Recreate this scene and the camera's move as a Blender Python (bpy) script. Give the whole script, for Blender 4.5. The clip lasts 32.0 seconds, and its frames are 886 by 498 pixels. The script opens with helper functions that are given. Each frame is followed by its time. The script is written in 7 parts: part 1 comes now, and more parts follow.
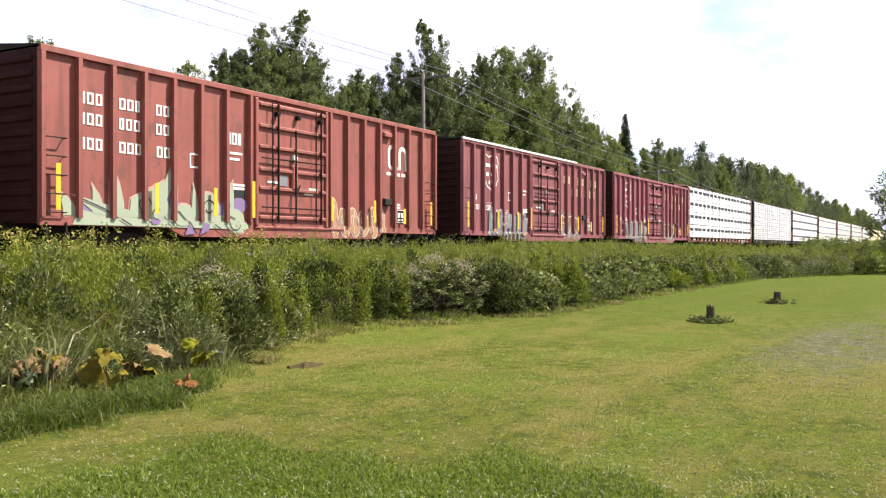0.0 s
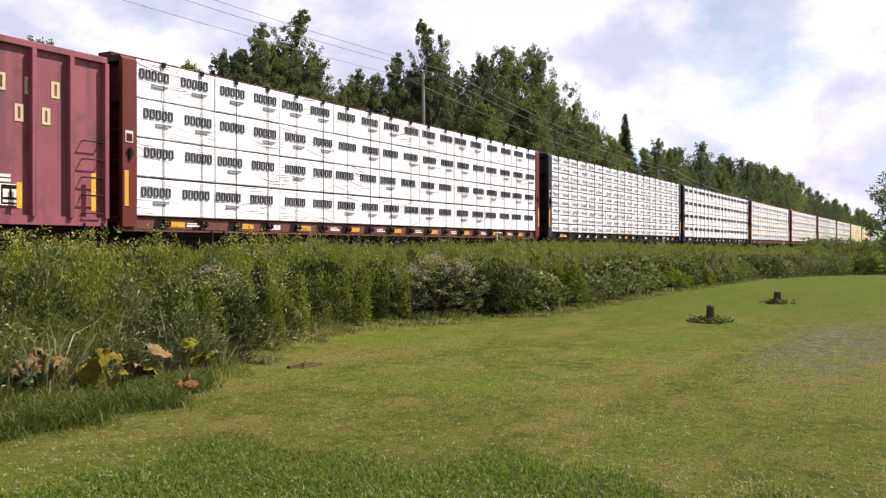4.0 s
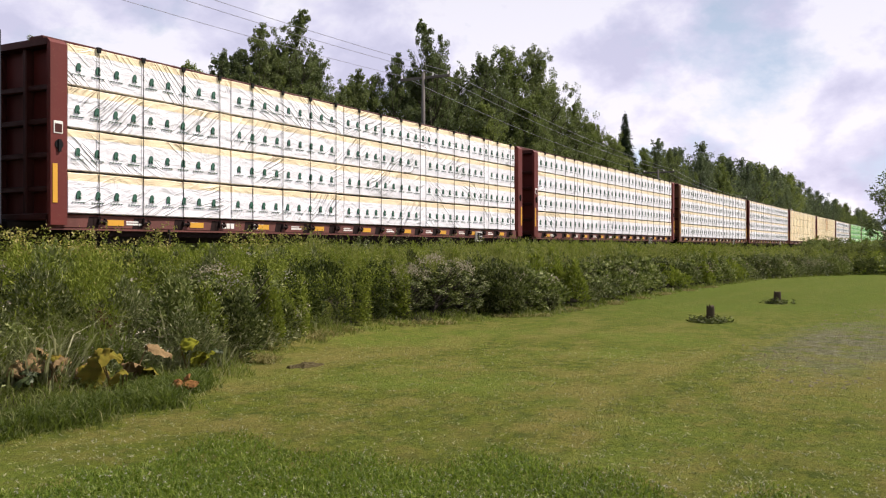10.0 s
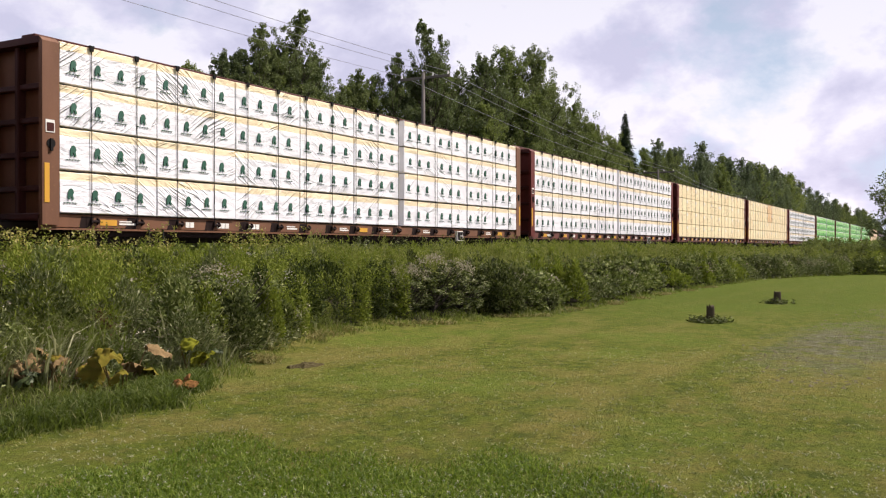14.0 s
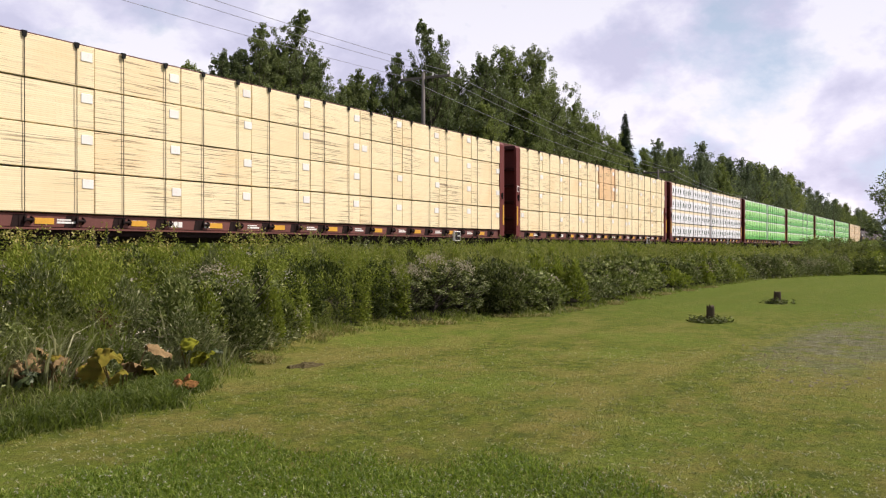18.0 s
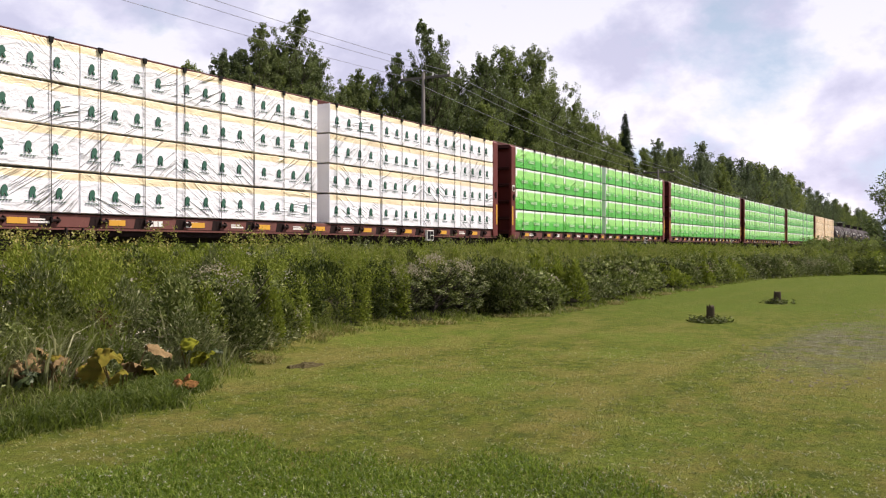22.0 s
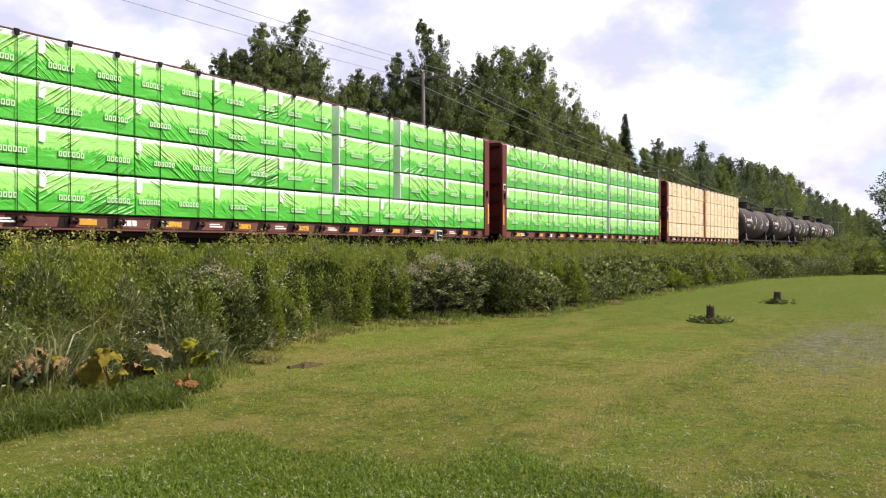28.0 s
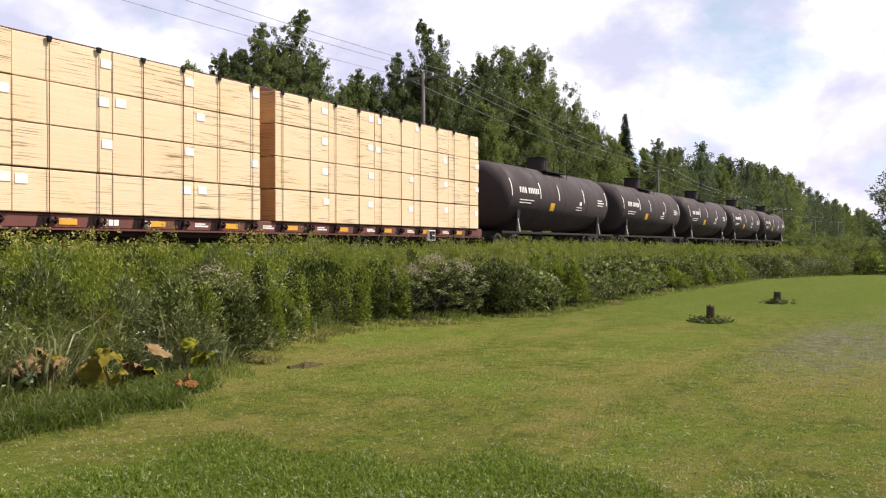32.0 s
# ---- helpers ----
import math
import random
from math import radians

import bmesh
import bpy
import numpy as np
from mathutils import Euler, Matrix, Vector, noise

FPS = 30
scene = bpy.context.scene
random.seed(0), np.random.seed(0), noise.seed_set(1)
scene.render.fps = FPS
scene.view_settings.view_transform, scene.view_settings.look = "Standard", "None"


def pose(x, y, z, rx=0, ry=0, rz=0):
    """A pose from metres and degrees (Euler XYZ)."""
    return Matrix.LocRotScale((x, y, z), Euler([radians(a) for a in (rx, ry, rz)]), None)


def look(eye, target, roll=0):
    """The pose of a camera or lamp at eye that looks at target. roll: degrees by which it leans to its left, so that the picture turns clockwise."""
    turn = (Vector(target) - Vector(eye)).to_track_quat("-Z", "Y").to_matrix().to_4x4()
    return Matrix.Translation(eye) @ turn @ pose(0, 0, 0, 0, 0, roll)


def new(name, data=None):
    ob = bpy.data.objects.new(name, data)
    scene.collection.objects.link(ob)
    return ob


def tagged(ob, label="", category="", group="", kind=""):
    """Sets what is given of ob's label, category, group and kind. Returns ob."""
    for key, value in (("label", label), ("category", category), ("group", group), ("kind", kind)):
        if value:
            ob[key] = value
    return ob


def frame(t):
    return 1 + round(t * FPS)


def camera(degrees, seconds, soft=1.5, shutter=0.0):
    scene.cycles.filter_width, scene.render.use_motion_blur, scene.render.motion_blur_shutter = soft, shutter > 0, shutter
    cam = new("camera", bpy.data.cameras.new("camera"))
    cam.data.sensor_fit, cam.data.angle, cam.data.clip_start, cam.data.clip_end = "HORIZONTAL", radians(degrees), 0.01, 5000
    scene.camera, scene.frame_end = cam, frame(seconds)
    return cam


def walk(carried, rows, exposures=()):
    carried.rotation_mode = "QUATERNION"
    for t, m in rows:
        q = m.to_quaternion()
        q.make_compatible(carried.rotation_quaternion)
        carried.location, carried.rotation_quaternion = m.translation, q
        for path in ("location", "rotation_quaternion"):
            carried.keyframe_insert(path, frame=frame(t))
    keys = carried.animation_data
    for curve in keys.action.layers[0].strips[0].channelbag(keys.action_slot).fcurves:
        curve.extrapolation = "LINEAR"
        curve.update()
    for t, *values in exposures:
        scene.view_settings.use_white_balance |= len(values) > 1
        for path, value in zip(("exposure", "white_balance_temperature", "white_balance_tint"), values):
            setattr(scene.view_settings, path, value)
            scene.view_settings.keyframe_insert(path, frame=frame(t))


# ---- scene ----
# ---- camera ----
EYE = (0.0, 0.0, 1.6)
YAW = radians(29.16)
cam = camera(52.1, 32.0, soft=1.2, shutter=0.0)
AIM = (10 * math.cos(YAW), 10 * math.sin(YAW), 1.575)
walk(cam, [(0, look(EYE, AIM)), (32, look(EYE, AIM))],
     exposures=[(0, 1.28, 6500, 14), (2, 1.21, 6500, 15), (3.5, 0.85, 6500, 17), (5.5, 0.58, 6500, 19), (19, 0.56, 6500, 19), (21, 0.58, 6500, 19), (23, 0.69, 6500, 18), (24, 0.79, 6500, 18), (28, 0.85, 6500, 16), (30, 0.83, 6500, 16), (32, 0.79, 6500, 16)])

# ---- world, sun ----
SUN_DIR = Vector((0.46, -0.42, 0.78)).normalized()   # towards the sun
SKY_SHIFT = (0.35, 0.6, 0.1)
world = bpy.data.worlds.new("sky")
scene.world = world
world.use_nodes = True


def build_sky():
    """Broken summer cloud: white heaps, lilac-grey undersides, pale blue between."""
    nt = world.node_tree
    nt.nodes.clear()
    N, L = nt.nodes.new, nt.links.new

    def calc(op, a, b=0.0, c=0.0):
        m = N("ShaderNodeMath")
        m.operation = op
        for q, v in zip(m.inputs, (a, b, c)):
            if isinstance(v, (int, float)):
                q.default_value = v
            else:
                L(v, q)
        return m.outputs[0]

    def cloud(vec, scale, detail, rough, distort):
        n = N("ShaderNodeTexNoise")
        for k, v in (("Scale", scale), ("Detail", detail), ("Roughness", rough), ("Distortion", distort)):
            n.inputs[k].default_value = v
        L(vec, n.inputs["Vector"])
        return n.outputs[0]

    def steps(fac, stops):
        r = N("ShaderNodeValToRGB")
        e = r.color_ramp.elements
        while len(e) < len(stops):
            e.new(0.5)
        for q, (p, c) in zip(e, stops):
            q.position, q.color = p, (*c, 1)
        L(fac, r.inputs[0])
        return r.outputs[0]

    def blend(fac, a, b):
        m = N("ShaderNodeMixRGB")
        for q, v in zip(m.inputs, (fac, a, b)):
            if isinstance(v, tuple):
                q.default_value = (*v, 1)
            else:
                L(v, q)
        return m.outputs[0]

    out, bg = N("ShaderNodeOutputWorld"), N("ShaderNodeBackground")
    sky = N("ShaderNodeTexSky")
    sky.sky_type = 'NISHITA'
    sky.sun_disc = False
    sky.sun_elevation = math.asin(SUN_DIR.z)
    sky.sun_rotation = math.atan2(SUN_DIR.x, SUN_DIR.y)
    sky.air_density, sky.dust_density = 1.0, 1.2
    tc = N("ShaderNodeTexCoord")
    way = tc.outputs["Generated"]
    sep = N("ShaderNodeSeparateXYZ")
    L(way, sep.inputs[0])
    low = calc('SUBTRACT', 1.0, calc('MAXIMUM', sep.outputs[2], 0.02))
    # heaped clouds, flattened towards the horizon
    mp = N("ShaderNodeMapping")
    mp.inputs["Scale"].default_value = (1.0, 1.0, 1.6)
    mp.inputs["Location"].default_value = SKY_SHIFT
    L(way, mp.inputs["Vector"])
    heap = cloud(mp.outputs[0], 5.2, 9, 0.6, 0.1)
    shade = cloud(mp.outputs[0], 7.5, 8, 0.56, 0.1)
    # the cover breaks towards one side of the sky
    dot = N("ShaderNodeVectorMath")
    dot.operation = 'DOT_PRODUCT'
    dot.inputs[1].default_value = Vector((0.96, 0.17, 0.15)).normalized()
    L(way, dot.inputs[0])
    gap = calc('MULTIPLY', calc('MAXIMUM', calc('SUBTRACT', dot.outputs["Value"], 0.945), 0.0), 2.4)
    cover = calc('SUBTRACT', heap, gap)
    clear = blend(calc('MULTIPLY', calc('POWER', low, 2.0), 0.92), sky.outputs[0], (13.2, 16.2, 19.2))
    white = steps(shade, [(0.38, (11.6, 11.4, 14.3)), (0.47, (14.6, 14.3, 16.8)), (0.55, (18.3, 18.1, 18.7))])
    thick = calc('MULTIPLY', steps(cover, [(0.28, (0, 0, 0)), (0.43, (1, 1, 1))]), calc('POWER', low, 1.2))
    L(blend(thick, clear, white), bg.inputs[0])
    bg.inputs[1].default_value = 0.0385
    L(bg.outputs[0], out.inputs[0])


build_sky()
sun_data = bpy.data.lights.new("sun", 'SUN')
sun_data.energy, sun_data.angle, sun_data.color = 5.0, radians(0.55), (1.0, 0.94, 0.82)
sun = new("sun", sun_data)
sun.matrix_world = look(SUN_DIR * 60, (0, 0, 0))

# ---- mesh tools ----
class Shape:
    """Gathers vertices and faces of one part."""

    def __init__(self):
        self.v, self.f = [], []

    def box(self, x0, x1, y0, y1, z0, z1, c=0.0):
        c = min(c, 0.45 * min(abs(x1 - x0), abs(y1 - y0), abs(z1 - z0)))
        n = len(self.v)
        if c <= 0:
            self.v += [(x, y, z) for x in (x0, x1) for y in (y0, y1) for z in (z0, z1)]
            for q in ((0, 1, 3, 2), (4, 6, 7, 5), (0, 4, 5, 1), (2, 3, 7, 6), (0, 2, 6, 4), (1, 5, 7, 3)):
                self.f.append([n + i for i in q])
            return self
        idx = {}
        X, Y, Z = (x0, x1), (y0, y1), (z0, z1)
        for i in (0, 1):
            for j in (0, 1):
                for k in (0, 1):
                    sx, sy, sz = (c if i == 0 else -c), (c if j == 0 else -c), (c if k == 0 else -c)
                    for a, p in enumerate(((X[i], Y[j] + sy, Z[k] + sz), (X[i] + sx, Y[j], Z[k] + sz), (X[i] + sx, Y[j] + sy, Z[k]))):
                        idx[i, j, k, a] = len(self.v)
                        self.v.append(p)
        for s in (0, 1):
            for a in range(3):
                ring = []
                for p, q in ((0, 0), (1, 0), (1, 1), (0, 1)):
                    ijk = [0, 0, 0]
                    ijk[a], ijk[(a + 1) % 3], ijk[(a + 2) % 3] = s, p, q
                    ring.append(idx[(*ijk, a)])
                self.f.append(ring if s else ring[::-1])
        for a in range(3):
            b, d = (a + 1) % 3, (a + 2) % 3
            for p in (0, 1):
                for q in (0, 1):
                    lo, hi = [0, 0, 0], [0, 0, 0]
                    lo[a], hi[a] = 0, 1
                    lo[b] = hi[b] = p
                    lo[d] = hi[d] = q
                    r = [idx[(*lo, b)], idx[(*hi, b)], idx[(*hi, d)], idx[(*lo, d)]]
                    self.f.append(r if (p + q) % 2 == 0 else r[::-1])
        for i in (0, 1):
            for j in (0, 1):
                for k in (0, 1):
                    r = [idx[i, j, k, a] for a in range(3)]
                    self.f.append(r if (i + j + k) % 2 else r[::-1])
        return self

    def tube(self, p, q, r0, r1=None, n=8, caps=True):
        p, q = Vector(p), Vector(q)
        r1 = r0 if r1 is None else r1
        d = (q - p).normalized()
        a = d.orthogonal().normalized()
        b = d.cross(a)
        k = len(self.v)
        for c, r in ((p, r0), (q, r1)):
            for i in range(n):
                t = 2 * math.pi * i / n
                self.v.append(tuple(c + (a * math.cos(t) + b * math.sin(t)) * r))
        for i in range(n):
            j = (i + 1) % n
            self.f.append([k + i, k + j, k + n + j, k + n + i])
        if caps:
            self.f.append([k + i for i in range(n)][::-1])
            self.f.append([k + n + i for i in range(n)])
        return self

    def lathe(self, profile, n=32):
        """profile: (x, radius) along the x axis."""
        k = len(self.v)
        for x, r in profile:
            for i in range(n):
                t = 2 * math.pi * i / n
                self.v.append((x, r * math.cos(t), r * math.sin(t)))
        for s in range(len(profile) - 1):
            for i in range(n):
                j = (i + 1) % n
                self.f.append([k + s * n + i, k + s * n + j, k + (s + 1) * n + j, k + (s + 1) * n + i])
        self.f.append([k + i for i in range(n)][::-1])
        e = k + (len(profile) - 1) * n
        self.f.append([e + i for i in range(n)])
        return self

    def poly(self, pts, thick, axis=1):
        """A flat outline pushed along an axis: pts are 3D points, thick the push."""
        k, n = len(self.v), len(pts)
        off = [0, 0, 0]
        off[axis] = thick
        self.v += [tuple(p) for p in pts] + [tuple(p[i] + off[i] for i in range(3)) for p in pts]
        self.f.append(list(range(k, k + n)))
        self.f.append([k + n + i for i in range(n)][::-1])
        for i in range(n):
            j = (i + 1) % n
            self.f.append([k + j, k + i, k + n + i, k + n + j])
        return self

    def mesh(self, name, material, smooth=False):
        me = bpy.data.meshes.new(name)
        me.from_pydata(self.v, [], self.f)
        bm = bmesh.new()
        bm.from_mesh(me)
        bmesh.ops.recalc_face_normals(bm, faces=bm.faces)
        bm.to_mesh(me)
        bm.free()
        if smooth:
            me.shade_smooth()
        if material:
            me.materials.append(material)
        return me


def array_mesh(name, verts, faces, material, smooth=False):
    """A mesh from numpy arrays: verts n x 3, faces m x k."""
    me = bpy.data.meshes.new(name)
    m, k = faces.shape
    me.vertices.add(len(verts))
    me.vertices.foreach_set("co", np.ascontiguousarray(verts, dtype=np.float32).ravel())
    me.loops.add(m * k)
    me.loops.foreach_set("vertex_index", np.ascontiguousarray(faces, dtype=np.int32).ravel())
    me.polygons.add(m)
    me.polygons.foreach_set("loop_start", np.arange(0, m * k, k, dtype=np.int32))
    me.update(calc_edges=True)
    if smooth:
        me.shade_smooth()
    if material:
        me.materials.append(material)
    return me


def part(name, shape, material, parent, label="", at=None, smooth=False):
    """Links one mesh under a thing or a part. shape: a Shape, or a mesh that is shared."""
    me = shape if isinstance(shape, bpy.types.Mesh) else shape.mesh(name, material, smooth)
    ob = new(name, me)
    ob.parent = parent
    if at is not None:
        ob.location = at
    if label:
        ob["label"] = label
    return ob


def thing(name, label, category, group="", kind="", shape=None, material=None, at=(0, 0, 0), smooth=False):
    me = None
    if shape is not None:
        me = shape if isinstance(shape, bpy.types.Mesh) else shape.mesh(name, material, smooth)
    ob = new(name, me)
    ob.location = at
    return tagged(ob, label, category, group, kind)


# ---- materials ----
def nodes_of(name):
    m = bpy.data.materials.new(name)
    m.use_nodes = True
    nt = m.node_tree
    return m, nt, nt.nodes["Principled BSDF"], nt.nodes.new, nt.links.new


def coords(nt, scale=(1, 1, 1), jitter=True):
    """Object coordinates, shifted at random from object to object."""
    N, L = nt.nodes.new, nt.links.new
    tc = N("ShaderNodeTexCoord")
    mp = N("ShaderNodeMapping")
    mp.inputs["Scale"].default_value = scale
    L(tc.outputs["Object"], mp.inputs["Vector"])
    if jitter:
        oi = N("ShaderNodeObjectInfo")
        mu = N("ShaderNodeVectorMath"); mu.operation = 'SCALE'
        mu.inputs[0].default_value = (37.0, 53.0, 71.0)
        L(oi.outputs["Random"], mu.inputs["Scale"])
        L(mu.outputs[0], mp.inputs["Location"])
    return mp.outputs[0]


def noise_node(nt, vec, scale, detail=5, rough=0.6, distortion=0.0):
    n = nt.nodes.new("ShaderNodeTexNoise")
    n.inputs["Scale"].default_value, n.inputs["Detail"].default_value = scale, detail
    n.inputs["Roughness"].default_value, n.inputs["Distortion"].default_value = rough, distortion
    nt.links.new(vec, n.inputs["Vector"])
    return n.outputs[0]


def ramp(nt, fac, stops):
    r = nt.nodes.new("ShaderNodeValToRGB")
    e = r.color_ramp.elements
    while len(e) < len(stops):
        e.new(0.5)
    for s, (p, c) in zip(e, stops):
        s.position = p
        s.color = (*c, 1) if len(c) == 3 else c
    nt.links.new(fac, r.inputs[0])
    return r.outputs[0]


def mix(nt, fac, a, b, mode='MIX'):
    m = nt.nodes.new("ShaderNodeMixRGB")
    m.blend_type = mode
    for s, v in zip(m.inputs, (fac, a, b)):
        if isinstance(v, (int, float)):
            s.default_value = v
        elif isinstance(v, tuple):
            s.default_value = (*v, 1)
        else:
            nt.links.new(v, s)
    return m.outputs[0]


def bump(nt, height, strength, dist):
    b = nt.nodes.new("ShaderNodeBump")
    b.inputs["Strength"].default_value, b.inputs["Distance"].default_value = strength, dist
    nt.links.new(height, b.inputs["Height"])
    return b.outputs[0]


def mat_worn(name, base, stain, fleck, rough=0.6, metal=0.0, scale=1.0, streak=True, amount=0.5):
    """Painted or bare surface with large stains, streaks and fine grain."""
    m, nt, bsdf, N, L = nodes_of(name)
    v = coords(nt, (1, 1, 0.25 if streak else 1))
    big = noise_node(nt, v, 1.3 * scale, 4)
    fine = noise_node(nt, coords(nt), 22 * scale, 6, 0.7)
    c1 = mix(nt, ramp(nt, big, [(0.42, (0, 0, 0)), (0.72, (amount, amount, amount))]), base, stain)
    c2 = mix(nt, ramp(nt, fine, [(0.58, (0, 0, 0)), (0.75, (0.6, 0.6, 0.6))]), c1, fleck)
    L(c2, bsdf.inputs["Base Color"])
    L(ramp(nt, big, [(0.3, (rough - 0.12,) * 3), (0.7, (min(1, rough + 0.15),) * 3)]), bsdf.inputs["Roughness"])
    bsdf.inputs["Metallic"].default_value = metal
    if rough >= 0.8:
        bsdf.inputs["Specular IOR Level"].default_value = 0.08
    L(bump(nt, fine, 0.25, 0.01), bsdf.inputs["Normal"])
    return m


def mat_leaf(name, a, b, c, trans=0.31, rough=0.5, each=0.0, glow=0.35, gloss=0.1, patchy=0.5):
    """Leaves: colour varied from leaf to leaf, and light passing through."""
    m, nt, bsdf, N, L = nodes_of(name)
    geo = N("ShaderNodeNewGeometry")
    col = ramp(nt, geo.outputs["Random Per Island"], [(0.0, a), (0.55, b), (1.0, c)])
    patch = noise_node(nt, coords(nt, jitter=False), 0.6, 3)
    col = mix(nt, ramp(nt, patch, [(0.35, (0, 0, 0)), (0.7, (patchy,) * 3)]), col, tuple(0.55 * x for x in a))
    if each:
        # some trees are lighter and yellower than others
        oi = N("ShaderNodeObjectInfo")
        col = mix(nt, ramp(nt, oi.outputs["Random"], [(0.35, (0, 0, 0)), (1.0, (each,) * 3)]), col, (2.6 * b[0], 2.35 * b[1], 1.6 * b[2]))
    L(col, bsdf.inputs["Base Color"])
    bsdf.inputs["Roughness"].default_value = rough
    bsdf.inputs["Specular IOR Level"].default_value = gloss
    tr = N("ShaderNodeBsdfTranslucent")
    L(mix(nt, glow, col, (0.35, 0.5, 0.05)), tr.inputs[0])
    ms = N("ShaderNodeMixShader")
    ms.inputs[0].default_value = trans
    L(bsdf.outputs[0], ms.inputs[1]); L(tr.outputs[0], ms.inputs[2])
    L(ms.outputs[0], nt.nodes["Material Output"].inputs[0])
    return m

STEEL_DARK = mat_worn("dark_steel", (0.018, 0.016, 0.015), (0.04, 0.026, 0.019), (0.012, 0.012, 0.012), 0.8)
RAIL_STEEL = mat_worn("rail_steel", (0.16, 0.11, 0.08), (0.09, 0.05, 0.03), (0.25, 0.22, 0.2), 0.5, 0.6, streak=False)
TIE_WOOD = mat_worn("tie_wood", (0.07, 0.055, 0.045), (0.12, 0.1, 0.085), (0.03, 0.025, 0.02), 0.9, streak=False)
BLACK_PAINT = mat_worn("black_paint", (0.01, 0.008, 0.008), (0.026, 0.017, 0.014), (0.06, 0.03, 0.018), 0.5)
TANK_BLACK = mat_worn("tank_black", (0.03, 0.021, 0.023), (0.042, 0.03, 0.031), (0.052, 0.04, 0.037), 0.82, amount=0.6)
TANK_BLACK.node_tree.nodes["Principled BSDF"].inputs["Specular IOR Level"].default_value = 0.3
BROWN_PAINT = mat_worn("oxide_brown", (0.056, 0.013, 0.01), (0.03, 0.012, 0.009), (0.1, 0.045, 0.03), 0.6)
SILL_PAINT = mat_worn("grimy_red_sill", (0.13, 0.036, 0.026), (0.05, 0.018, 0.014), (0.22, 0.1, 0.07), 0.7)
RED_PAINT = mat_worn("faded_red", (0.125, 0.024, 0.019), (0.065, 0.02, 0.015), (0.18, 0.08, 0.055), 0.6)
ORANGE_RUST = mat_worn("orange_rust", (0.15, 0.06, 0.025), (0.07, 0.03, 0.016), (0.32, 0.15, 0.05), 0.7)
GREY_PAINT = mat_worn("grey_blue_paint", (0.024, 0.028, 0.034), (0.015, 0.016, 0.019), (0.07, 0.065, 0.06), 0.5)
YELLOW_DULL = mat_worn("grimy_yellow", (0.62, 0.32, 0.02), (0.42, 0.2, 0.025), (0.16, 0.1, 0.05), 0.7)
YELLOW = mat_worn("yellow_strip", (0.75, 0.42, 0.02), (0.55, 0.3, 0.03), (0.3, 0.2, 0.05), 0.45)
WHITE_PAINT = mat_worn("white_lettering", (0.75, 0.74, 0.7), (0.55, 0.5, 0.46), (0.4, 0.3, 0.25), 0.6)
DARK_INK = mat_worn("dark_ink", (0.06, 0.065, 0.075), (0.09, 0.095, 0.105), (0.24, 0.24, 0.26), 0.5)
GREY_INK = mat_worn("grey_ink", (0.3, 0.31, 0.33), (0.42, 0.42, 0.44), (0.2, 0.2, 0.2), 0.5)
GREEN_INK = mat_worn("green_ink", (0.016, 0.085, 0.052), (0.024, 0.12, 0.075), (0.15, 0.22, 0.19), 0.5)
PALE_INK = mat_worn("pale_green_ink", (0.46, 0.7, 0.38), (0.38, 0.65, 0.3), (0.5, 0.72, 0.45), 0.5, streak=False)
WRAP_END = mat_worn("grey_wrap_end", (0.74, 0.74, 0.78), (0.62, 0.62, 0.66), (0.8, 0.8, 0.82), 0.5, streak=False)
DARK_BROWN_STEEL = mat_worn("sooty_brown_steel", (0.02, 0.011, 0.01), (0.012, 0.008, 0.008), (0.04, 0.02, 0.016), 0.75)
for m_, level in ((BLACK_PAINT, 0.12), (GREY_PAINT, 0.2), (BROWN_PAINT, 0.2), (RED_PAINT, 0.25), (STEEL_DARK, 0.2), (DARK_BROWN_STEEL, 0.1)):
    m_.node_tree.nodes["Principled BSDF"].inputs["Specular IOR Level"].default_value = level
RUBBER = mat_worn("black_corner", (0.012, 0.012, 0.012), (0.02, 0.02, 0.02), (0.02, 0.02, 0.02), 0.85)
RUBBER.node_tree.nodes["Principled BSDF"].inputs["Specular IOR Level"].default_value = 0.1
WIRE = mat_worn("wire", (0.25, 0.25, 0.27), (0.2, 0.2, 0.22), (0.3, 0.3, 0.3), 0.4, 0.5)
POLE_WOOD = mat_worn("pole_wood", (0.13, 0.12, 0.112), (0.095, 0.085, 0.078), (0.22, 0.205, 0.195), 0.85)


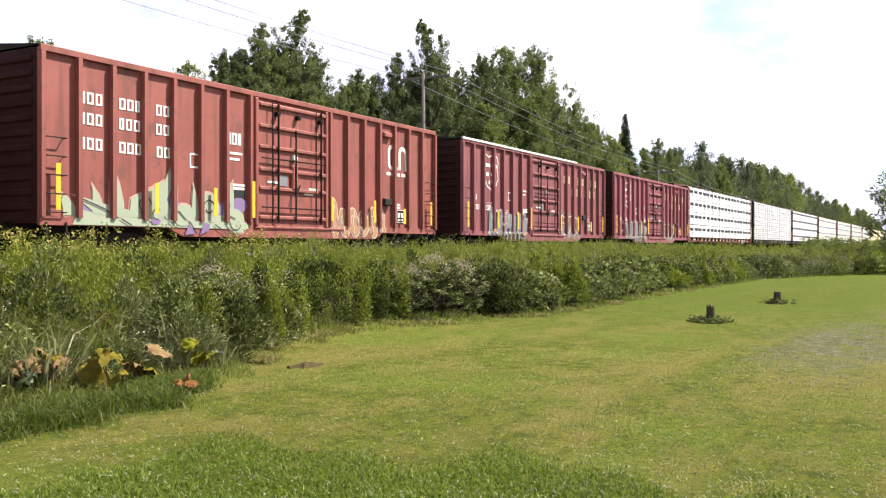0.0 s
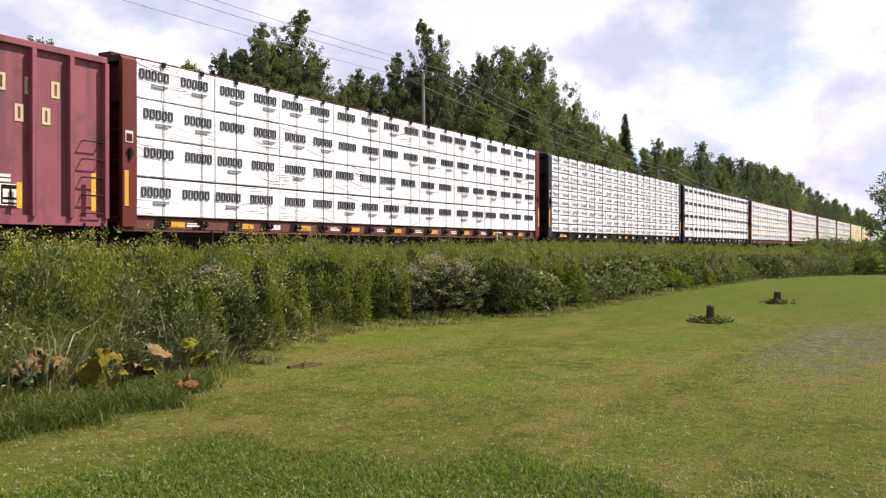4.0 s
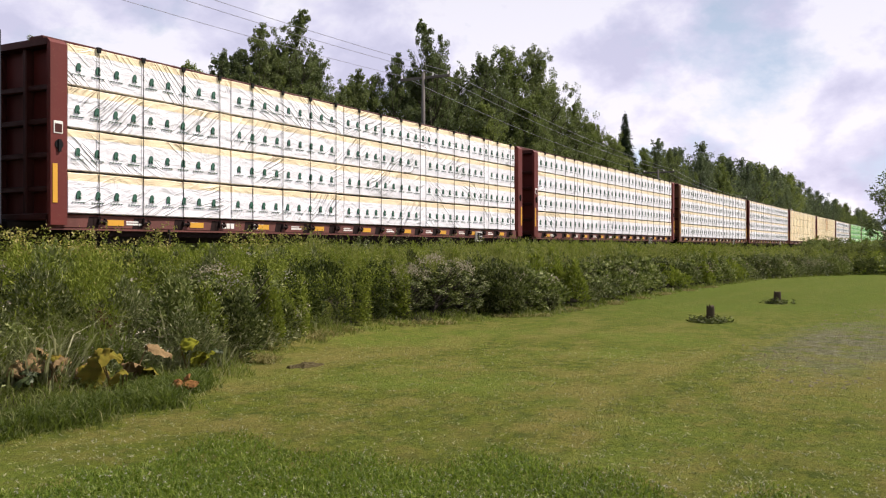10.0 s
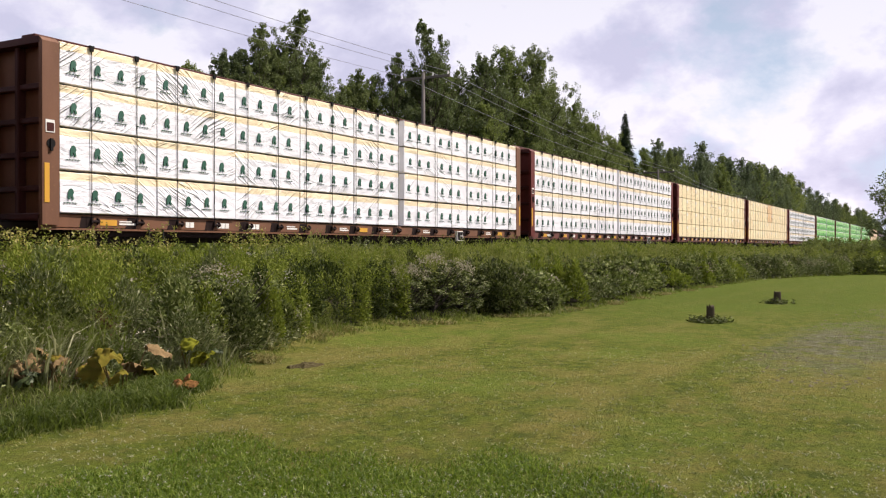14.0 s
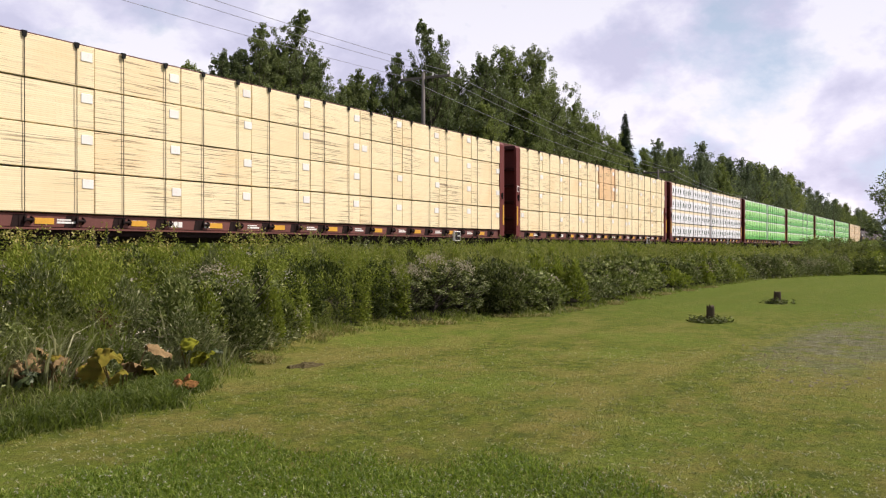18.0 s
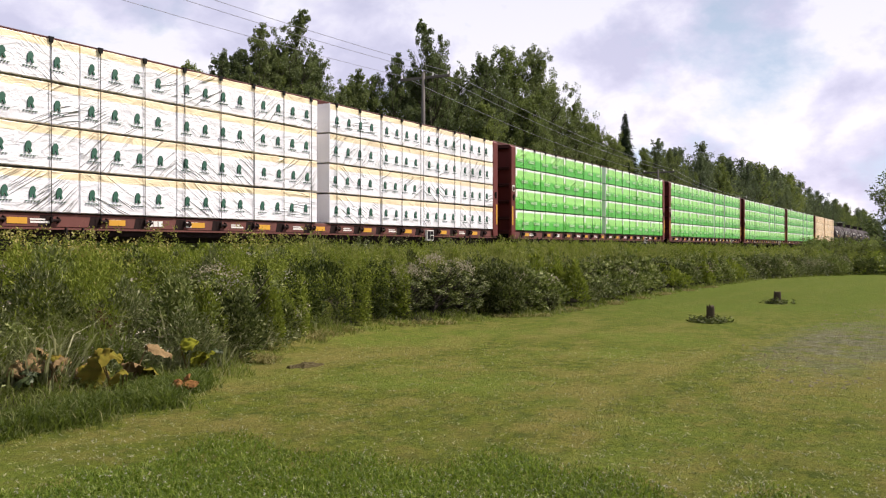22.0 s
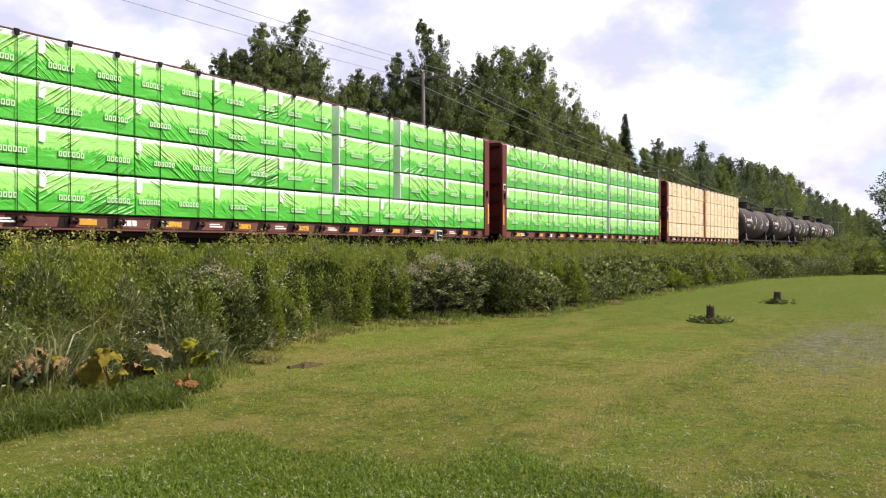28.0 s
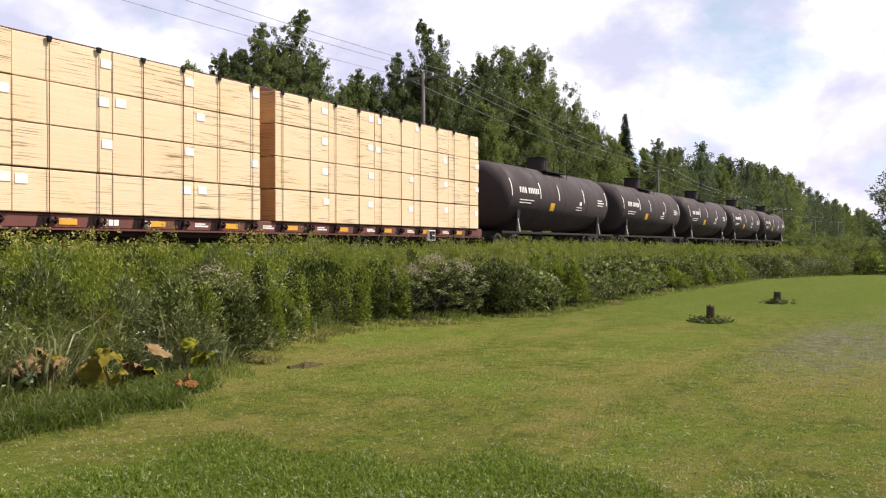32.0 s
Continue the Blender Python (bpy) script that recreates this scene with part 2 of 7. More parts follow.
def mat_wrap(name, lower, upper, band_at, soft, crease=1.0, rough=0.36, slant=42, skyline=None, billow=1.6):
    """Plastic lumber wrap: two colours by height in the bundle, taut creases."""
    m, nt, bsdf, N, L = nodes_of(name)
    tc = N("ShaderNodeTexCoord")
    sep = N("ShaderNodeSeparateXYZ")
    L(tc.outputs["Object"], sep.inputs[0])
    v = coords(nt)
    wob = noise_node(nt, v, 1.6, 3)
    ad = N("ShaderNodeMath"); ad.operation = 'MULTIPLY_ADD'
    L(wob, ad.inputs[0]); ad.inputs[1].default_value = soft * 2.2
    L(sep.outputs[2], ad.inputs[2])
    fac = ramp(nt, ad.outputs[0], [(max(0, band_at), (0, 0, 0)), (min(1, band_at + max(0.02, soft)), (1, 1, 1))])
    col = mix(nt, fac, lower, upper)
    if skyline:
        # a jagged darker print along the lower half, a white strip along the top
        mp = N("ShaderNodeMapping"); mp.inputs["Scale"].default_value = (9, 1, 1.2)
        L(v, mp.inputs["Vector"])
        spikes = noise_node(nt, mp.outputs[0], 1.0, 4, 0.7)
        ad2 = N("ShaderNodeMath"); ad2.operation = 'MULTIPLY_ADD'
        L(spikes, ad2.inputs[0]); ad2.inputs[1].default_value = -0.55
        L(sep.outputs[2], ad2.inputs[2])
        col = mix(nt, ramp(nt, ad2.outputs[0], [(0.13, (1, 1, 1)), (0.17, (0, 0, 0))]), col, skyline)
        col = mix(nt, ramp(nt, sep.outputs[2], [(0.74, (0, 0, 0)), (0.8, (1, 1, 1))]), col, (0.76, 0.8, 0.74))
    dirt = noise_node(nt, v, 0.9, 5)
    col = mix(nt, ramp(nt, dirt, [(0.55, (0, 0, 0)), (0.85, (0.25, 0.25, 0.25))]), col, (0.55, 0.53, 0.5), 'MULTIPLY')
    L(col, bsdf.inputs["Base Color"])
    bsdf.inputs["Roughness"].default_value = rough
    # taut folds fan out slantwise, each bundle in its own way
    info = N("ShaderNodeObjectInfo")
    turn = noise_node(nt, v, 0.45, 1)
    folds = []
    # they slope one way or the other, seldom between
    sway = ramp(nt, info.outputs["Random"], [(0.0, (0, 0, 0)), (0.46, (0.22,) * 3), (0.5, (0.78,) * 3), (1.0, (1, 1, 1))])
    for fan, sc in ((0.5, (0.3, 1, 5.0)), (0.45, (0.26, 1, 2.6))):
        a = N("ShaderNodeMath"); a.operation = 'MULTIPLY_ADD'
        L(sway, a.inputs[0])
        a.inputs[1].default_value, a.inputs[2].default_value = radians(2 * slant), radians(-slant) - fan * 0.5
        b = N("ShaderNodeMath"); b.operation = 'MULTIPLY_ADD'
        L(turn, b.inputs[0]); b.inputs[1].default_value = fan
        L(a.outputs[0], b.inputs[2])
        rot = N("ShaderNodeVectorRotate"); rot.rotation_type = 'Y_AXIS'
        L(tc.outputs["Object"], rot.inputs["Vector"]); L(b.outputs[0], rot.inputs["Angle"])
        rot.inputs["Center"].default_value = (1.2, 0, 0.4)
        mp = N("ShaderNodeMapping")
        mp.inputs["Scale"].default_value = sc
        L(rot.outputs[0], mp.inputs["Vector"])
        sh = N("ShaderNodeVectorMath"); sh.operation = 'ADD'
        L(mp.outputs[0], sh.inputs[0])
        off = N("ShaderNodeCombineXYZ")
        k = N("ShaderNodeMath"); k.operation = 'MULTIPLY'; k.inputs[1].default_value = 91.0
        L(info.outputs["Random"], k.inputs[0])
        for q in (0, 1, 2):
            L(k.outputs[0], off.inputs[q])
        L(off.outputs[0], sh.inputs[1])
        cr = noise_node(nt, sh.outputs[0], 1.0, 2.0, 0.5, 0.15)
        folds.append(ramp(nt, cr, [(0.44, (0, 0, 0)), (0.48, (0.2, 0.2, 0.2)), (0.5, (1, 1, 1)), (0.52, (0.2, 0.2, 0.2)), (0.57, (0, 0, 0))]))
    both = mix(nt, 1.0, folds[0], folds[1], 'ADD')
    mask = ramp(nt, noise_node(nt, v, 0.7, 2), [(0.47, (0.03, 0.03, 0.03)), (0.68, (1, 1, 1))])
    # soft billows of slack film between the folds
    mp = N("ShaderNodeMapping")
    mp.inputs["Scale"].default_value = (1.3, 1, 3.4)
    L(v, mp.inputs["Vector"])
    slack = mix(nt, 1.0, noise_node(nt, mp.outputs[0], 1.4, 5, 0.55, 0.6), (billow,) * 3, 'MULTIPLY')
    L(bump(nt, mix(nt, 1.0, mix(nt, 1.0, both, mask, 'MULTIPLY'), slack, 'ADD'), 1.0, 0.075 * crease), bsdf.inputs["Normal"])
    return m


WRAP_WHITE = mat_wrap("white_wrap", (0.78, 0.78, 0.8), (0.8, 0.8, 0.81), 0.5, 0.3, 0.34, slant=10, billow=1.0)
WRAP_CREASED = mat_wrap("creased_white_wrap", (0.78, 0.78, 0.8), (0.8, 0.8, 0.81), 0.5, 0.3, 0.8, slant=34, billow=1.8)
WRAP_BANDED = mat_wrap("white_wrap_yellow_top", (0.78, 0.78, 0.81), (0.8, 0.67, 0.44), 0.71, 0.02, 0.6, billow=1.2)
WRAP_GREEN = mat_wrap("green_wrap", (0.14, 0.55, 0.06), (0.29, 0.66, 0.15), 0.5, 0.25, 0.8, skyline=(0.06, 0.42, 0.03), billow=0.6)
WRAP_GREEN_RIM = mat_wrap("pale_green_rim", (0.72, 0.78, 0.7), (0.75, 0.8, 0.7), 0.5, 0.2, 0.5, billow=0.45)


def mat_lumber(name="bare_lumber", pale=(0.82, 0.715, 0.47), deep=(0.77, 0.64, 0.385)):
    """Cut boards in layers, with dark gaps between some of them."""
    m, nt, bsdf, N, L = nodes_of(name)
    v = coords(nt)
    br = N("ShaderNodeTexBrick")
    br.offset, br.squash = 0.37, 1.0
    for k, val in (("Scale", 1.0), ("Mortar Size", 0.0035), ("Mortar Smooth", 0.4), ("Bias", 0.0), ("Brick Width", 2.44), ("Row Height", 0.0405)):
        br.inputs[k].default_value = val
    br.inputs["Color1"].default_value = (*pale, 1)
    br.inputs["Color2"].default_value = (*deep, 1)
    br.inputs["Mortar"].default_value = (0.5, 0.33, 0.16, 1)
    tc = N("ShaderNodeTexCoord")
    sp = N("ShaderNodeSeparateXYZ"); L(tc.outputs["Object"], sp.inputs[0])
    cb = N("ShaderNodeCombineXYZ")
    L(sp.outputs[0], cb.inputs[0]); L(sp.outputs[2], cb.inputs[1])
    L(cb.outputs[0], br.inputs["Vector"])
    mp = N("ShaderNodeMapping"); mp.inputs["Scale"].default_value = (0.8, 1, 46)
    L(v, mp.inputs["Vector"])
    gap = noise_node(nt, mp.outputs[0], 1.0, 3, 0.5)
    dark = ramp(nt, gap, [(0.585, (0, 0, 0)), (0.61, (0.8, 0.8, 0.8))])
    grain = noise_node(nt, mp.outputs[0], 3.0, 4)
    col = mix(nt, 0.35, br.outputs[0], ramp(nt, grain, [(0.3, tuple(0.88 * c for c in deep)), (0.7, tuple(1.05 * c for c in pale))]))
    big = noise_node(nt, v, 0.5, 2)
    col = mix(nt, ramp(nt, big, [(0.5, (0, 0, 0)), (0.8, (0.4, 0.4, 0.4))]), col, (0.7, 0.44, 0.2))
    info = N("ShaderNodeObjectInfo")
    col = mix(nt, ramp(nt, info.outputs["Random"], [(0.55, (0, 0, 0)), (1.0, (0.35, 0.35, 0.35))]), col, tuple(0.92 * c for c in deep))
    # some bundles show more open gaps between their boards
    open_ = ramp(nt, noise_node(nt, v, 0.55, 1), [(0.38, (0.1, 0.1, 0.1)), (0.62, (1, 1, 1))])
    dark = mix(nt, 1.0, dark, open_, 'MULTIPLY')
    col = mix(nt, dark, col, (0.1, 0.055, 0.025))
    L(col, bsdf.inputs["Base Color"])
    bsdf.inputs["Roughness"].default_value = 0.75
    L(bump(nt, dark, -0.6, 0.02), bsdf.inputs["Normal"])
    return m


LUMBER = mat_lumber()
LUMBER_ROSY = mat_lumber("rosy_lumber", (0.74, 0.575, 0.39), (0.7, 0.525, 0.33))
LUMBER_RED = mat_lumber("reddish_lumber", (0.72, 0.5, 0.28), (0.68, 0.45, 0.24))
# end faces coloured darker than the boards, as shade in the load's gap
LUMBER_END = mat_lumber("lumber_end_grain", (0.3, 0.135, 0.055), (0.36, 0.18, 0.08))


def mat_boxcar(name, base, stain):
    """Faded, stained boxcar paint."""
    m, nt, bsdf, N, L = nodes_of(name)
    v = coords(nt, (1, 1, 0.22), jitter=False)
    big = noise_node(nt, v, 1.2, 5)
    fine = noise_node(nt, coords(nt, jitter=False), 26, 6, 0.7)
    col = mix(nt, ramp(nt, big, [(0.4, (0, 0, 0)), (0.75, (0.7, 0.7, 0.7))]), base, stain)
    # chalky fading, dark runs of dirt, rusty patches
    chalk = noise_node(nt, coords(nt, jitter=False), 0.9, 4, 0.6)
    col = mix(nt, ramp(nt, chalk, [(0.45, (0, 0, 0)), (0.75, (0.45, 0.45, 0.45))]), col, tuple(min(1, 1.2 * c + 0.015) for c in base))
    runs = noise_node(nt, coords(nt, (3.5, 3.5, 0.2), jitter=False), 1.0, 3, 0.5)
    col = mix(nt, ramp(nt, runs, [(0.5, (0, 0, 0)), (0.72, (0.5, 0.5, 0.5))]), col, tuple(0.4 * c for c in stain))
    patch = noise_node(nt, coords(nt, (1, 1, 0.8), jitter=False), 1.7, 6, 0.7)
    col = mix(nt, ramp(nt, patch, [(0.55, (0, 0, 0)), (0.64, (0.55, 0.55, 0.55))]), col, (0.1, 0.04, 0.025))
    col = mix(nt, ramp(nt, fine, [(0.62, (0, 0, 0)), (0.78, (0.5, 0.5, 0.5))]), col, (0.3, 0.17, 0.13))

    L(col, bsdf.inputs["Base Color"])
    L(ramp(nt, big, [(0.3, (0.5,) * 3), (0.7, (0.8,) * 3)]), bsdf.inputs["Roughness"])
    L(bump(nt, fine, 0.2, 0.01), bsdf.inputs["Normal"])
    return m


BOX_A = mat_boxcar("boxcar_red_paint", (0.25, 0.066, 0.05), (0.16, 0.046, 0.037))
BOX_B = mat_boxcar("boxcar_maroon_paint", (0.225, 0.063, 0.07), (0.145, 0.044, 0.05))
# end-wall paint darkened to stand in for the shade between cars
END_SHADED = mat_worn("grimy_end_paint", (0.035, 0.013, 0.012), (0.022, 0.011, 0.01), (0.06, 0.03, 0.022), 0.75)
END_SHADED.node_tree.nodes["Principled BSDF"].inputs["Specular IOR Level"].default_value = 0.1
BOX_C = mat_boxcar("boxcar_wine_paint", (0.25, 0.064, 0.082), (0.16, 0.045, 0.056))
FADED_CREAM = mat_worn("faded_cream_lettering", (0.55, 0.46, 0.27), (0.4, 0.26, 0.16), (0.24, 0.1, 0.08), 0.7)
GALVANISED = mat_worn("galvanised_edge", (0.62, 0.62, 0.62), (0.42, 0.4, 0.38), (0.3, 0.27, 0.25), 0.6)
SPRAY_RUST = mat_worn("spray_rust_brown", (0.2, 0.1, 0.075), (0.14, 0.06, 0.045), (0.3, 0.2, 0.15), 0.7)
SPRAY_GREEN = mat_worn("spray_pale_green", (0.3, 0.35, 0.25), (0.24, 0.28, 0.23), (0.4, 0.42, 0.35), 0.6)
SPRAY_VIOLET = mat_worn("spray_violet", (0.19, 0.13, 0.26), (0.15, 0.1, 0.2), (0.27, 0.2, 0.32), 0.6)
SPRAY_DARK = mat_worn("spray_dark", (0.03, 0.022, 0.04), (0.05, 0.03, 0.045), (0.02, 0.02, 0.02), 0.6)
SPRAY_PINK = mat_worn("spray_pink_rim", (0.5, 0.26, 0.22), (0.4, 0.2, 0.17), (0.58, 0.36, 0.3), 0.6)
SPRAY_OCHRE = mat_worn("spray_ochre", (0.36, 0.2, 0.1), (0.26, 0.12, 0.07), (0.45, 0.28, 0.16), 0.6)
SPRAY_GREY = mat_worn("spray_silver", (0.2, 0.19, 0.2), (0.12, 0.11, 0.12), (0.32, 0.31, 0.31), 0.5)
SPRAY_CREAM = mat_worn("spray_cream", (0.52, 0.48, 0.42), (0.4, 0.36, 0.32), (0.58, 0.56, 0.5), 0.6)


def lawn_colour(nt, v, fine):
    """Dry, plain and lush grass in patches; fine: the small variation."""
    mid = noise_node(nt, v, 0.9, 6, 0.7)
    big = noise_node(nt, v, 0.3, 4, 0.6)
    mp = nt.nodes.new("ShaderNodeMapping")
    mp.inputs["Rotation"].default_value = (0, 0, radians(-24))
    mp.inputs["Scale"].default_value = (0.12, 0.7, 1)
    nt.links.new(v, mp.inputs["Vector"])
    bands = noise_node(nt, mp.outputs[0], 1.0, 4, 0.6)
    tuft = noise_node(nt, v, 4.5, 6, 0.75)
    base = ramp(nt, fine, [(0.1, (0.047, 0.06, 0.0135)), (0.5, (0.088, 0.103, 0.0158)), (0.9, (0.147, 0.16, 0.026))])
    base = mix(nt, ramp(nt, tuft, [(0.46, (0, 0, 0)), (0.6, (0.8, 0.8, 0.8))]), base, (0.036, 0.051, 0.0125))
    dry = ramp(nt, fine, [(0.2, (0.103, 0.091, 0.0262)), (0.8, (0.183, 0.159, 0.049))])
    lush = ramp(nt, fine, [(0.2, (0.055, 0.08, 0.0145)), (0.8, (0.127, 0.161, 0.025))])
    col = mix(nt, ramp(nt, mid, [(0.48, (0, 0, 0)), (0.62, (0.75, 0.75, 0.75))]), base, dry)
    col = mix(nt, ramp(nt, bands, [(0.5, (0, 0, 0)), (0.64, (0.65, 0.65, 0.65))]), col, dry)
    col = mix(nt, ramp(nt, big, [(0.36, (0.8, 0.8, 0.8)), (0.52, (0, 0, 0))]), col, lush)
    # thin worn spots and denser tufts a hand or two across
    spot = noise_node(nt, v, 2.4, 6, 0.75)
    col = mix(nt, ramp(nt, spot, [(0.52, (0, 0, 0)), (0.62, (0.6, 0.6, 0.6))]), col, dry)
    col = mix(nt, ramp(nt, spot, [(0.36, (0.5, 0.5, 0.5)), (0.45, (0, 0, 0))]), col, (0.047, 0.067, 0.0125))
    # greener towards the far end
    sep = nt.nodes.new("ShaderNodeSeparateXYZ")
    nt.links.new(v, sep.inputs[0])
    along = nt.nodes.new("ShaderNodeMapRange")
    along.inputs[1].default_value, along.inputs[2].default_value, along.inputs[4].default_value = 12.0, 26.0, 0.7
    nt.links.new(sep.outputs[0], along.inputs[0])
    deep = ramp(nt, fine, [(0.2, (0.0415, 0.06356, 0.01214)), (0.8, (0.08092, 0.1123, 0.01546))])
    return mix(nt, along.outputs[0], col, deep), mid


def mat_ground():
    """Mown lawn with dry and lush patches, gravelly worn ground."""
    m, nt, bsdf, N, L = nodes_of("lawn_ground")
    tc = N("ShaderNodeTexCoord")
    v = tc.outputs["Object"]
    fine = noise_node(nt, v, 24, 8, 0.8)
    stretch = ramp(nt, fine, [(0.3, (0, 0, 0)), (0.7, (1, 1, 1))])
    col, mid = lawn_colour(nt, v, stretch)
    # worn patch with bare earth and pebbles
    off = N("ShaderNodeVectorMath"); off.operation = 'SUBTRACT'; off.inputs[1].default_value = (16.5, 1.5, 0)
    L(v, off.inputs[0])
    sc = N("ShaderNodeVectorMath"); sc.operation = 'MULTIPLY'; sc.inputs[1].default_value = (0.1, 0.42, 0)
    L(off.outputs[0], sc.inputs[0])
    ln = N("ShaderNodeVectorMath"); ln.operation = 'LENGTH'; L(sc.outputs[0], ln.inputs[0])
    ad = N("ShaderNodeMath"); ad.operation = 'MULTIPLY_ADD'
    L(mid, ad.inputs[0]); ad.inputs[1].default_value = 0.9; L(ln.outputs["Value"], ad.inputs[2])
    worn = ramp(nt, ad.outputs[0], [(0.0, (1, 1, 1)), (0.7, (0.85, 0.85, 0.85)), (1.0, (0, 0, 0))])
    wm = N("ShaderNodeMath"); wm.operation = 'MULTIPLY'
    L(worn, wm.inputs[0])
    L(ramp(nt, noise_node(nt, v, 1.7, 8, 0.8), [(0.44, (0.1, 0.1, 0.1)), (0.52, (0.95, 0.95, 0.95))]), wm.inputs[1])
    col = mix(nt, wm.outputs[0], col, ramp(nt, noise_node(nt, v, 5, 8, 0.9), [(0.4, (0.03, 0.028, 0.017)), (0.5, (0.105, 0.1, 0.07)), (0.68, (0.2, 0.19, 0.15))]))
    L(col, bsdf.inputs["Base Color"])
    bsdf.inputs["Roughness"].default_value = 0.9
    bsdf.inputs["Specular IOR Level"].default_value = 0.02
    L(bump(nt, fine, 0.9, 0.03), bsdf.inputs["Normal"])
    return m


def mat_blades():
    m, nt, bsdf, N, L = nodes_of("lawn_blades")
    tc = N("ShaderNodeTexCoord")
    geo = N("ShaderNodeNewGeometry")
    col, mid = lawn_colour(nt, tc.outputs["Object"], ramp(nt, geo.outputs["Random Per Island"], [(0.0, (0.3,) * 3), (1.0, (1, 1, 1))]))
    L(col, bsdf.inputs["Base Color"])
    bsdf.inputs["Roughness"].default_value = 0.6
    bsdf.inputs["Specular IOR Level"].default_value = 0.05
    tr = N("ShaderNodeBsdfTranslucent")
    L(col, tr.inputs[0])
    ms = N("ShaderNodeMixShader"); ms.inputs[0].default_value = 0.35
    L(bsdf.outputs[0], ms.inputs[1]); L(tr.outputs[0], ms.inputs[2])
    L(ms.outputs[0], nt.nodes["Material Output"].inputs[0])
    return m


GROUND = mat_ground()
BALLAST = mat_worn("ballast_stone", (0.13, 0.115, 0.105), (0.08, 0.07, 0.06), (0.22, 0.2, 0.18), 0.9, scale=4, streak=False)
BARK = mat_worn("bark", (0.0715, 0.0605, 0.0495), (0.0385, 0.033, 0.0275), (0.11, 0.099, 0.088), 0.9)
STUMP_WOOD = mat_worn("weathered_stump", (0.06, 0.0468, 0.03), (0.021, 0.0168, 0.012), (0.144, 0.12, 0.09), 0.9)
LEAF_TREE = mat_leaf("tree_leaves", (0.09588, 0.1269, 0.03835), (0.1446, 0.1814, 0.05605), (0.2183, 0.2538, 0.0885), 0.32, 0.65, 0.3, 0.16, 0.15, 0.3)
LEAF_DARK = mat_leaf("dark_tree_leaves", (0.0751, 0.09918, 0.0425), (0.1091, 0.1389, 0.05951), (0.17, 0.2012, 0.09068), 0.3, 0.65, 0.25, 0.12, 0.15, 0.3)
LEAF_LIGHT = mat_leaf("light_tree_leaves", (0.06, 0.0736, 0.016), (0.084, 0.1, 0.0224), (0.116, 0.132, 0.036), 0.3, 0.6, 0.0, 0.2, 0.2, 0.35)
# grey-green leaves: distance haze is mixed into their colour
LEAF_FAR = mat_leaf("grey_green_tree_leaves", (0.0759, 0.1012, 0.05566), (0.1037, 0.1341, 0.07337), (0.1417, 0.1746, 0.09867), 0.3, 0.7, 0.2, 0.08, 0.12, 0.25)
NEEDLES = mat_leaf("spruce_needles", (0.0096, 0.0224, 0.0112), (0.016, 0.0336, 0.016), (0.028, 0.048, 0.024), 0.1)
LEAF_WEED = mat_leaf("weed_leaves", (0.1, 0.132, 0.017), (0.175, 0.215, 0.027), (0.27, 0.3, 0.055), 0.28, 0.55, glow=0.15, patchy=0.3)
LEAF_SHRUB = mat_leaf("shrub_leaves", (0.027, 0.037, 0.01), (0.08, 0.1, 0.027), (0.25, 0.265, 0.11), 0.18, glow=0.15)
GRASS_TALL = mat_leaf("tall_grass", (0.05865, 0.07935, 0.01104), (0.1173, 0.138, 0.03105), (0.2208, 0.207, 0.0966))
GRASS_LAWN = mat_blades()
BLOOM_YELLOW = mat_leaf("yellow_blooms", (0.2652, 0.2298, 0.0442), (0.3359, 0.3006, 0.0884), (0.4066, 0.3713, 0.1591), 0.2, glow=0.1)
BLOOM_PALE = mat_leaf("pale_blooms", (0.26, 0.22, 0.15), (0.36, 0.32, 0.23), (0.5, 0.46, 0.35), 0.2, glow=0.1)
BLOOM_WHITE = mat_leaf("white_blooms", (0.34, 0.3332, 0.272), (0.3944, 0.3808, 0.3128), (0.4488, 0.442, 0.374), 0.2)
LEAF_SAGE = mat_leaf("sage_weed_leaves", (0.05616, 0.07344, 0.02052), (0.1296, 0.1534, 0.05616), (0.3672, 0.3726, 0.2052), 0.2, glow=0.15, patchy=0.4)
LEAF_DUST = mat_leaf("dusty_shrub_leaves", (0.06, 0.08, 0.019), (0.14, 0.17, 0.046), (0.34, 0.36, 0.16), 0.24, glow=0.2, patchy=0.3)
GRASS_COARSE = mat_leaf("coarse_grass_blades", (0.13, 0.15, 0.06), (0.24, 0.255, 0.11), (0.44, 0.42, 0.26), glow=0.12, patchy=0.2)
GRASS_STRAW = mat_leaf("dry_straw", (0.132, 0.12, 0.036), (0.204, 0.18, 0.06), (0.336, 0.288, 0.12), 0.25, glow=0.05, patchy=0.2)
GRASS_DEEP = mat_leaf("deep_green_grass", (0.035, 0.055, 0.008), (0.07, 0.1, 0.016), (0.17, 0.2, 0.06), 0.36, glow=0.2)
# green darkened in colour to stand for the shade between stalks
LEAF_STEM_SHADED = mat_leaf("goldenrod_stem_leaves", (0.02, 0.03, 0.006), (0.042, 0.06, 0.012), (0.1, 0.125, 0.035), 0.2, glow=0.05)
LEAF_FEATHER = mat_leaf("feathery_olive_leaves", (0.112, 0.1288, 0.028), (0.1904, 0.2072, 0.0504), (0.3024, 0.3024, 0.1064), 0.35, glow=0.2, patchy=0.35)
SEED_BROWN = mat_leaf("rust_brown_seed", (0.07, 0.03, 0.014), (0.1, 0.045, 0.02), (0.15, 0.075, 0.035), 0.15, glow=0.0)
LEAF_TAN = mat_worn("withered_leaf", (0.185, 0.125, 0.06), (0.1, 0.066, 0.028), (0.26, 0.19, 0.11), 0.85, streak=False, scale=4)
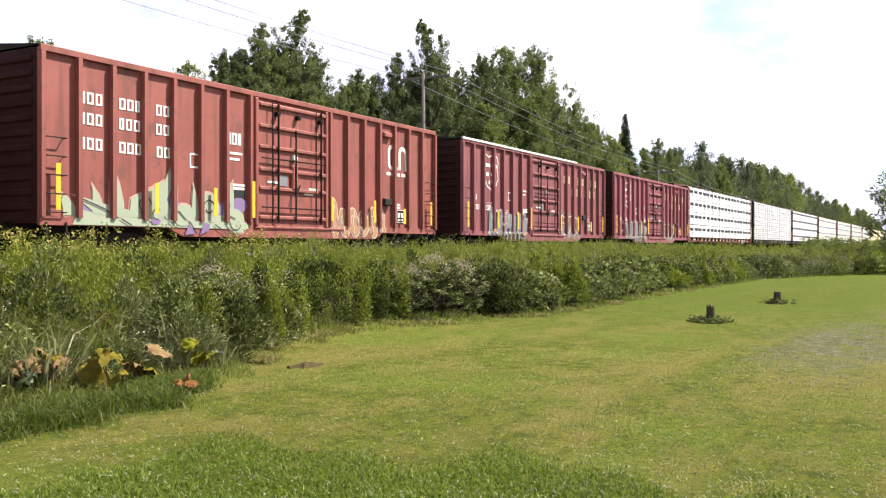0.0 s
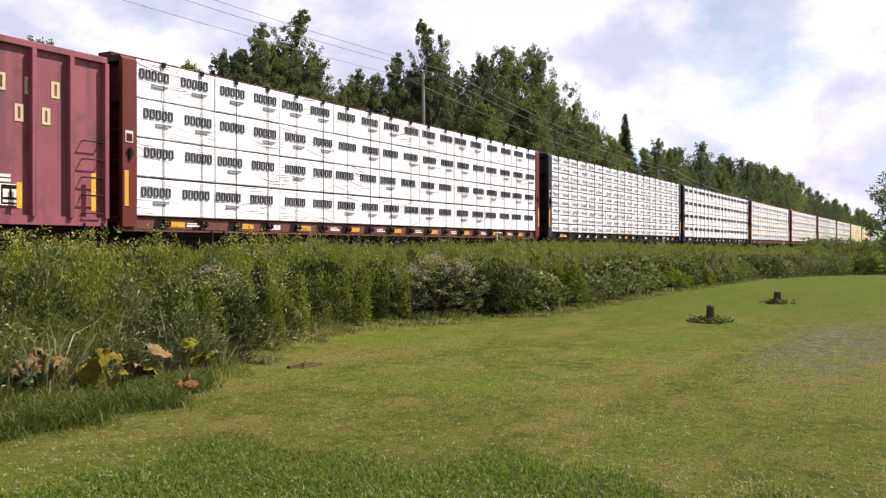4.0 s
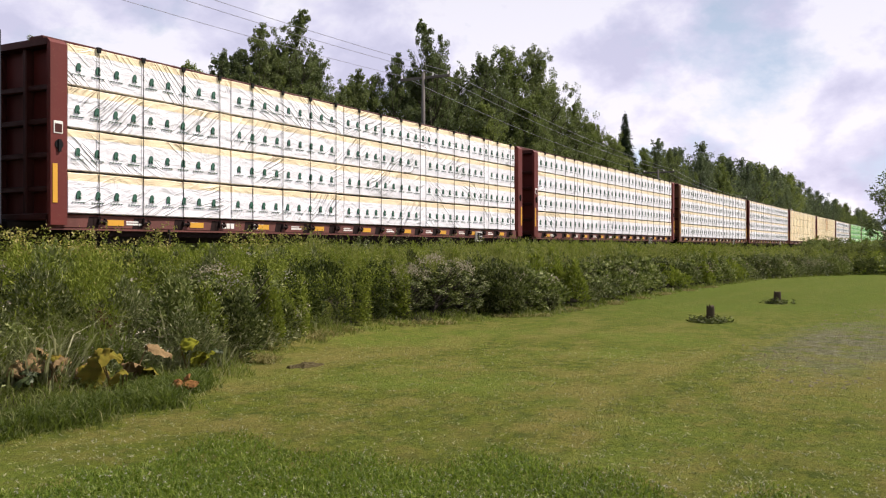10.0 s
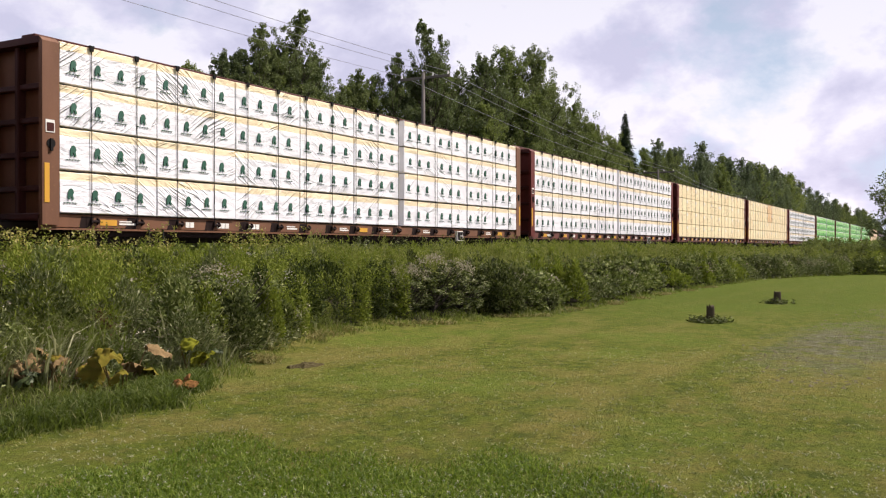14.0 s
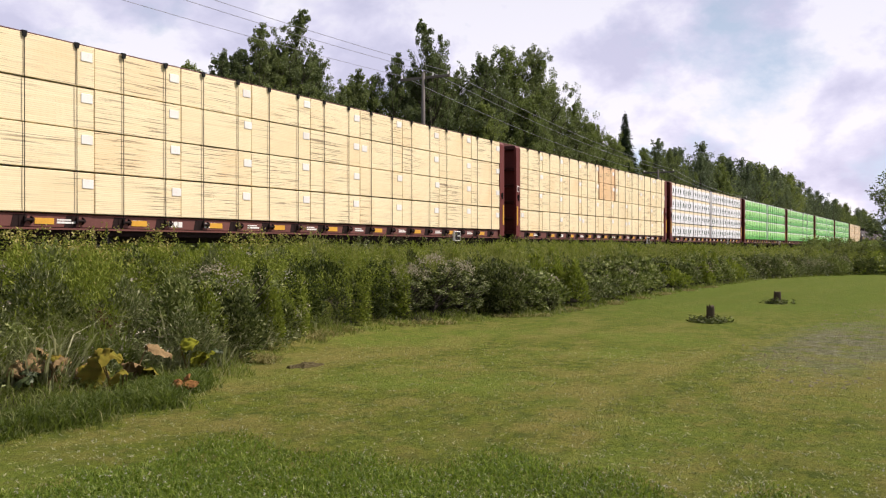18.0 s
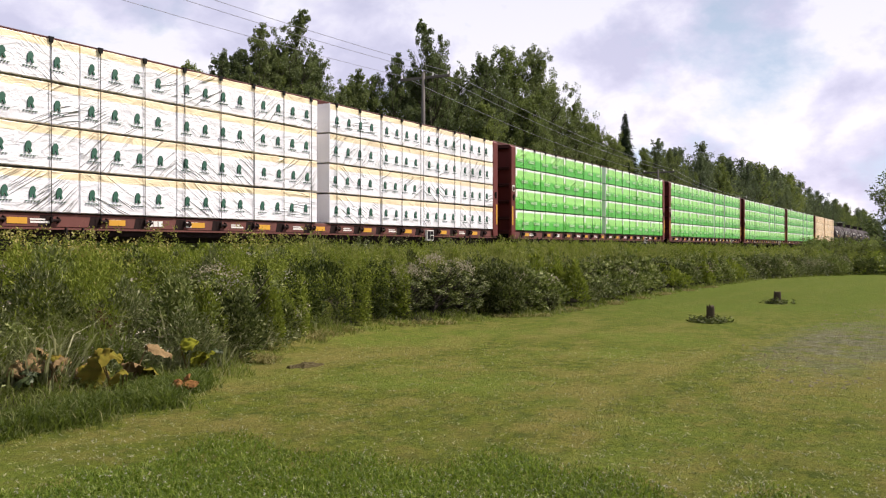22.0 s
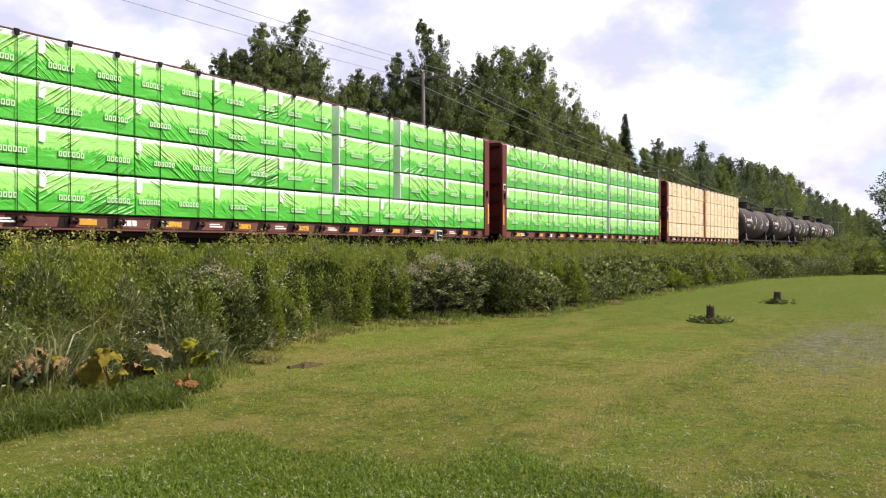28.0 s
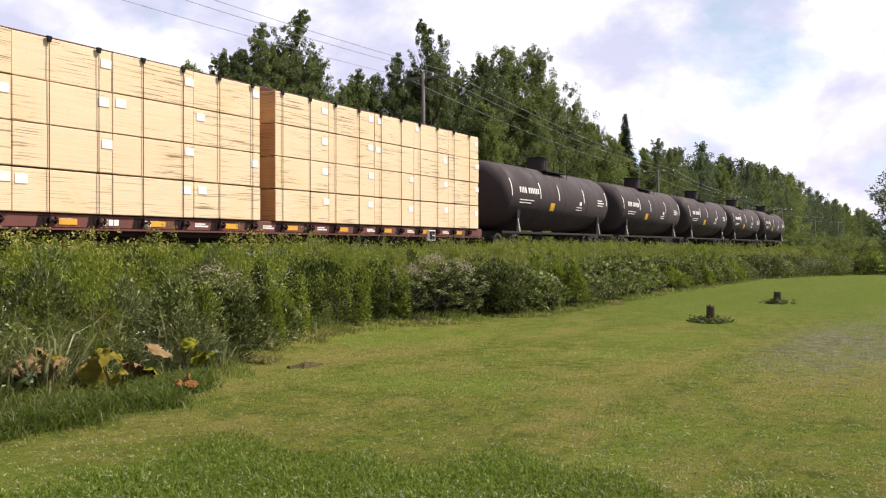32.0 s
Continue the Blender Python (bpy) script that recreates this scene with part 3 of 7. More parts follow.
LEAF_OLIVE = mat_worn("yellowing_leaf", (0.1176, 0.102, 0.012), (0.156, 0.084, 0.0192), (0.054, 0.0624, 0.012), 0.85, streak=False, scale=4)
LEAF_LIME = mat_worn("lime_leaf", (0.15, 0.15, 0.012), (0.085, 0.105, 0.01), (0.21, 0.17, 0.02), 0.85, streak=False, scale=4)
LEAF_RUST = mat_worn("rust_leaf", (0.1976, 0.0936, 0.0312), (0.1352, 0.0572, 0.0208), (0.234, 0.156, 0.0728), 0.8, streak=False, scale=4)
LEAF_STALK = mat_worn("stalk", (0.13, 0.091, 0.039), (0.091, 0.065, 0.0325), (0.1625, 0.13, 0.065), 0.8)
SOIL = mat_worn("bare_soil", (0.062, 0.05, 0.022), (0.028, 0.023, 0.012), (0.12, 0.1, 0.05), 0.95, streak=False, scale=5)
# litter coloured very dark so the hollows between weeds look shaded
LITTER_SHADED = mat_worn("leaf_litter", (0.0195, 0.0169, 0.0091), (0.0104, 0.0091, 0.00585), (0.0455, 0.03575, 0.0195), 0.95, streak=False, scale=5)
GRASS_LUSH = mat_leaf("lush_grass_blades", (0.042, 0.078, 0.007), (0.088, 0.14, 0.014), (0.27, 0.32, 0.08), 0.4, 0.4)
LEAF_BROAD = mat_worn("broad_green_leaf", (0.0325, 0.04875, 0.0078), (0.0195, 0.0325, 0.0052), (0.0715, 0.078, 0.013), 0.6, streak=False, scale=4)
STONE = mat_worn("gravel_stone", (0.11, 0.1, 0.062), (0.05, 0.045, 0.028), (0.18, 0.165, 0.11), 0.9, streak=False, scale=3)

# ---- land ----
TRACK_Y = 17.33
RAIL_Z = 1.2


def smooth(a, b, x):
    t = np.clip((x - a) / (b - a), 0, 1)
    return t * t * (3 - 2 * t)


def land(x, y):
    """Height of the ground."""
    x, y = np.asarray(x, dtype=float), np.asarray(y, dtype=float)
    z = 0.85 * smooth(8.0, 14.2, y) - 0.75 * smooth(20.6, 25.0, y)
    z = z + 0.03 * np.sin(x * 0.21 + y * 0.13) * np.cos(y * 0.33) * smooth(3, 9, np.hypot(x, y))
    return z


def build_land():
    xs = np.concatenate([np.linspace(-2500, -60, 14)[:-1], np.linspace(-60, 0, 20)[:-1], np.linspace(0, 60, 61)[:-1], np.linspace(60, 300, 61)[:-1], np.linspace(300, 2500, 14)])
    ys = np.concatenate([np.linspace(-2500, -40, 12)[:-1], np.linspace(-40, 6, 24)[:-1], np.linspace(6, 28, 56)[:-1], np.linspace(28, 80, 14)[:-1], np.linspace(80, 2500, 10)])
    X, Y = np.meshgrid(xs, ys, indexing="ij")
    Z = land(X, Y)
    V = np.stack([X, Y, Z], -1).reshape(-1, 3)
    n, m = len(xs), len(ys)
    i, j = np.meshgrid(np.arange(n - 1), np.arange(m - 1), indexing="ij")
    a = (i * m + j).ravel()
    F = np.stack([a, a + m, a + m + 1, a + 1], 1)
    tagged(new("ground", array_mesh("ground", V, F, GROUND, True)), "mown green lawn with dry patches rising to a weedy bank", "lawn", kind="structure")
    # ballast bed
    s = Shape()
    prof = [(TRACK_Y - 3.2, 0.5), (TRACK_Y - 1.75, RAIL_Z - 0.2), (TRACK_Y + 1.75, RAIL_Z - 0.2), (TRACK_Y + 3.2, 0.5)]
    s.poly([(-120, y, z) for y, z in prof], 1100, 0)
    track = thing("railway_track", "grey ballast bed with rails and wooden ties", "railway track", kind="structure", shape=s, material=BALLAST)
    for k in (-1, 1):
        r = Shape()
        y = TRACK_Y + k * 0.753
        for w, z0, z1 in ((0.07, RAIL_Z - 0.17, RAIL_Z - 0.155), (0.012, RAIL_Z - 0.155, RAIL_Z - 0.04), (0.036, RAIL_Z - 0.04, RAIL_Z)):
            r.box(-120, 980, y - w, y + w, z0, z1, 0.004)
        part("rail", r, RAIL_STEEL, track, "rusty steel rail")
    tie = Shape().box(-0.11, 0.11, -1.3, 1.3, -0.1, 0.04, 0.015).mesh("tie", TIE_WOOD)
    for i in range(200):
        part("tie", tie, None, track, at=(2 + i * 0.55, TRACK_Y, RAIL_Z - 0.2))


build_land()

# ---- train ----
SPEED = 12.444
MOVERS = []


def wheelset_mesh():
    s = Shape()
    s.tube((0, -0.95, 0), (0, 0.95, 0), 0.075, n=10)
    return s.mesh("axle", STEEL_DARK, True)


def wheel_mesh():
    s = Shape()
    s.lathe([(-0.065, 0.2), (-0.065, 0.38), (-0.05, 0.4), (-0.06, 0.455), (0.05, 0.465), (0.055, 0.5), (0.075, 0.5), (0.075, 0.4), (0.03, 0.36), (0.03, 0.22), (0.09, 0.2), (0.09, 0.1)], 28)
    s.v = [(y, x, z) for x, y, z in s.v]
    return s.mesh("wheel", STEEL_DARK, True)


def frame_mesh():
    s = Shape()
    s.poly([(-1.15, -0.07, 0.58), (-1.15, -0.07, 0.4), (-0.95, -0.07, 0.36), (-0.55, -0.07, 0.18), (0.55, -0.07, 0.18), (0.95, -0.07, 0.36), (1.15, -0.07, 0.4), (1.15, -0.07, 0.58), (0.6, -0.07, 0.72), (-0.6, -0.07, 0.72)], 0.14, 1)
    s.tube((-0.89, -0.13, 0.47), (-0.89, 0.0, 0.47), 0.14, n=10)
    s.tube((0.89, -0.13, 0.47), (0.89, 0.0, 0.47), 0.14, n=10)
    for x in (-0.14, 0, 0.14):
        s.tube((x, -0.1, 0.24), (x, -0.1, 0.55), 0.06, n=8)
    return s.mesh("side_frame", STEEL_DARK)


AXLE, WHEEL, SIDE_FRAME = wheelset_mesh(), wheel_mesh(), frame_mesh()
BOLSTER = Shape().box(-0.2, 0.2, -1.1, 1.1, 0.5, 0.75, 0.04).mesh("bolster", STEEL_DARK)
COUPLER = Shape().box(-0.55, 0.2, -0.12, 0.12, 0.75, 0.98, 0.03).box(-0.68, -0.35, -0.18, 0.18, 0.7, 1.04, 0.06).mesh("coupler", STEEL_DARK)


def add_truck(car, x):
    t = part("truck", BOLSTER, None, car, "grimy steel wheel truck", at=(x, 0, 0))
    for dx in (-0.89, 0.89):
        part("axle", AXLE, None, t, at=(dx, 0, 0.465))
        for s in (-1, 1):
            w = part("wheel", WHEEL, None, t, at=(dx, s * 0.753, 0.465))
            if s < 0:
                w.rotation_euler = (0, 0, math.pi)
    for s in (-1, 1):
        part("side_frame", SIDE_FRAME, None, t, at=(0, s * 1.0, 0))


def words(car, x, z, widths, h, gap, y, label="", name="lettering", ink=None):
    """A line of plain bars, each a part of its own; a negative width is a space."""
    for w in widths:
        if w > 0:
            s, a, b, e = Shape(), x - 0.25 * gap, x + w + 0.25 * gap, 0.2 * h
            if h > 0.15:
                # an open frame, as light as the letter it stands for
                s.box(a, a + e, y - 0.006, y, z, z + h).box(b - e, b, y - 0.006, y, z, z + h)
                s.box(a + e, b - e, y - 0.006, y, z, z + 0.8 * e).box(a + e, b - e, y - 0.006, y, z + h - 0.8 * e, z + h)
            else:
                s.box(a, b, y - 0.006, y, z, z + h)
            part(name, s, ink or WHITE_PAINT, car, label)
        x += abs(w) + gap



def coupler_pair(car, x0, x1):
    part("coupler", COUPLER, None, car, at=(x0, 0, 0))
    c = part("coupler", COUPLER, None, car, at=(x1, 0, 0))
    c.rotation_euler = (0, 0, math.pi)


# ---- spray paint on the boxcars ----
def blob(cx, cz, rx, rz, seed, n=22):
    return [(cx + rx * (1 + 0.14 * math.sin(3 * a + seed)) * math.cos(a), cz + rz * (1 + 0.1 * math.sin(2 * a + seed)) * math.sin(a)) for a in (2 * math.pi * i / n for i in range(n))]


def flame(x, z, w, h, lean):
    """A pointed, curved spike."""
    left = [(x - w / 2 * (1 - u ** 1.6) + lean * u * u, z + h * u) for u in (0, 0.3, 0.6, 0.85, 1.0)]
    right = [(x + w / 2 * (1 - u ** 1.3) * (1 + 0.3 * math.sin(3 * u)) + lean * u * u, z + h * u) for u in (0.85, 0.6, 0.3, 0)]
    return left + right


def swell(pts, k):
    """The same outline, a little larger."""
    cx, cz = sum(q[0] for q in pts) / len(pts), sum(q[1] for q in pts) / len(pts)
    out = []
    for x, z in pts:
        d = math.hypot(x - cx, z - cz) + 1e-6
        out.append((x + k * (x - cx) / d, z + k * (z - cz) / d))
    return out


def cut(pts, level, above):
    """The part of an outline above or below a level."""
    out = []
    for (x0, z0), (x1, z1) in zip(pts, pts[1:] + pts[:1]):
        a, b = (z0 >= level) == above, (z1 >= level) == above
        if a:
            out.append((x0, z0))
        if a != b:
            u = (level - z0) / (z1 - z0)
            out.append((x0 + (x1 - x0) * u, level))
    return out


def paint_patch(s, pts, y):
    """On the side panel, and on the sill that stands out below it."""
    mid = sum(q[0] for q in pts) / len(pts)
    foot = 0.65 if 3.7 < mid < 12.3 else 0.85
    for piece, yy in ((cut(pts, 1.0, True), y), (cut(cut(pts, 1.02, False), foot, True), y - 0.0595)):
        if len(piece) > 2:
            k = len(s.v)
            s.v += [(x, yy, z) for x, z in piece]
            s.f.append(list(range(k, k + len(piece))))


def stroke(pts, w):
    """Outline of a brushed line through the points."""
    left, right = [], []
    for i, (x, z) in enumerate(pts):
        (xa, za), (xb, zb) = pts[max(0, i - 1)], pts[min(len(pts) - 1, i + 1)]
        d = math.hypot(xb - xa, zb - za) + 1e-6
        ox, oz = -(zb - za) / d * w / 2, (xb - xa) / d * w / 2
        left.append((x + ox, z + oz))
        right.append((x - ox, z - oz))
    return left + right[::-1]


def curl(x, z, r, a0, a1, n=7):
    return [(x + r * math.cos(a0 + (a1 - a0) * i / (n - 1)), z + r * 0.9 * math.sin(a0 + (a1 - a0) * i / (n - 1))) for i in range(n)]


def spray(car, layers):
    """layers: material, label, list of shapes; each layer lies on the one before. Small scrawls are joined."""
    y = -1.423
    for material, label, shapes in layers:
        bits = []
        for pts, w in shapes:
            if not w:
                bits.append(pts)
            elif w > 0.1:
                bits += [stroke([a, b], w) for a, b in zip(pts, pts[1:])]
            else:
                bits.append(stroke(pts, w))
        small = label.startswith("small")
        s = Shape()
        for pts in bits:
            y -= 0.0012
            paint_patch(s, pts, y)
            if s.f and not small:
                part("graffiti", s, material, car, label)
                s = Shape()
        if s.f:
            tagged(part("graffiti", s, material, car, label), label, kind="stuff")


def spray_leaves(car):
    """Pale pointed shapes over a violet ground."""
    base = [(0.75, 0.86), (0.95, 1.2), (1.4, 1.12), (2.2, 1.15), (3.0, 1.2), (4.4, 1.15), (5.6, 1.2), (6.15, 0.95), (6.2, 0.66), (3.9, 0.66), (3.4, 0.86)]
    forms = [flame(0.75, 1.05, 0.35, 0.55, -0.35), flame(1.45, 1.1, 0.3, 0.65, -0.15), flame(1.95, 1.05, 0.42, 1.2, -0.15), [(0.8, 1.5), (1.6, 1.32), (2.4, 1.2), (2.5, 1.05), (1.4, 1.1)],
             [(2.3, 1.1), (2.35, 1.5), (2.9, 1.72), (3.35, 1.95), (3.5, 2.25), (3.62, 1.9), (3.4, 1.5), (3.55, 1.2), (3.0, 1.0)], flame(3.62, 1.2, 0.25, 0.9, 0.12), flame(4.3, 1.1, 0.24, 0.85, -0.05),
             blob(4.78, 1.36, 0.32, 0.4, 2), flame(5.45, 1.1, 0.4, 1.0, 0.2), blob(3.9, 1.15, 0.35, 0.28, 1), blob(5.7, 1.05, 0.38, 0.3, 4)]
    lines = [curl(4.78, 1.36, 0.2, 0.3, 2.9), curl(4.78, 1.34, 0.12, 3.4, 6.0), curl(2.75, 1.35, 0.18, 0, 4), curl(3.1, 1.15, 0.14, 1, 5), [(1.0, 1.42), (1.6, 1.22), (2.2, 0.92), (2.3, 0.88)], [(3.3, 1.1), (3.6, 0.85), (3.9, 0.75)],
             [(3.75, 1.25), (4.1, 0.95), (4.3, 0.7)], curl(5.65, 1.0, 0.2, 2, 5.6), [(4.9, 0.95), (5.2, 0.8), (5.4, 0.68)], [(2.6, 1.2), (2.8, 0.95), (2.75, 0.86)], [(5.5, 1.5), (5.45, 1.2), (5.7, 1.1)]]
    spray(car, [(SPRAY_PINK, "pink sprayed rim", [(swell(f, 0.045), 0) for f in forms]),
                (SPRAY_VIOLET, "violet sprayed ground", [([(0.9, 0.95), (1.0, 1.3), (2.2, 1.15), (2.0, 0.9)], 0), (blob(3.55, 1.35, 0.3, 0.25, 3), 0), (blob(5.3, 1.2, 0.25, 0.3, 5), 0), (blob(5.85, 1.45, 0.3, 0.22, 1), 0)]),
                (SPRAY_GREEN, "pale green sprayed shapes", [(base, 0)] + [(f, 0) for f in forms]),
                (SPRAY_VIOLET, "violet shading", [([(4.4, 0.68), (4.55, 1.0), (4.75, 0.95), (4.7, 0.8)], 0), ([(3.9, 0.68), (4.05, 0.95), (4.3, 0.72)], 0), (blob(3.0, 0.98, 0.14, 0.07, 1), 0)]),
                (SPRAY_DARK, "dark sprayed lines", [(q, 0.03) for q in lines])])


def spray_bubbles(car, x0, n, h, rim, fill, seed):
    """A row of rounded letter-like loops with pale rims."""
    rng = random.Random(seed)
    outer, inner, lines = [], [], []
    for i in range(n):
        x, w, hh = x0 + i * 0.52, rng.uniform(0.2, 0.27), h * rng.uniform(0.8, 1.1)
        b = blob(x, 0.7 + hh / 2, w, hh / 2, rng.uniform(0, 6))
        outer.append((swell(b, 0.035), 0))
        inner.append((b, 0))
        lines.append((curl(x, 0.7 + hh * 0.6, w * 0.55, rng.uniform(0, 2), rng.uniform(3, 5)), 0.028))
        lines.append(([(x - w * 0.3, 0.8), (x - w * 0.1, 0.8 + hh * 0.4), (x + w * 0.2, 0.8 + hh * 0.8)], 0.03))
    spray(car, [(rim, "pale sprayed rims", outer), (fill, "sprayed loops", inner), (SPRAY_CREAM, "cream sprayed lines", lines), (SPRAY_VIOLET, "violet sprayed strokes", [([(q[0][0][0] + 0.1, 0.8), (q[0][3][0], 1.25)], 0.04) for q in outer[::2]])])


def spray_angles(car, x0, x1, h, seed):
    """Silver zigzag strokes with cream edges."""
    rng = random.Random(seed)
    edges, fills, small = [], [], []
    x = x0
    while x < x1:
        w = rng.uniform(0.28, 0.5)
        zt = 0.75 + h * rng.uniform(0.7, 1.05)
        q = [(x, 0.72), (x + w * 0.35, zt), (x + w * 0.6, 0.9 + 0.3 * rng.random()), (x + w, zt * rng.uniform(0.85, 1.0))]
        edges.append((q, 0.2))
        fills.append((q, 0.14))
        edges.append(([(x + 0.05, 1.0 + 0.2 * rng.random()), (x + w, 0.95 + 0.3 * rng.random())], 0.03))
        x += w * 0.85
    for i in range(7):
        cx, cz = rng.uniform(x0 - 1.2, x1 + 0.5), rng.uniform(1.2, 2.1)
        for k in range(4):
            small.append((curl(cx + 0.1 * k, cz, 0.07, rng.uniform(0, 3), rng.uniform(3, 6), 5), 0.018))
    spray(car, [(SPRAY_CREAM, "cream sprayed edges", edges), (SPRAY_GREY, "silver sprayed strokes", fills), (SPRAY_CREAM, "small cream scrawls", small), (SPRAY_OCHRE, "ochre sprayed patches", [(blob(x0 + 0.4, 1.05, 0.15, 0.08, 1), 0), (blob(x1 - 0.4, 0.95, 0.18, 0.1, 2), 0)])])


def boxcar(x, paint, end_paint, label, style):
    """A 50-foot boxcar, from its left end at x."""
    L, W, Z0, Z1 = 15.97, 1.42, 0.9, 4.53
    car = thing("boxcar", label, "boxcar", "freight cars of the train", at=(x, TRACK_Y, RAIL_Z))
    part("body", Shape().box(0.1, L - 0.1, -W, W, Z0, Z1 - 0.1, 0.02), paint, car)
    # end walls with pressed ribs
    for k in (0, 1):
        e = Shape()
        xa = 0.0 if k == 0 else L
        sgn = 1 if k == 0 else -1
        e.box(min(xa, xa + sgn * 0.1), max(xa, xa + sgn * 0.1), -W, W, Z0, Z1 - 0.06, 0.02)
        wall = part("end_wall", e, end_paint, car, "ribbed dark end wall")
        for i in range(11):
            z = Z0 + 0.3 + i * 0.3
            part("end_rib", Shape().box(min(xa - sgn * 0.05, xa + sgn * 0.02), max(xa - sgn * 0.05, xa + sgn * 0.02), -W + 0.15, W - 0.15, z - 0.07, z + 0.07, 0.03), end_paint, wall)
    r = Shape()
    r.poly([(0.0, -W - 0.06, Z1 - 0.06), (0.0, 0, Z1 + 0.09), (0.0, W + 0.06, Z1 - 0.06), (0.0, W + 0.06, Z1 - 0.12), (0.0, -W - 0.06, Z1 - 0.12)], L, 0)
    roof = part("roof", r, STEEL_DARK, car, "dull galvanised roof")
    for i in range(14):
        q = Shape()
        xx = 0.55 + i * 1.145
        q.poly([(xx, -W - 0.02, Z1 - 0.055), (xx, 0, Z1 + 0.12), (xx, W + 0.02, Z1 - 0.055), (xx, 0, Z1 + 0.07)], 0.06, 0)
        part("roof_rib", q, STEEL_DARK, roof)
    for s in (-1, 1):
        part("top_chord", Shape().box(0, L, s * (W + 0.03) - 0.055, s * (W + 0.03) + 0.055, Z1 - 0.2, Z1 - 0.06, 0.015), paint, car)
        sill = Shape()
        y = s * (W + 0.02)
        sill.poly([(0.0, y - 0.04, Z0 + 0.12), (L, y - 0.04, Z0 + 0.12), (L, y - 0.04, Z0 - 0.06), (12.6, y - 0.04, Z0 - 0.06), (12.1, y - 0.04, Z0 - 0.26),
                   (3.9, y - 0.04, Z0 - 0.26), (3.4, y - 0.04, Z0 - 0.06), (0.0, y - 0.04, Z0 - 0.06)], 0.08, 1)
        part("side_sill", sill, paint, car)
        post = Shape()
        post.poly([(-0.06, 0, 0), (-0.05, -0.125, 0), (0.05, -0.125, 0), (0.06, 0, 0)], Z1 - Z0 - 0.3, 2)
        pm = post.mesh("side_post", paint)
        for i in range(8):
            for xx in (0.05 + i * 0.885, L - 0.05 - i * 0.885):
                if 6.35 < xx < 9.65:
                    continue
                p = part("side_post", pm, None, car, at=(xx, s * W, Z0 + 0.1))
                if s > 0:
                    p.rotation_euler = (0, 0, math.pi)
    # plug door, on both sides
    for s in (-1, 1):
        D = Shape().box(6.5, 9.5, -0.06, 0.02, Z0 + 0.1, Z1 - 0.28, 0.02)
        door = part("door", D, paint, car, "plug door crossed by lock bars", at=(0, s * W, 0))
        if s > 0:
            door.rotation_euler = (0, 0, math.pi)
            door.location.x = L + 0.03
        for z in (Z0 + 0.28, 1.95, 2.45, 3.05, 3.6, Z1 - 0.36):
            part("door_rib", Shape().box(6.55, 9.45, -0.13, -0.06, z - 0.05, z + 0.05, 0.02), paint, door)
        for xx, rr in ((7.27, 0.03), (9.17, 0.03), (7.02, 0.014), (8.93, 0.014)):
            part("lock_rod", Shape().tube((xx, -0.16, Z0 + 0.15), (xx, -0.16, Z1 - 0.3), rr, n=8), DARK_BROWN_STEEL, door)
        for z in (1.45, 2.75):
            part("lock_rod", Shape().tube((6.6, -0.15, z), (9.4, -0.15, z), 0.018, n=6), DARK_BROWN_STEEL, door)
        for xx in (7.27, 8.15, 9.17):
            part("rod_guide", Shape().box(xx - 0.07, xx + 0.07, -0.19, -0.06, Z1 - 0.62, Z1 - 0.5, 0.02), DARK_BROWN_STEEL, door)
        for xx in (6.45, 9.5):
            part("door_edge", Shape().box(xx - 0.05, xx + 0.08, -0.12, 0.0, Z0 + 0.05, Z1 - 0.22, 0.02), paint, door)
        gear = part("lock_gear", Shape().box(7.88, 8.16, -0.15, -0.06, 1.95, 2.65, 0.04), paint, door)
        part("dial", Shape().tube((8.02, -0.15, 2.85), (8.02, -0.06, 2.85), 0.09, n=14), WHITE_PAINT, gear, "pale round plate")
        part("lock_rod", Shape().tube((8.02, -0.16, Z0 + 0.15), (8.02, -0.16, 3.6), 0.024, n=8), DARK_BROWN_STEEL, door)
        for xx, z0, z1 in ((7.35, 2.05, 2.35), (8.5, 1.85, 1.97)):
            part("plate", Shape().box(xx, xx + 0.4, -0.072, -0.06, z0, z1), SPRAY_GREY if xx < 7.5 else WHITE_PAINT, door, "grey metal plate")
        part("door_handle", Shape().tube((7.95, -0.2, 1.75), (8.15, -0.2, 2.1), 0.025, n=6), STEEL_DARK, door)
        part("door_rail", Shape().box(6.4, 10.4, -0.1, -0.04, Z0 - 0.02, Z0 + 0.05, 0.015), paint, door)
    # ladders and grab irons
    for xa in (0.12, L - 0.62):
        for i in range(5):
            z = 1.1 + i * 0.38
            part("grab_iron", Shape().tube((xa, -W - 0.14, z), (xa + 0.46, -W - 0.14, z), 0.013, n=6).tube((xa, -W - 0.14, z), (xa, -W, z), 0.013, n=6).tube((xa + 0.46, -W - 0.14, z), (xa + 0.46, -W, z), 0.013, n=6), STEEL_DARK, car)
        part("step", Shape().box(xa, xa + 0.5, -W - 0.12, -W - 0.06, 0.45, 0.49).box(xa, xa + 0.03, -W - 0.1, -W - 0.07, 0.45, 0.9).box(xa + 0.47, xa + 0.5, -W - 0.1, -W - 0.07, 0.45, 0.9), STEEL_DARK, car)
    yp = -W - 0.128
    for xx, h in ((0.38, 0.95), (3.0, 0.7), (4.9, 0.7), (6.3, 0.95), (9.75, 0.7), (12.0, 0.7), (13.8, 0.5), (15.55, 0.8)):
        if style == "late" and xx in (3.0, 9.75):
            continue
        part("reflector", Shape().box(xx - 0.06, xx + 0.06, yp - 0.01, yp, 1.15, 1.15 + h, 0.003), YELLOW, car, "yellow reflective strip")
    yb = -W - 0.005
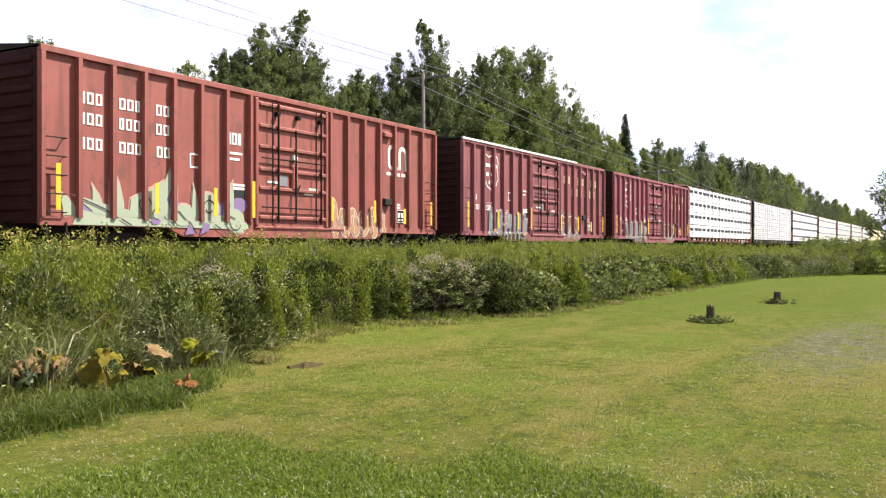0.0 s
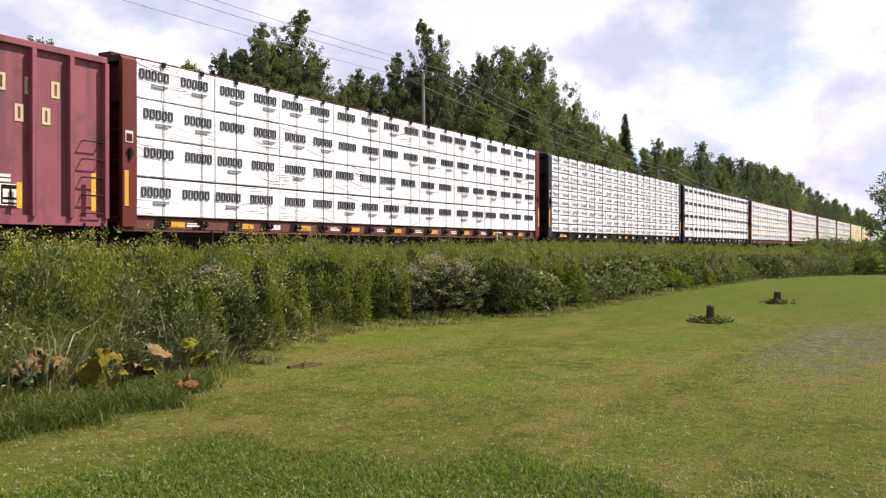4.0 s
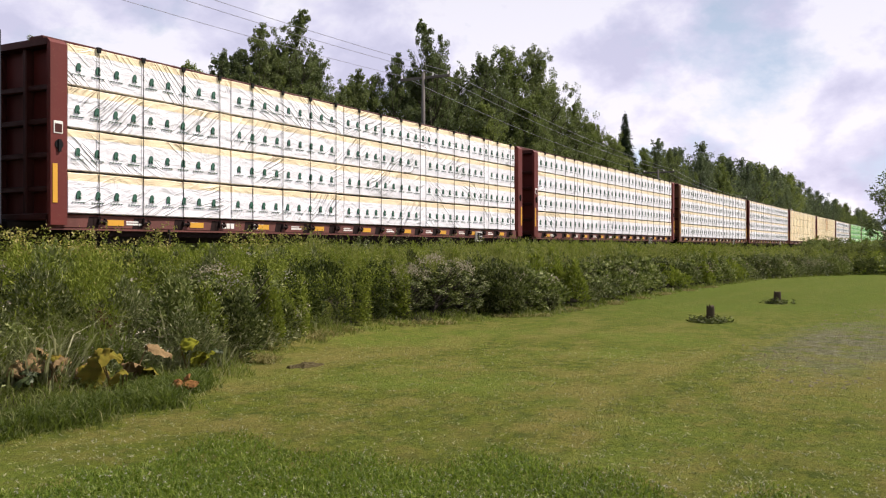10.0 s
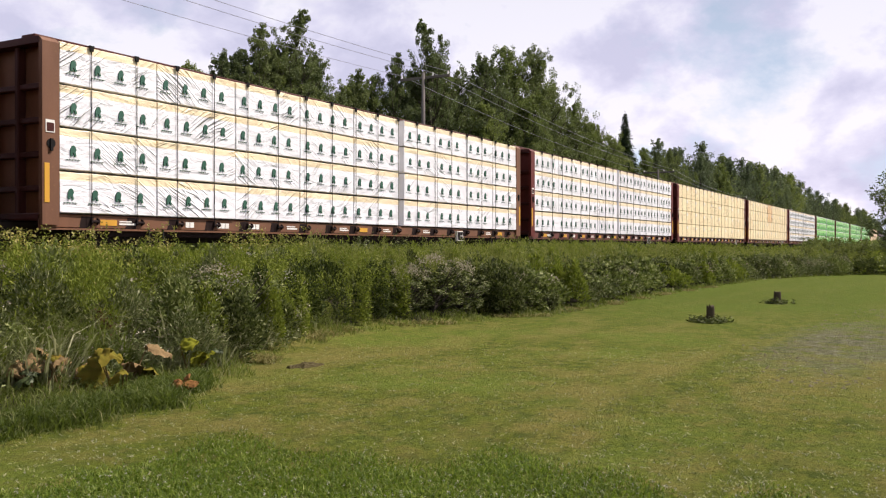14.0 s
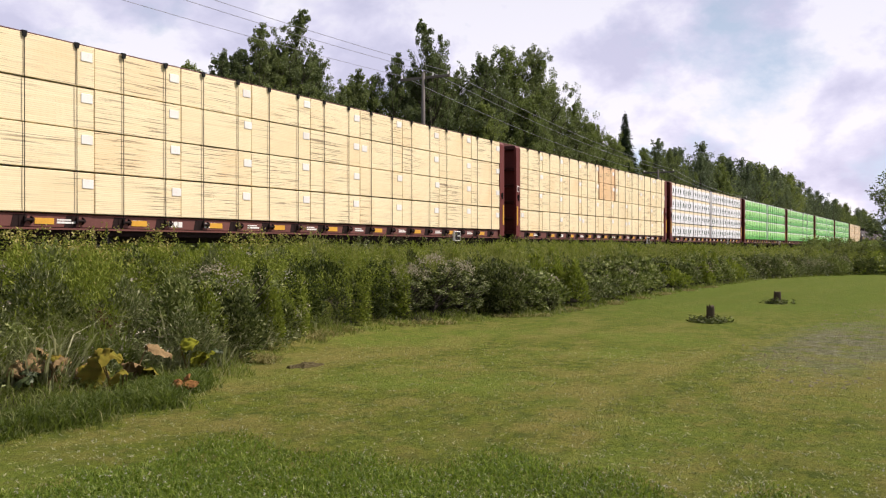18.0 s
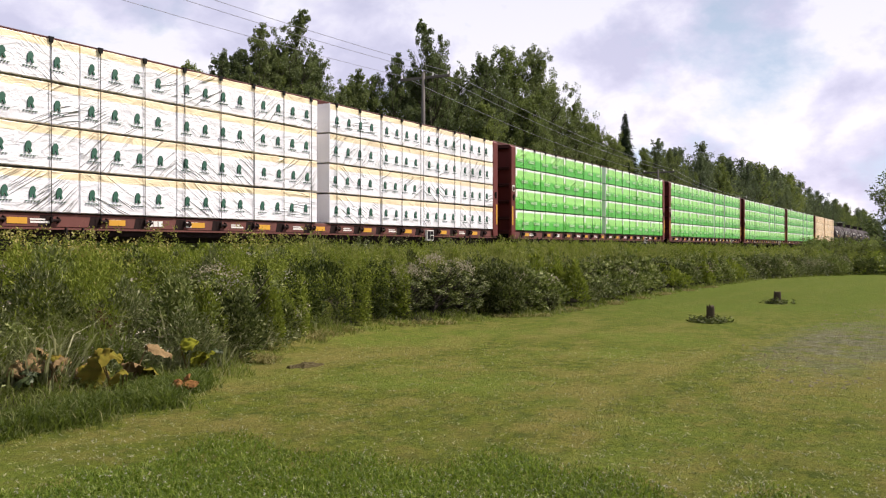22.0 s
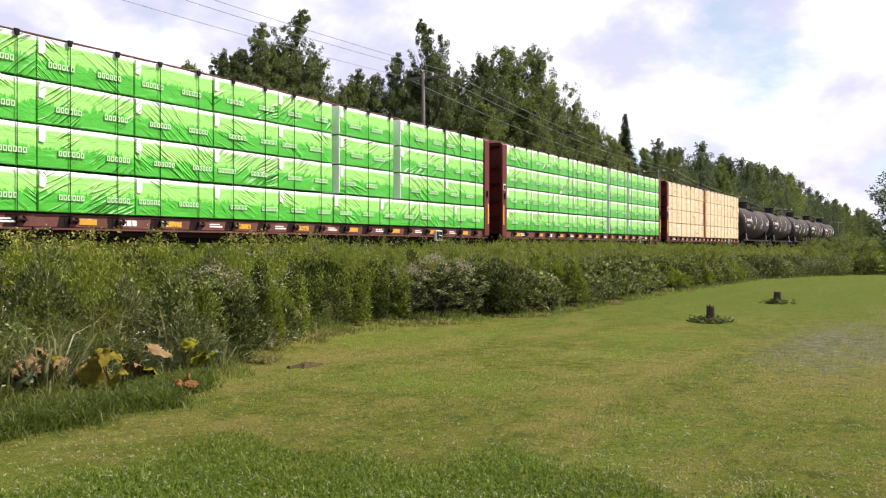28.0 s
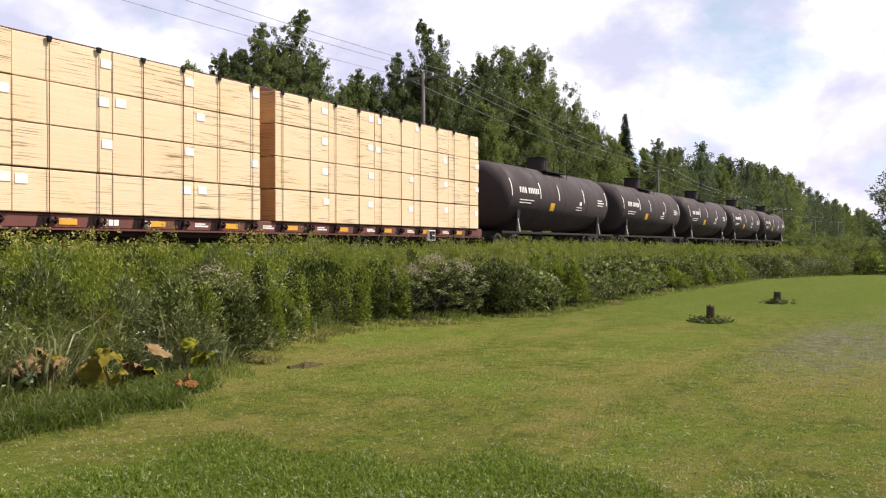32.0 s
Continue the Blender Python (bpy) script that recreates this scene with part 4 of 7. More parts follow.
    if style == "first":
        for z, line in ((3.42, (0.12, 0.12, 0.12, -0.3, 0.12, 0.12, 0.08, -0.32, 0.12, 0.12)), (2.98, (0.12, 0.12, 0.12, -0.3, 0.08, 0.12, 0.12, -0.32, 0.12, 0.12)), (2.46, (0.12, 0.12, 0.12, -0.3, 0.12, 0.12, 0.12, -0.3, 0.12, 0.12, 0.12))):
            words(car, 0.98, z, line, 0.25, 0.105, yb, "white painted lettering bars")
        # plain shapes of a joined double curve
        left = [(13.5, 3.68)] + curl(13.2, 3.5, 0.19, 0.5 * math.pi, math.pi, 5) + curl(13.2, 3.13, 0.19, math.pi, 1.5 * math.pi, 5) + [(13.5, 2.96)]
        arch = [(13.66, 2.94)] + curl(13.85, 3.48, 0.19, math.pi, 0, 8) + [(14.05, 2.94)]
        for line in (left, arch):
            for q, (a, c) in enumerate(zip(line, line[1:])):
                d = math.hypot(c[0] - a[0], c[1] - a[1]) + 1e-6
                on = (c[0] + 0.03 * (c[0] - a[0]) / d, c[1] + 0.03 * (c[1] - a[1]) / d)
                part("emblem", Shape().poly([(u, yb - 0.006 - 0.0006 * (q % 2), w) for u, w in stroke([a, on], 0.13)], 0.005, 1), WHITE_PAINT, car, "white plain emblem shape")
        words(car, 12.88, 2.72, [0.1] * 3 + [-0.02] + [0.09] * 2 + [-0.02] + [0.09] * 2, 0.11, 0.055, yb)
        words(car, 5.45, 3.0, (0.1, 0.14, 0.08), 0.3, 0.08, yb)
    else:
        zz = 1.85
        words(car, 0.95, zz + 0.38, (0.12, 0.12), 0.19, 0.1, yb, "faded white lettering bars")
        words(car, 0.95, zz, (0.11, 0.11, 0.11, -0.3, 0.11, 0.11, 0.11), 0.19, 0.1, yb, "faded white lettering bars")
        for z, n, xx in ((3.42, 9, 9.75), (2.86, 7, 10.75)):
            words(car, xx, z, [0.17, -0.34] * n, 0.34, 0.05, yb, "faded cream lettering bars", ink=FADED_CREAM)
        if style == "second":
            for k in (-1, 1):
                part("roof_edge", Shape().box(0.0, 11.9, k * (W + 0.075) - 0.04, k * (W + 0.075) + 0.04, Z1 - 0.1, Z1 - 0.01, 0.01), GALVANISED, car, "pale galvanised roof edge")
        g = Shape()
        ring = [(-0.85, 1.0), (-0.4, 0.92), (0, 0.98), (0.4, 0.92), (0.82, 0.98), (1.0, 0.78), (0.86, 0.6), (1.0, 0.35), (0.62, 0.1), (0.1, 0.02), (0, -0.03), (-0.1, 0.02), (-0.62, 0.1), (-1.0, 0.35), (-0.88, 0.6), (-1.0, 0.8), (-0.85, 1.0)]
        for k in (1.0, 0.93):
            g.v += [(2.6 + 0.63 * k * a, yb - 0.004, 3.34 + 1.46 * k * (b - 0.49)) for a, b in ring[:-1]]
        n = len(ring) - 1
        g.f += [[i, (i + 1) % n, n + (i + 1) % n, n + i] for i in range(n)]
        words(car, 2.12, 3.55, [0.07] * 3 + [-0.1] + [0.07] * 4, 0.14, 0.05, yb)
        words(car, 2.14, 3.2, [0.07] * 2 + [-0.12] + [0.07] * 4, 0.14, 0.05, yb)
        words(car, 2.36, 2.88, [0.07, -0.1, 0.07], 0.14, 0.05, yb)
        part("emblem", g, WHITE_PAINT, car, "faded white shield outline")
    part("stencil", Shape().poly([(a, yb - 0.006, b) for a, b in ((4.15, 2.3), (4.15, 2.65), (4.5, 2.65), (4.5, 2.61), (4.19, 2.61), (4.19, 2.34), (4.46, 2.34), (4.46, 2.5), (4.5, 2.5), (4.5, 2.3))], 0.006, 1), WHITE_PAINT, car)
    for xx, z, w in ((5.5, 2.75, 0.5), (5.5, 2.6, 0.4), (5.5, 1.95, 0.6), (5.5, 1.86, 0.6), (13.4, 1.75, 0.3), (13.4, 1.66, 0.3), (8.7, 2.0, 0.4), (6.9, 2.1, 0.5)):
        yy = yb - 0.066 if 6.5 < xx < 9.5 else yb
        part("stencil", Shape().box(xx, xx + w, yy - 0.006, yy, z, z + 0.06), WHITE_PAINT, car, "small white stencil bar")
    part("brake_box", Shape().box(12.55, 13.0, -W - 0.16, -W, 1.72, 1.95, 0.03), STEEL_DARK, car)
    part("vent_plate", Shape().box(12.55, 13.05, -W - 0.13, -W, 3.92, 4.08, 0.03), paint, car)
    part("grey_patch", Shape().box(5.5, 6.1, yb - 0.004, yb, 1.55, 1.85), GREY_PAINT, car, "grey painted-over patch")
    board = part("placard", Shape().box(13.45, 13.92, yb - 0.02, yb, 1.2, 1.62, 0.003), BLACK_PAINT, car, "black placard with white frames")
    for a, c, e, g in ((13.46, 13.91, 1.2, 1.22), (13.46, 13.91, 1.6, 1.62), (13.46, 13.48, 1.22, 1.6), (13.89, 13.91, 1.22, 1.6), (13.52, 13.66, 1.36, 1.52), (13.71, 13.85, 1.36, 1.52), (13.52, 13.85, 1.26, 1.31)):
        part("white_line", Shape().box(a, c, yb - 0.026, yb - 0.019, e, g), WHITE_PAINT, board)
    part("center_sill", Shape().box(-0.1, L + 0.1, -0.3, 0.3, 0.55, 0.92, 0.03), STEEL_DARK, car)
    part("brake_gear", Shape().box(6.0, 7.4, -0.9, -0.4, 0.5, 0.85, 0.05).tube((8.0, -0.6, 0.65), (9.2, -0.6, 0.65), 0.2, n=12), STEEL_DARK, car)
    if style == "first":
        spray_leaves(car)
        spray_bubbles(car, 9.95, 6, 1.05, SPRAY_CREAM, SPRAY_OCHRE, 5)
    else:
        spray_angles(car, 2.3, 5.8, 1.15, 3 if style == "late" else 8)
        faded = [([(9.75, 1.0), (9.75, 2.05), (10.2, 2.15), (10.9, 2.0), (11.4, 2.1), (12.2, 1.95), (12.5, 1.4), (12.3, 0.75), (10.5, 0.7)], 0)]
        rims = [(curl(10.3 + 0.62 * i, 1.25 + 0.1 * (i % 2), 0.33, 0.4 + i, 5.2 + i, 9), 0.045) for i in range(4)] + [([(9.85, 1.95), (10.6, 1.75), (11.5, 1.9), (12.3, 1.7)], 0.05)]
        spray(car, [(SPRAY_RUST, "faded rust-brown sprayed patch", faded), (SPRAY_GREY, "grey sprayed loops", [(blob(10.35 + 0.62 * i, 1.1, 0.22, 0.3, i), 0) for i in range(4)]), (SPRAY_CREAM, "pale sprayed lines", rims)])
    add_truck(car, 2.1)
    add_truck(car, L - 2.1)
    coupler_pair(car, -0.35, L + 0.35)
    MOVERS.append(car)
    return car


boxcar(-6.0, BOX_B, BOX_B, "maroon ribbed boxcar ahead, with faded white lettering", "late")
boxcar(11.88, BOX_A, END_SHADED, "red-brown ribbed boxcar with white lettering and pale graffiti", "first")
boxcar(29.86, BOX_B, END_SHADED, "maroon ribbed boxcar with faded white lettering and graffiti", "second")
boxcar(47.35, BOX_C, END_SHADED, "dark wine-red boxcar with graffiti along its lower side", "late")

# ---- centre-beam lumber cars ----
LOAD_L = 22.5
DECK_Z = 1.1
LOAD_H = 3.55


def winch_meshes():
    """A flat dark plate painted as a shaded sill pocket, the ratchet drum beside it."""
    w = Shape().poly([(-0.26, -0.006, 0.8), (0.03, -0.006, 0.8), (0.12, -0.006, 1.04), (-0.2, -0.006, 1.04)], 0.008, 1)
    for s in (0.04, 0.2):
        w.poly([(s - 0.012, 0.0, 1.02), (s - 0.012, -0.07, 0.99), (s - 0.012, -0.07, 0.9), (s - 0.012, 0.0, 0.86)], 0.024, 0)
    w.tube((0.02, -0.04, 0.94), (0.24, -0.04, 0.94), 0.032, n=8)
    return w.mesh("winch", DARK_BROWN_STEEL)


WINCH = winch_meshes()
CABLE = Shape().tube((0, -1.405, 0.9), (0, -1.405, DECK_Z + LOAD_H + 0.015), 0.009, n=5).tube((0, -1.405, DECK_Z + LOAD_H + 0.015), (0, -0.15, DECK_Z + LOAD_H + 0.05), 0.009, n=5).mesh("cable", RUBBER)
CORNER = Shape().poly([(-0.04, -1.42, DECK_Z + LOAD_H - 0.1), (0.04, -1.42, DECK_Z + LOAD_H - 0.1), (0.06, -1.42, DECK_Z + LOAD_H + 0.02), (-0.06, -1.42, DECK_Z + LOAD_H + 0.02)], 0.03, 1).mesh("corner_guard", RUBBER)


def bulkhead(car, x, outward, paint, edge_paint):
    """End wall of a lumber car; outward is -1 for the leading end."""
    H = DECK_Z + LOAD_H + 0.02
    f = lambda a: x + outward * a
    span = lambda a, b: (min(f(a), f(b)), max(f(a), f(b)))
    b = part("bulkhead", Shape().box(*span(0.02, 0.1), -1.3, 1.3, 0.95, H - 0.12, 0.01), edge_paint, car, "painted steel end bulkhead")
    for s in (-1, 1):
        p = Shape()
        x0, x1 = span(0.0, 0.4)
        p.poly([(x0, s * 1.3, 0.85), (x0, s * 1.41, 0.85), (x0, s * 1.41, H - 0.1), (x0, s * 1.3, H)], x1 - x0, 0)
        part("side_post", p, edge_paint, b)
    x0, x1 = span(0.0, 0.4)
    part("top_cap", Shape().poly([(x0, -1.32, H - 0.14), (x0, -1.32, H - 0.01), (x0, -1.2, H), (x0, 1.2, H), (x0, 1.32, H - 0.01), (x0, 1.32, H - 0.14)], x1 - x0, 0), paint, b)
    for z in (1.6, 2.3, 3.0, 3.7):
        part("stiffener", Shape().box(*span(0.1, 0.26), -1.3, 1.3, z - 0.06, z + 0.06, 0.02), paint, b)
    for y in (-0.45, 0.45):
        part("stiffener", Shape().box(*span(0.1, 0.3), y - 0.06, y + 0.06, 0.95, H - 0.14, 0.02), paint, b)
    y = -1.41
    part("reflector", Shape().box(*span(0.24, 0.36), y - 0.012, y, 1.3, 2.1, 0.004), YELLOW_DULL, b, "yellow reflective strip")
    sign = outward < 0 and part("marking_plate", Shape().box(*span(0.11, 0.33), y - 0.01, y, 2.72, 2.98, 0.004), WHITE_PAINT, b, "small white-framed marking plate")
    if sign:
        part("plate_field", Shape().box(*span(0.135, 0.305), y - 0.014, y - 0.009, 2.745, 2.92), paint, sign)
    part("hand_hole", Shape().tube((f(0.2), y - 0.015, 2.5), (f(0.2), y, 2.5), 0.1, n=12).box(f(0.2) - 0.03, f(0.2) + 0.03, y - 0.04, y, 2.35, 2.6), RUBBER, b)


def lumber_car(x, paint, sill_paint, edge_paint, label, cables=18, rear=True, sign=18.6):
    car = thing("lumber_car", label, "flatcar", "freight cars of the train", at=(x, TRACK_Y, RAIL_Z))
    part("deck", Shape().box(-0.4, LOAD_L + 0.4, -1.32, 1.32, 0.95, DECK_Z - 0.012, 0.02), paint, car)
    for s in (-1, 1):
        sill = Shape().box(-0.4, LOAD_L + 0.4, s * 1.3 - 0.035, s * 1.3 + 0.035, 0.8, DECK_Z - 0.03, 0.01)
        sill.box(-0.4, LOAD_L + 0.4, s * 1.3 - 0.06, s * 1.3 + 0.06, 0.75, 0.79)
        part("lower_flange", Shape().box(0.6, LOAD_L - 0.6, s * 1.2 - 0.05, s * 1.2 + 0.05, 0.62, 0.752, 0.01), DARK_BROWN_STEEL, car)
        part("side_sill", sill, sill_paint, car)
    part("center_sill", Shape().box(-0.6, LOAD_L + 0.6, -0.35, 0.35, 0.5, 0.95, 0.03), STEEL_DARK, car)
    part("top_beam", Shape().box(0.3, LOAD_L - 0.02, -0.22, 0.22, DECK_Z + LOAD_H + 0.12, DECK_Z + LOAD_H + 0.33, 0.02), paint, car)
    for i in range(10):
        xx = 1.1 + i * (LOAD_L - 2.2) / 9
        part("beam_post", Shape().box(xx - 0.08, xx + 0.08, -0.1, 0.1, DECK_Z - 0.01, DECK_Z + LOAD_H + 0.12), paint, car)
    bulkhead(car, 0.0, -1, paint, edge_paint)
    if rear:
        bulkhead(car, LOAD_L, 1, paint, edge_paint)
    for i in range(cables):
        xx = 0.8 + i * 1.23
        part("winch", WINCH, None, car, at=(xx, -1.334, 0))
        c = part("cable", CABLE, None, car, at=(xx, -0.012, 0))
        part("corner_guard", CORNER, None, c, "black corner guard")
    words(car, 3.6, 0.86, (0.1, 0.1, -0.72, 0.1, 0.1, 0.1, -0.66, 0.1, 0.1, 0.1), 0.13, 0.05, -1.337, "white stencilled bar on the sill")
    for xx in (1.6, 7.4, 9.9, 12.3, 14.85, 17.3, 19.75):
        part("lettering", Shape().box(xx, xx + 0.45, -1.341, -1.334, 0.88, 0.92), WHITE_PAINT, car)
        part("lettering", Shape().box(xx, xx + 0.35, -1.341, -1.334, 0.94, 0.97), WHITE_PAINT, car)
    for i in range(0, 9, 1 if sill_paint is SILL_PAINT else 4):
        xx = 1.08 + i * 2.46
        part("reflector", Shape().box(xx, xx + 0.45, -1.345, -1.334, 0.86, 0.985), YELLOW_DULL, car)
    p = part("placard", Shape().box(sign, sign + 0.45, -1.43, -1.335, 0.62, 0.98, 0.005), WHITE_PAINT, car, "white placard with black panels")
    for a, c, e, g in ((sign + 0.03, sign + 0.21, 0.65, 0.95), (sign + 0.23, sign + 0.42, 0.65, 0.79), (sign + 0.23, sign + 0.42, 0.82, 0.95)):
        part("black_panel", Shape().box(a, c, -1.436, -1.43, e, g), BLACK_PAINT, p)
    for xx in (2.4, 20.1):
        part("step", Shape().box(xx, xx + 0.45, -1.4, -1.34, 0.4, 0.44).box(xx, xx + 0.03, -1.4, -1.34, 0.4, 0.8).box(xx + 0.42, xx + 0.45, -1.4, -1.34, 0.4, 0.8), STEEL_DARK, car)
    add_truck(car, 2.1)
    add_truck(car, LOAD_L - 2.1)
    coupler_pair(car, -0.65, LOAD_L + 0.65)
    MOVERS.append(car)
    return car


# ---- lumber packages ----
BARE = LUMBER, LUMBER_ROSY, LUMBER_RED


def bundle_mesh(name, L, H, material, seed, slack):
    """A bundle with softly bulging faces and eased edges; origin at its lower near left corner."""
    rng = random.Random(seed)
    D, g, e = 1.13, 0.012 if material not in BARE else 0.009, 0.016 if material not in BARE else 0.012
    n = max(4, int(L / 0.25))
    xs = [g, g + e] + [g + e + (L - 2 * g - 2 * e) * i / n for i in range(1, n)] + [L - g - e, L - g]
    ys = [0.0, e, D * 0.5, D - e, D]
    zs = [g, g + e] + [g + e + (H - 2 * g - 2 * e) * i / 4 for i in range(1, 4)] + [H - g - e, H - g]
    ph = rng.random() * 50
    idx, s = {}, Shape()

    def point(i, j, k):
        if (i, j, k) not in idx:
            x, y, z = xs[i], ys[j], zs[k]
            sag = slack * (0.5 + 0.5 * noise.noise((x * 1.7 + ph, y * 2, 1.0)))
            z -= sag * (z / H) ** 3
            out = sum((i in (0, len(xs) - 1), j in (0, len(ys) - 1), k in (0, len(zs) - 1)))
            cx, cy, cz = L / 2, D / 2, H / 2
            if out > 1:
                pull = 0.3 * e
                x += pull if x < cx else -pull
                y += pull if y < cy else -pull
                z += pull if z < cz else -pull
            elif j == 0:
                y -= slack * 0.5 * (0.8 * noise.noise((x * 2.3 + ph, z * 3.1, 5.0)) + 0.3)
            idx[i, j, k] = len(s.v)
            s.v.append((x, y, z))
        return idx[i, j, k]
    X, Y, Z = len(xs) - 1, len(ys) - 1, len(zs) - 1
    for j in (0, Y):
        for i in range(X):
            for k in range(Z):
                s.f.append([point(i, j, k), point(i + 1, j, k), point(i + 1, j, k + 1), point(i, j, k + 1)])
    for i in (0, X):
        for j in range(Y):
            for k in range(Z):
                s.f.append([point(i, j, k), point(i, j + 1, k), point(i, j + 1, k + 1), point(i, j, k + 1)])
    for k in (0, Z):
        for i in range(X):
            for j in range(Y):
                s.f.append([point(i, j, k), point(i + 1, j, k), point(i + 1, j + 1, k), point(i, j + 1, k)])
    me = s.mesh(name, material, material not in BARE)
    if material not in BARE:
        me.set_sharp_from_angle(angle=radians(18))
    return me


def word(n, w, gap, h, material, slash=False, stroke_w=0.0):
    """A word as a row of plain framed bars, as a single printed patch."""
    s = Shape()
    e = stroke_w or 0.3 * w
    for i in range(n):
        x, top = i * (w + gap), h * (1.0 if i == 0 or not slash else 0.75)
        if slash:
            s.box(x, x + w, -0.006, 0.028, 0, top)
            continue
        s.box(x, x + e, -0.006, 0.028, 0, top).box(x + w - e, x + w, -0.006, 0.028, 0, top)
        s.box(x + e, x + w - e, -0.006, 0.028, 0, e).box(x + e, x + w - e, -0.006, 0.028, top - e, top)
    if slash:
        end = n * (w + gap)
        s.poly([(end + 0.02, -0.006, 0.02), (end + 0.1, -0.006, 0.11), (end + 0.15, -0.006, 0.11), (end + 0.09, -0.006, 0.02)], 0.034, 1)
    return s.mesh("print", material)


def crown_mark(k):
    pts = [(-0.1, 0), (-0.11, 0.12), (-0.1, 0.24), (-0.04, 0.34), (0.03, 0.36), (0.09, 0.31), (0.12, 0.22), (0.08, 0.14), (0.13, 0.01), (0.06, -0.01), (0.01, 0.11), (-0.02, 0.1), (-0.03, 0.0)]
    s = Shape().poly([(a * k, -0.006, b * k) for a, b in pts], 0.034, 1)
    for i in range(5):
        s.box(-0.16 + i * 0.07, -0.12 + i * 0.07, -0.006, 0.02, -0.075, -0.06)
    return s.mesh("print", GREEN_INK)


def fine_lines(w, n, material):
    s = Shape()
    for i in range(n):
        s.box(0, w * (1 - 0.2 * i), -0.005, 0.03, -0.05 * i, -0.05 * i + 0.018)
    return s.mesh("fine_print", material)


PRINTS = {
    "dark_print": (word(5, 0.128, 0.056, 0.21, DARK_INK, False, 0.027), 0.9, 1.27, 0.52),
    "grey_print": (word(8, 0.06, 0.02, 0.1, GREY_INK, True), 0.9, 1.25, 0.36),
    "tree_print": (crown_mark(0.64), 0.0, 0.62, 0.33),
    "small_tree_print": (crown_mark(0.5), 0.0, 0.5, 0.35),
    "white_print": (word(6, 0.084, 0.024, 0.115, PALE_INK, False, 0.025), 0.66, 1.22, 0.3),
}
TAG = Shape().box(0, 0.29, 0, 0.03, 0, 0.19, 0.004).mesh("tag", WHITE_PAINT)
FINE = fine_lines(0.5, 2, GREY_INK)


STYLES = {
    "dark_print": (WRAP_WHITE, "white-wrapped lumber package with dark print", 0.016, "wrapped_lumber_package"),
    "grey_print": (WRAP_CREASED, "creased white-wrapped thin lumber package with grey print", 0.03, "thin_lumber_package"),
    "tree_print": (WRAP_BANDED, "white-wrapped lumber package with yellow top and green print", 0.035, "printed_lumber_package"),
    "small_tree_print": (WRAP_BANDED, "white-wrapped lumber package with small green print", 0.035, "printed_lumber_package"),
    "white_print": (WRAP_GREEN, "bright green wrapped lumber package with pale print", 0.035, "green_lumber_package"),
    "red_tag": (LUMBER_RED, "reddish bare lumber package between paler ones", 0.012, "bare_lumber_package"),
    "rosy_tag": (LUMBER_ROSY, "rosy bare sawn lumber package with a white tag", 0.012, "bare_lumber_package"),
    "tag": (LUMBER, "bare sawn lumber package with a white tag", 0.012, "bare_lumber_package"),
}
BUNDLES = {}


def bundle_data(style, L, H, variant):
    key = style, L, round(H, 4), variant
    if key not in BUNDLES:
        body = bundle_mesh("lumber_package", L, H, STYLES[style][0], 17 * variant + 3, STYLES[style][2])
        rim = None
        if style == "white_print":
            rim = Shape().poly([(0.03, -0.026, H * 0.6), (0.15, -0.026, H * 0.57), (0.2, -0.026, H * 0.72), (0.17, -0.026, H - 0.06), (0.03, -0.026, H - 0.05)], 0.04, 1).mesh("folded_corner", WRAP_GREEN_RIM)
        BUNDLES[key] = body, rim
    return BUNDLES[key]


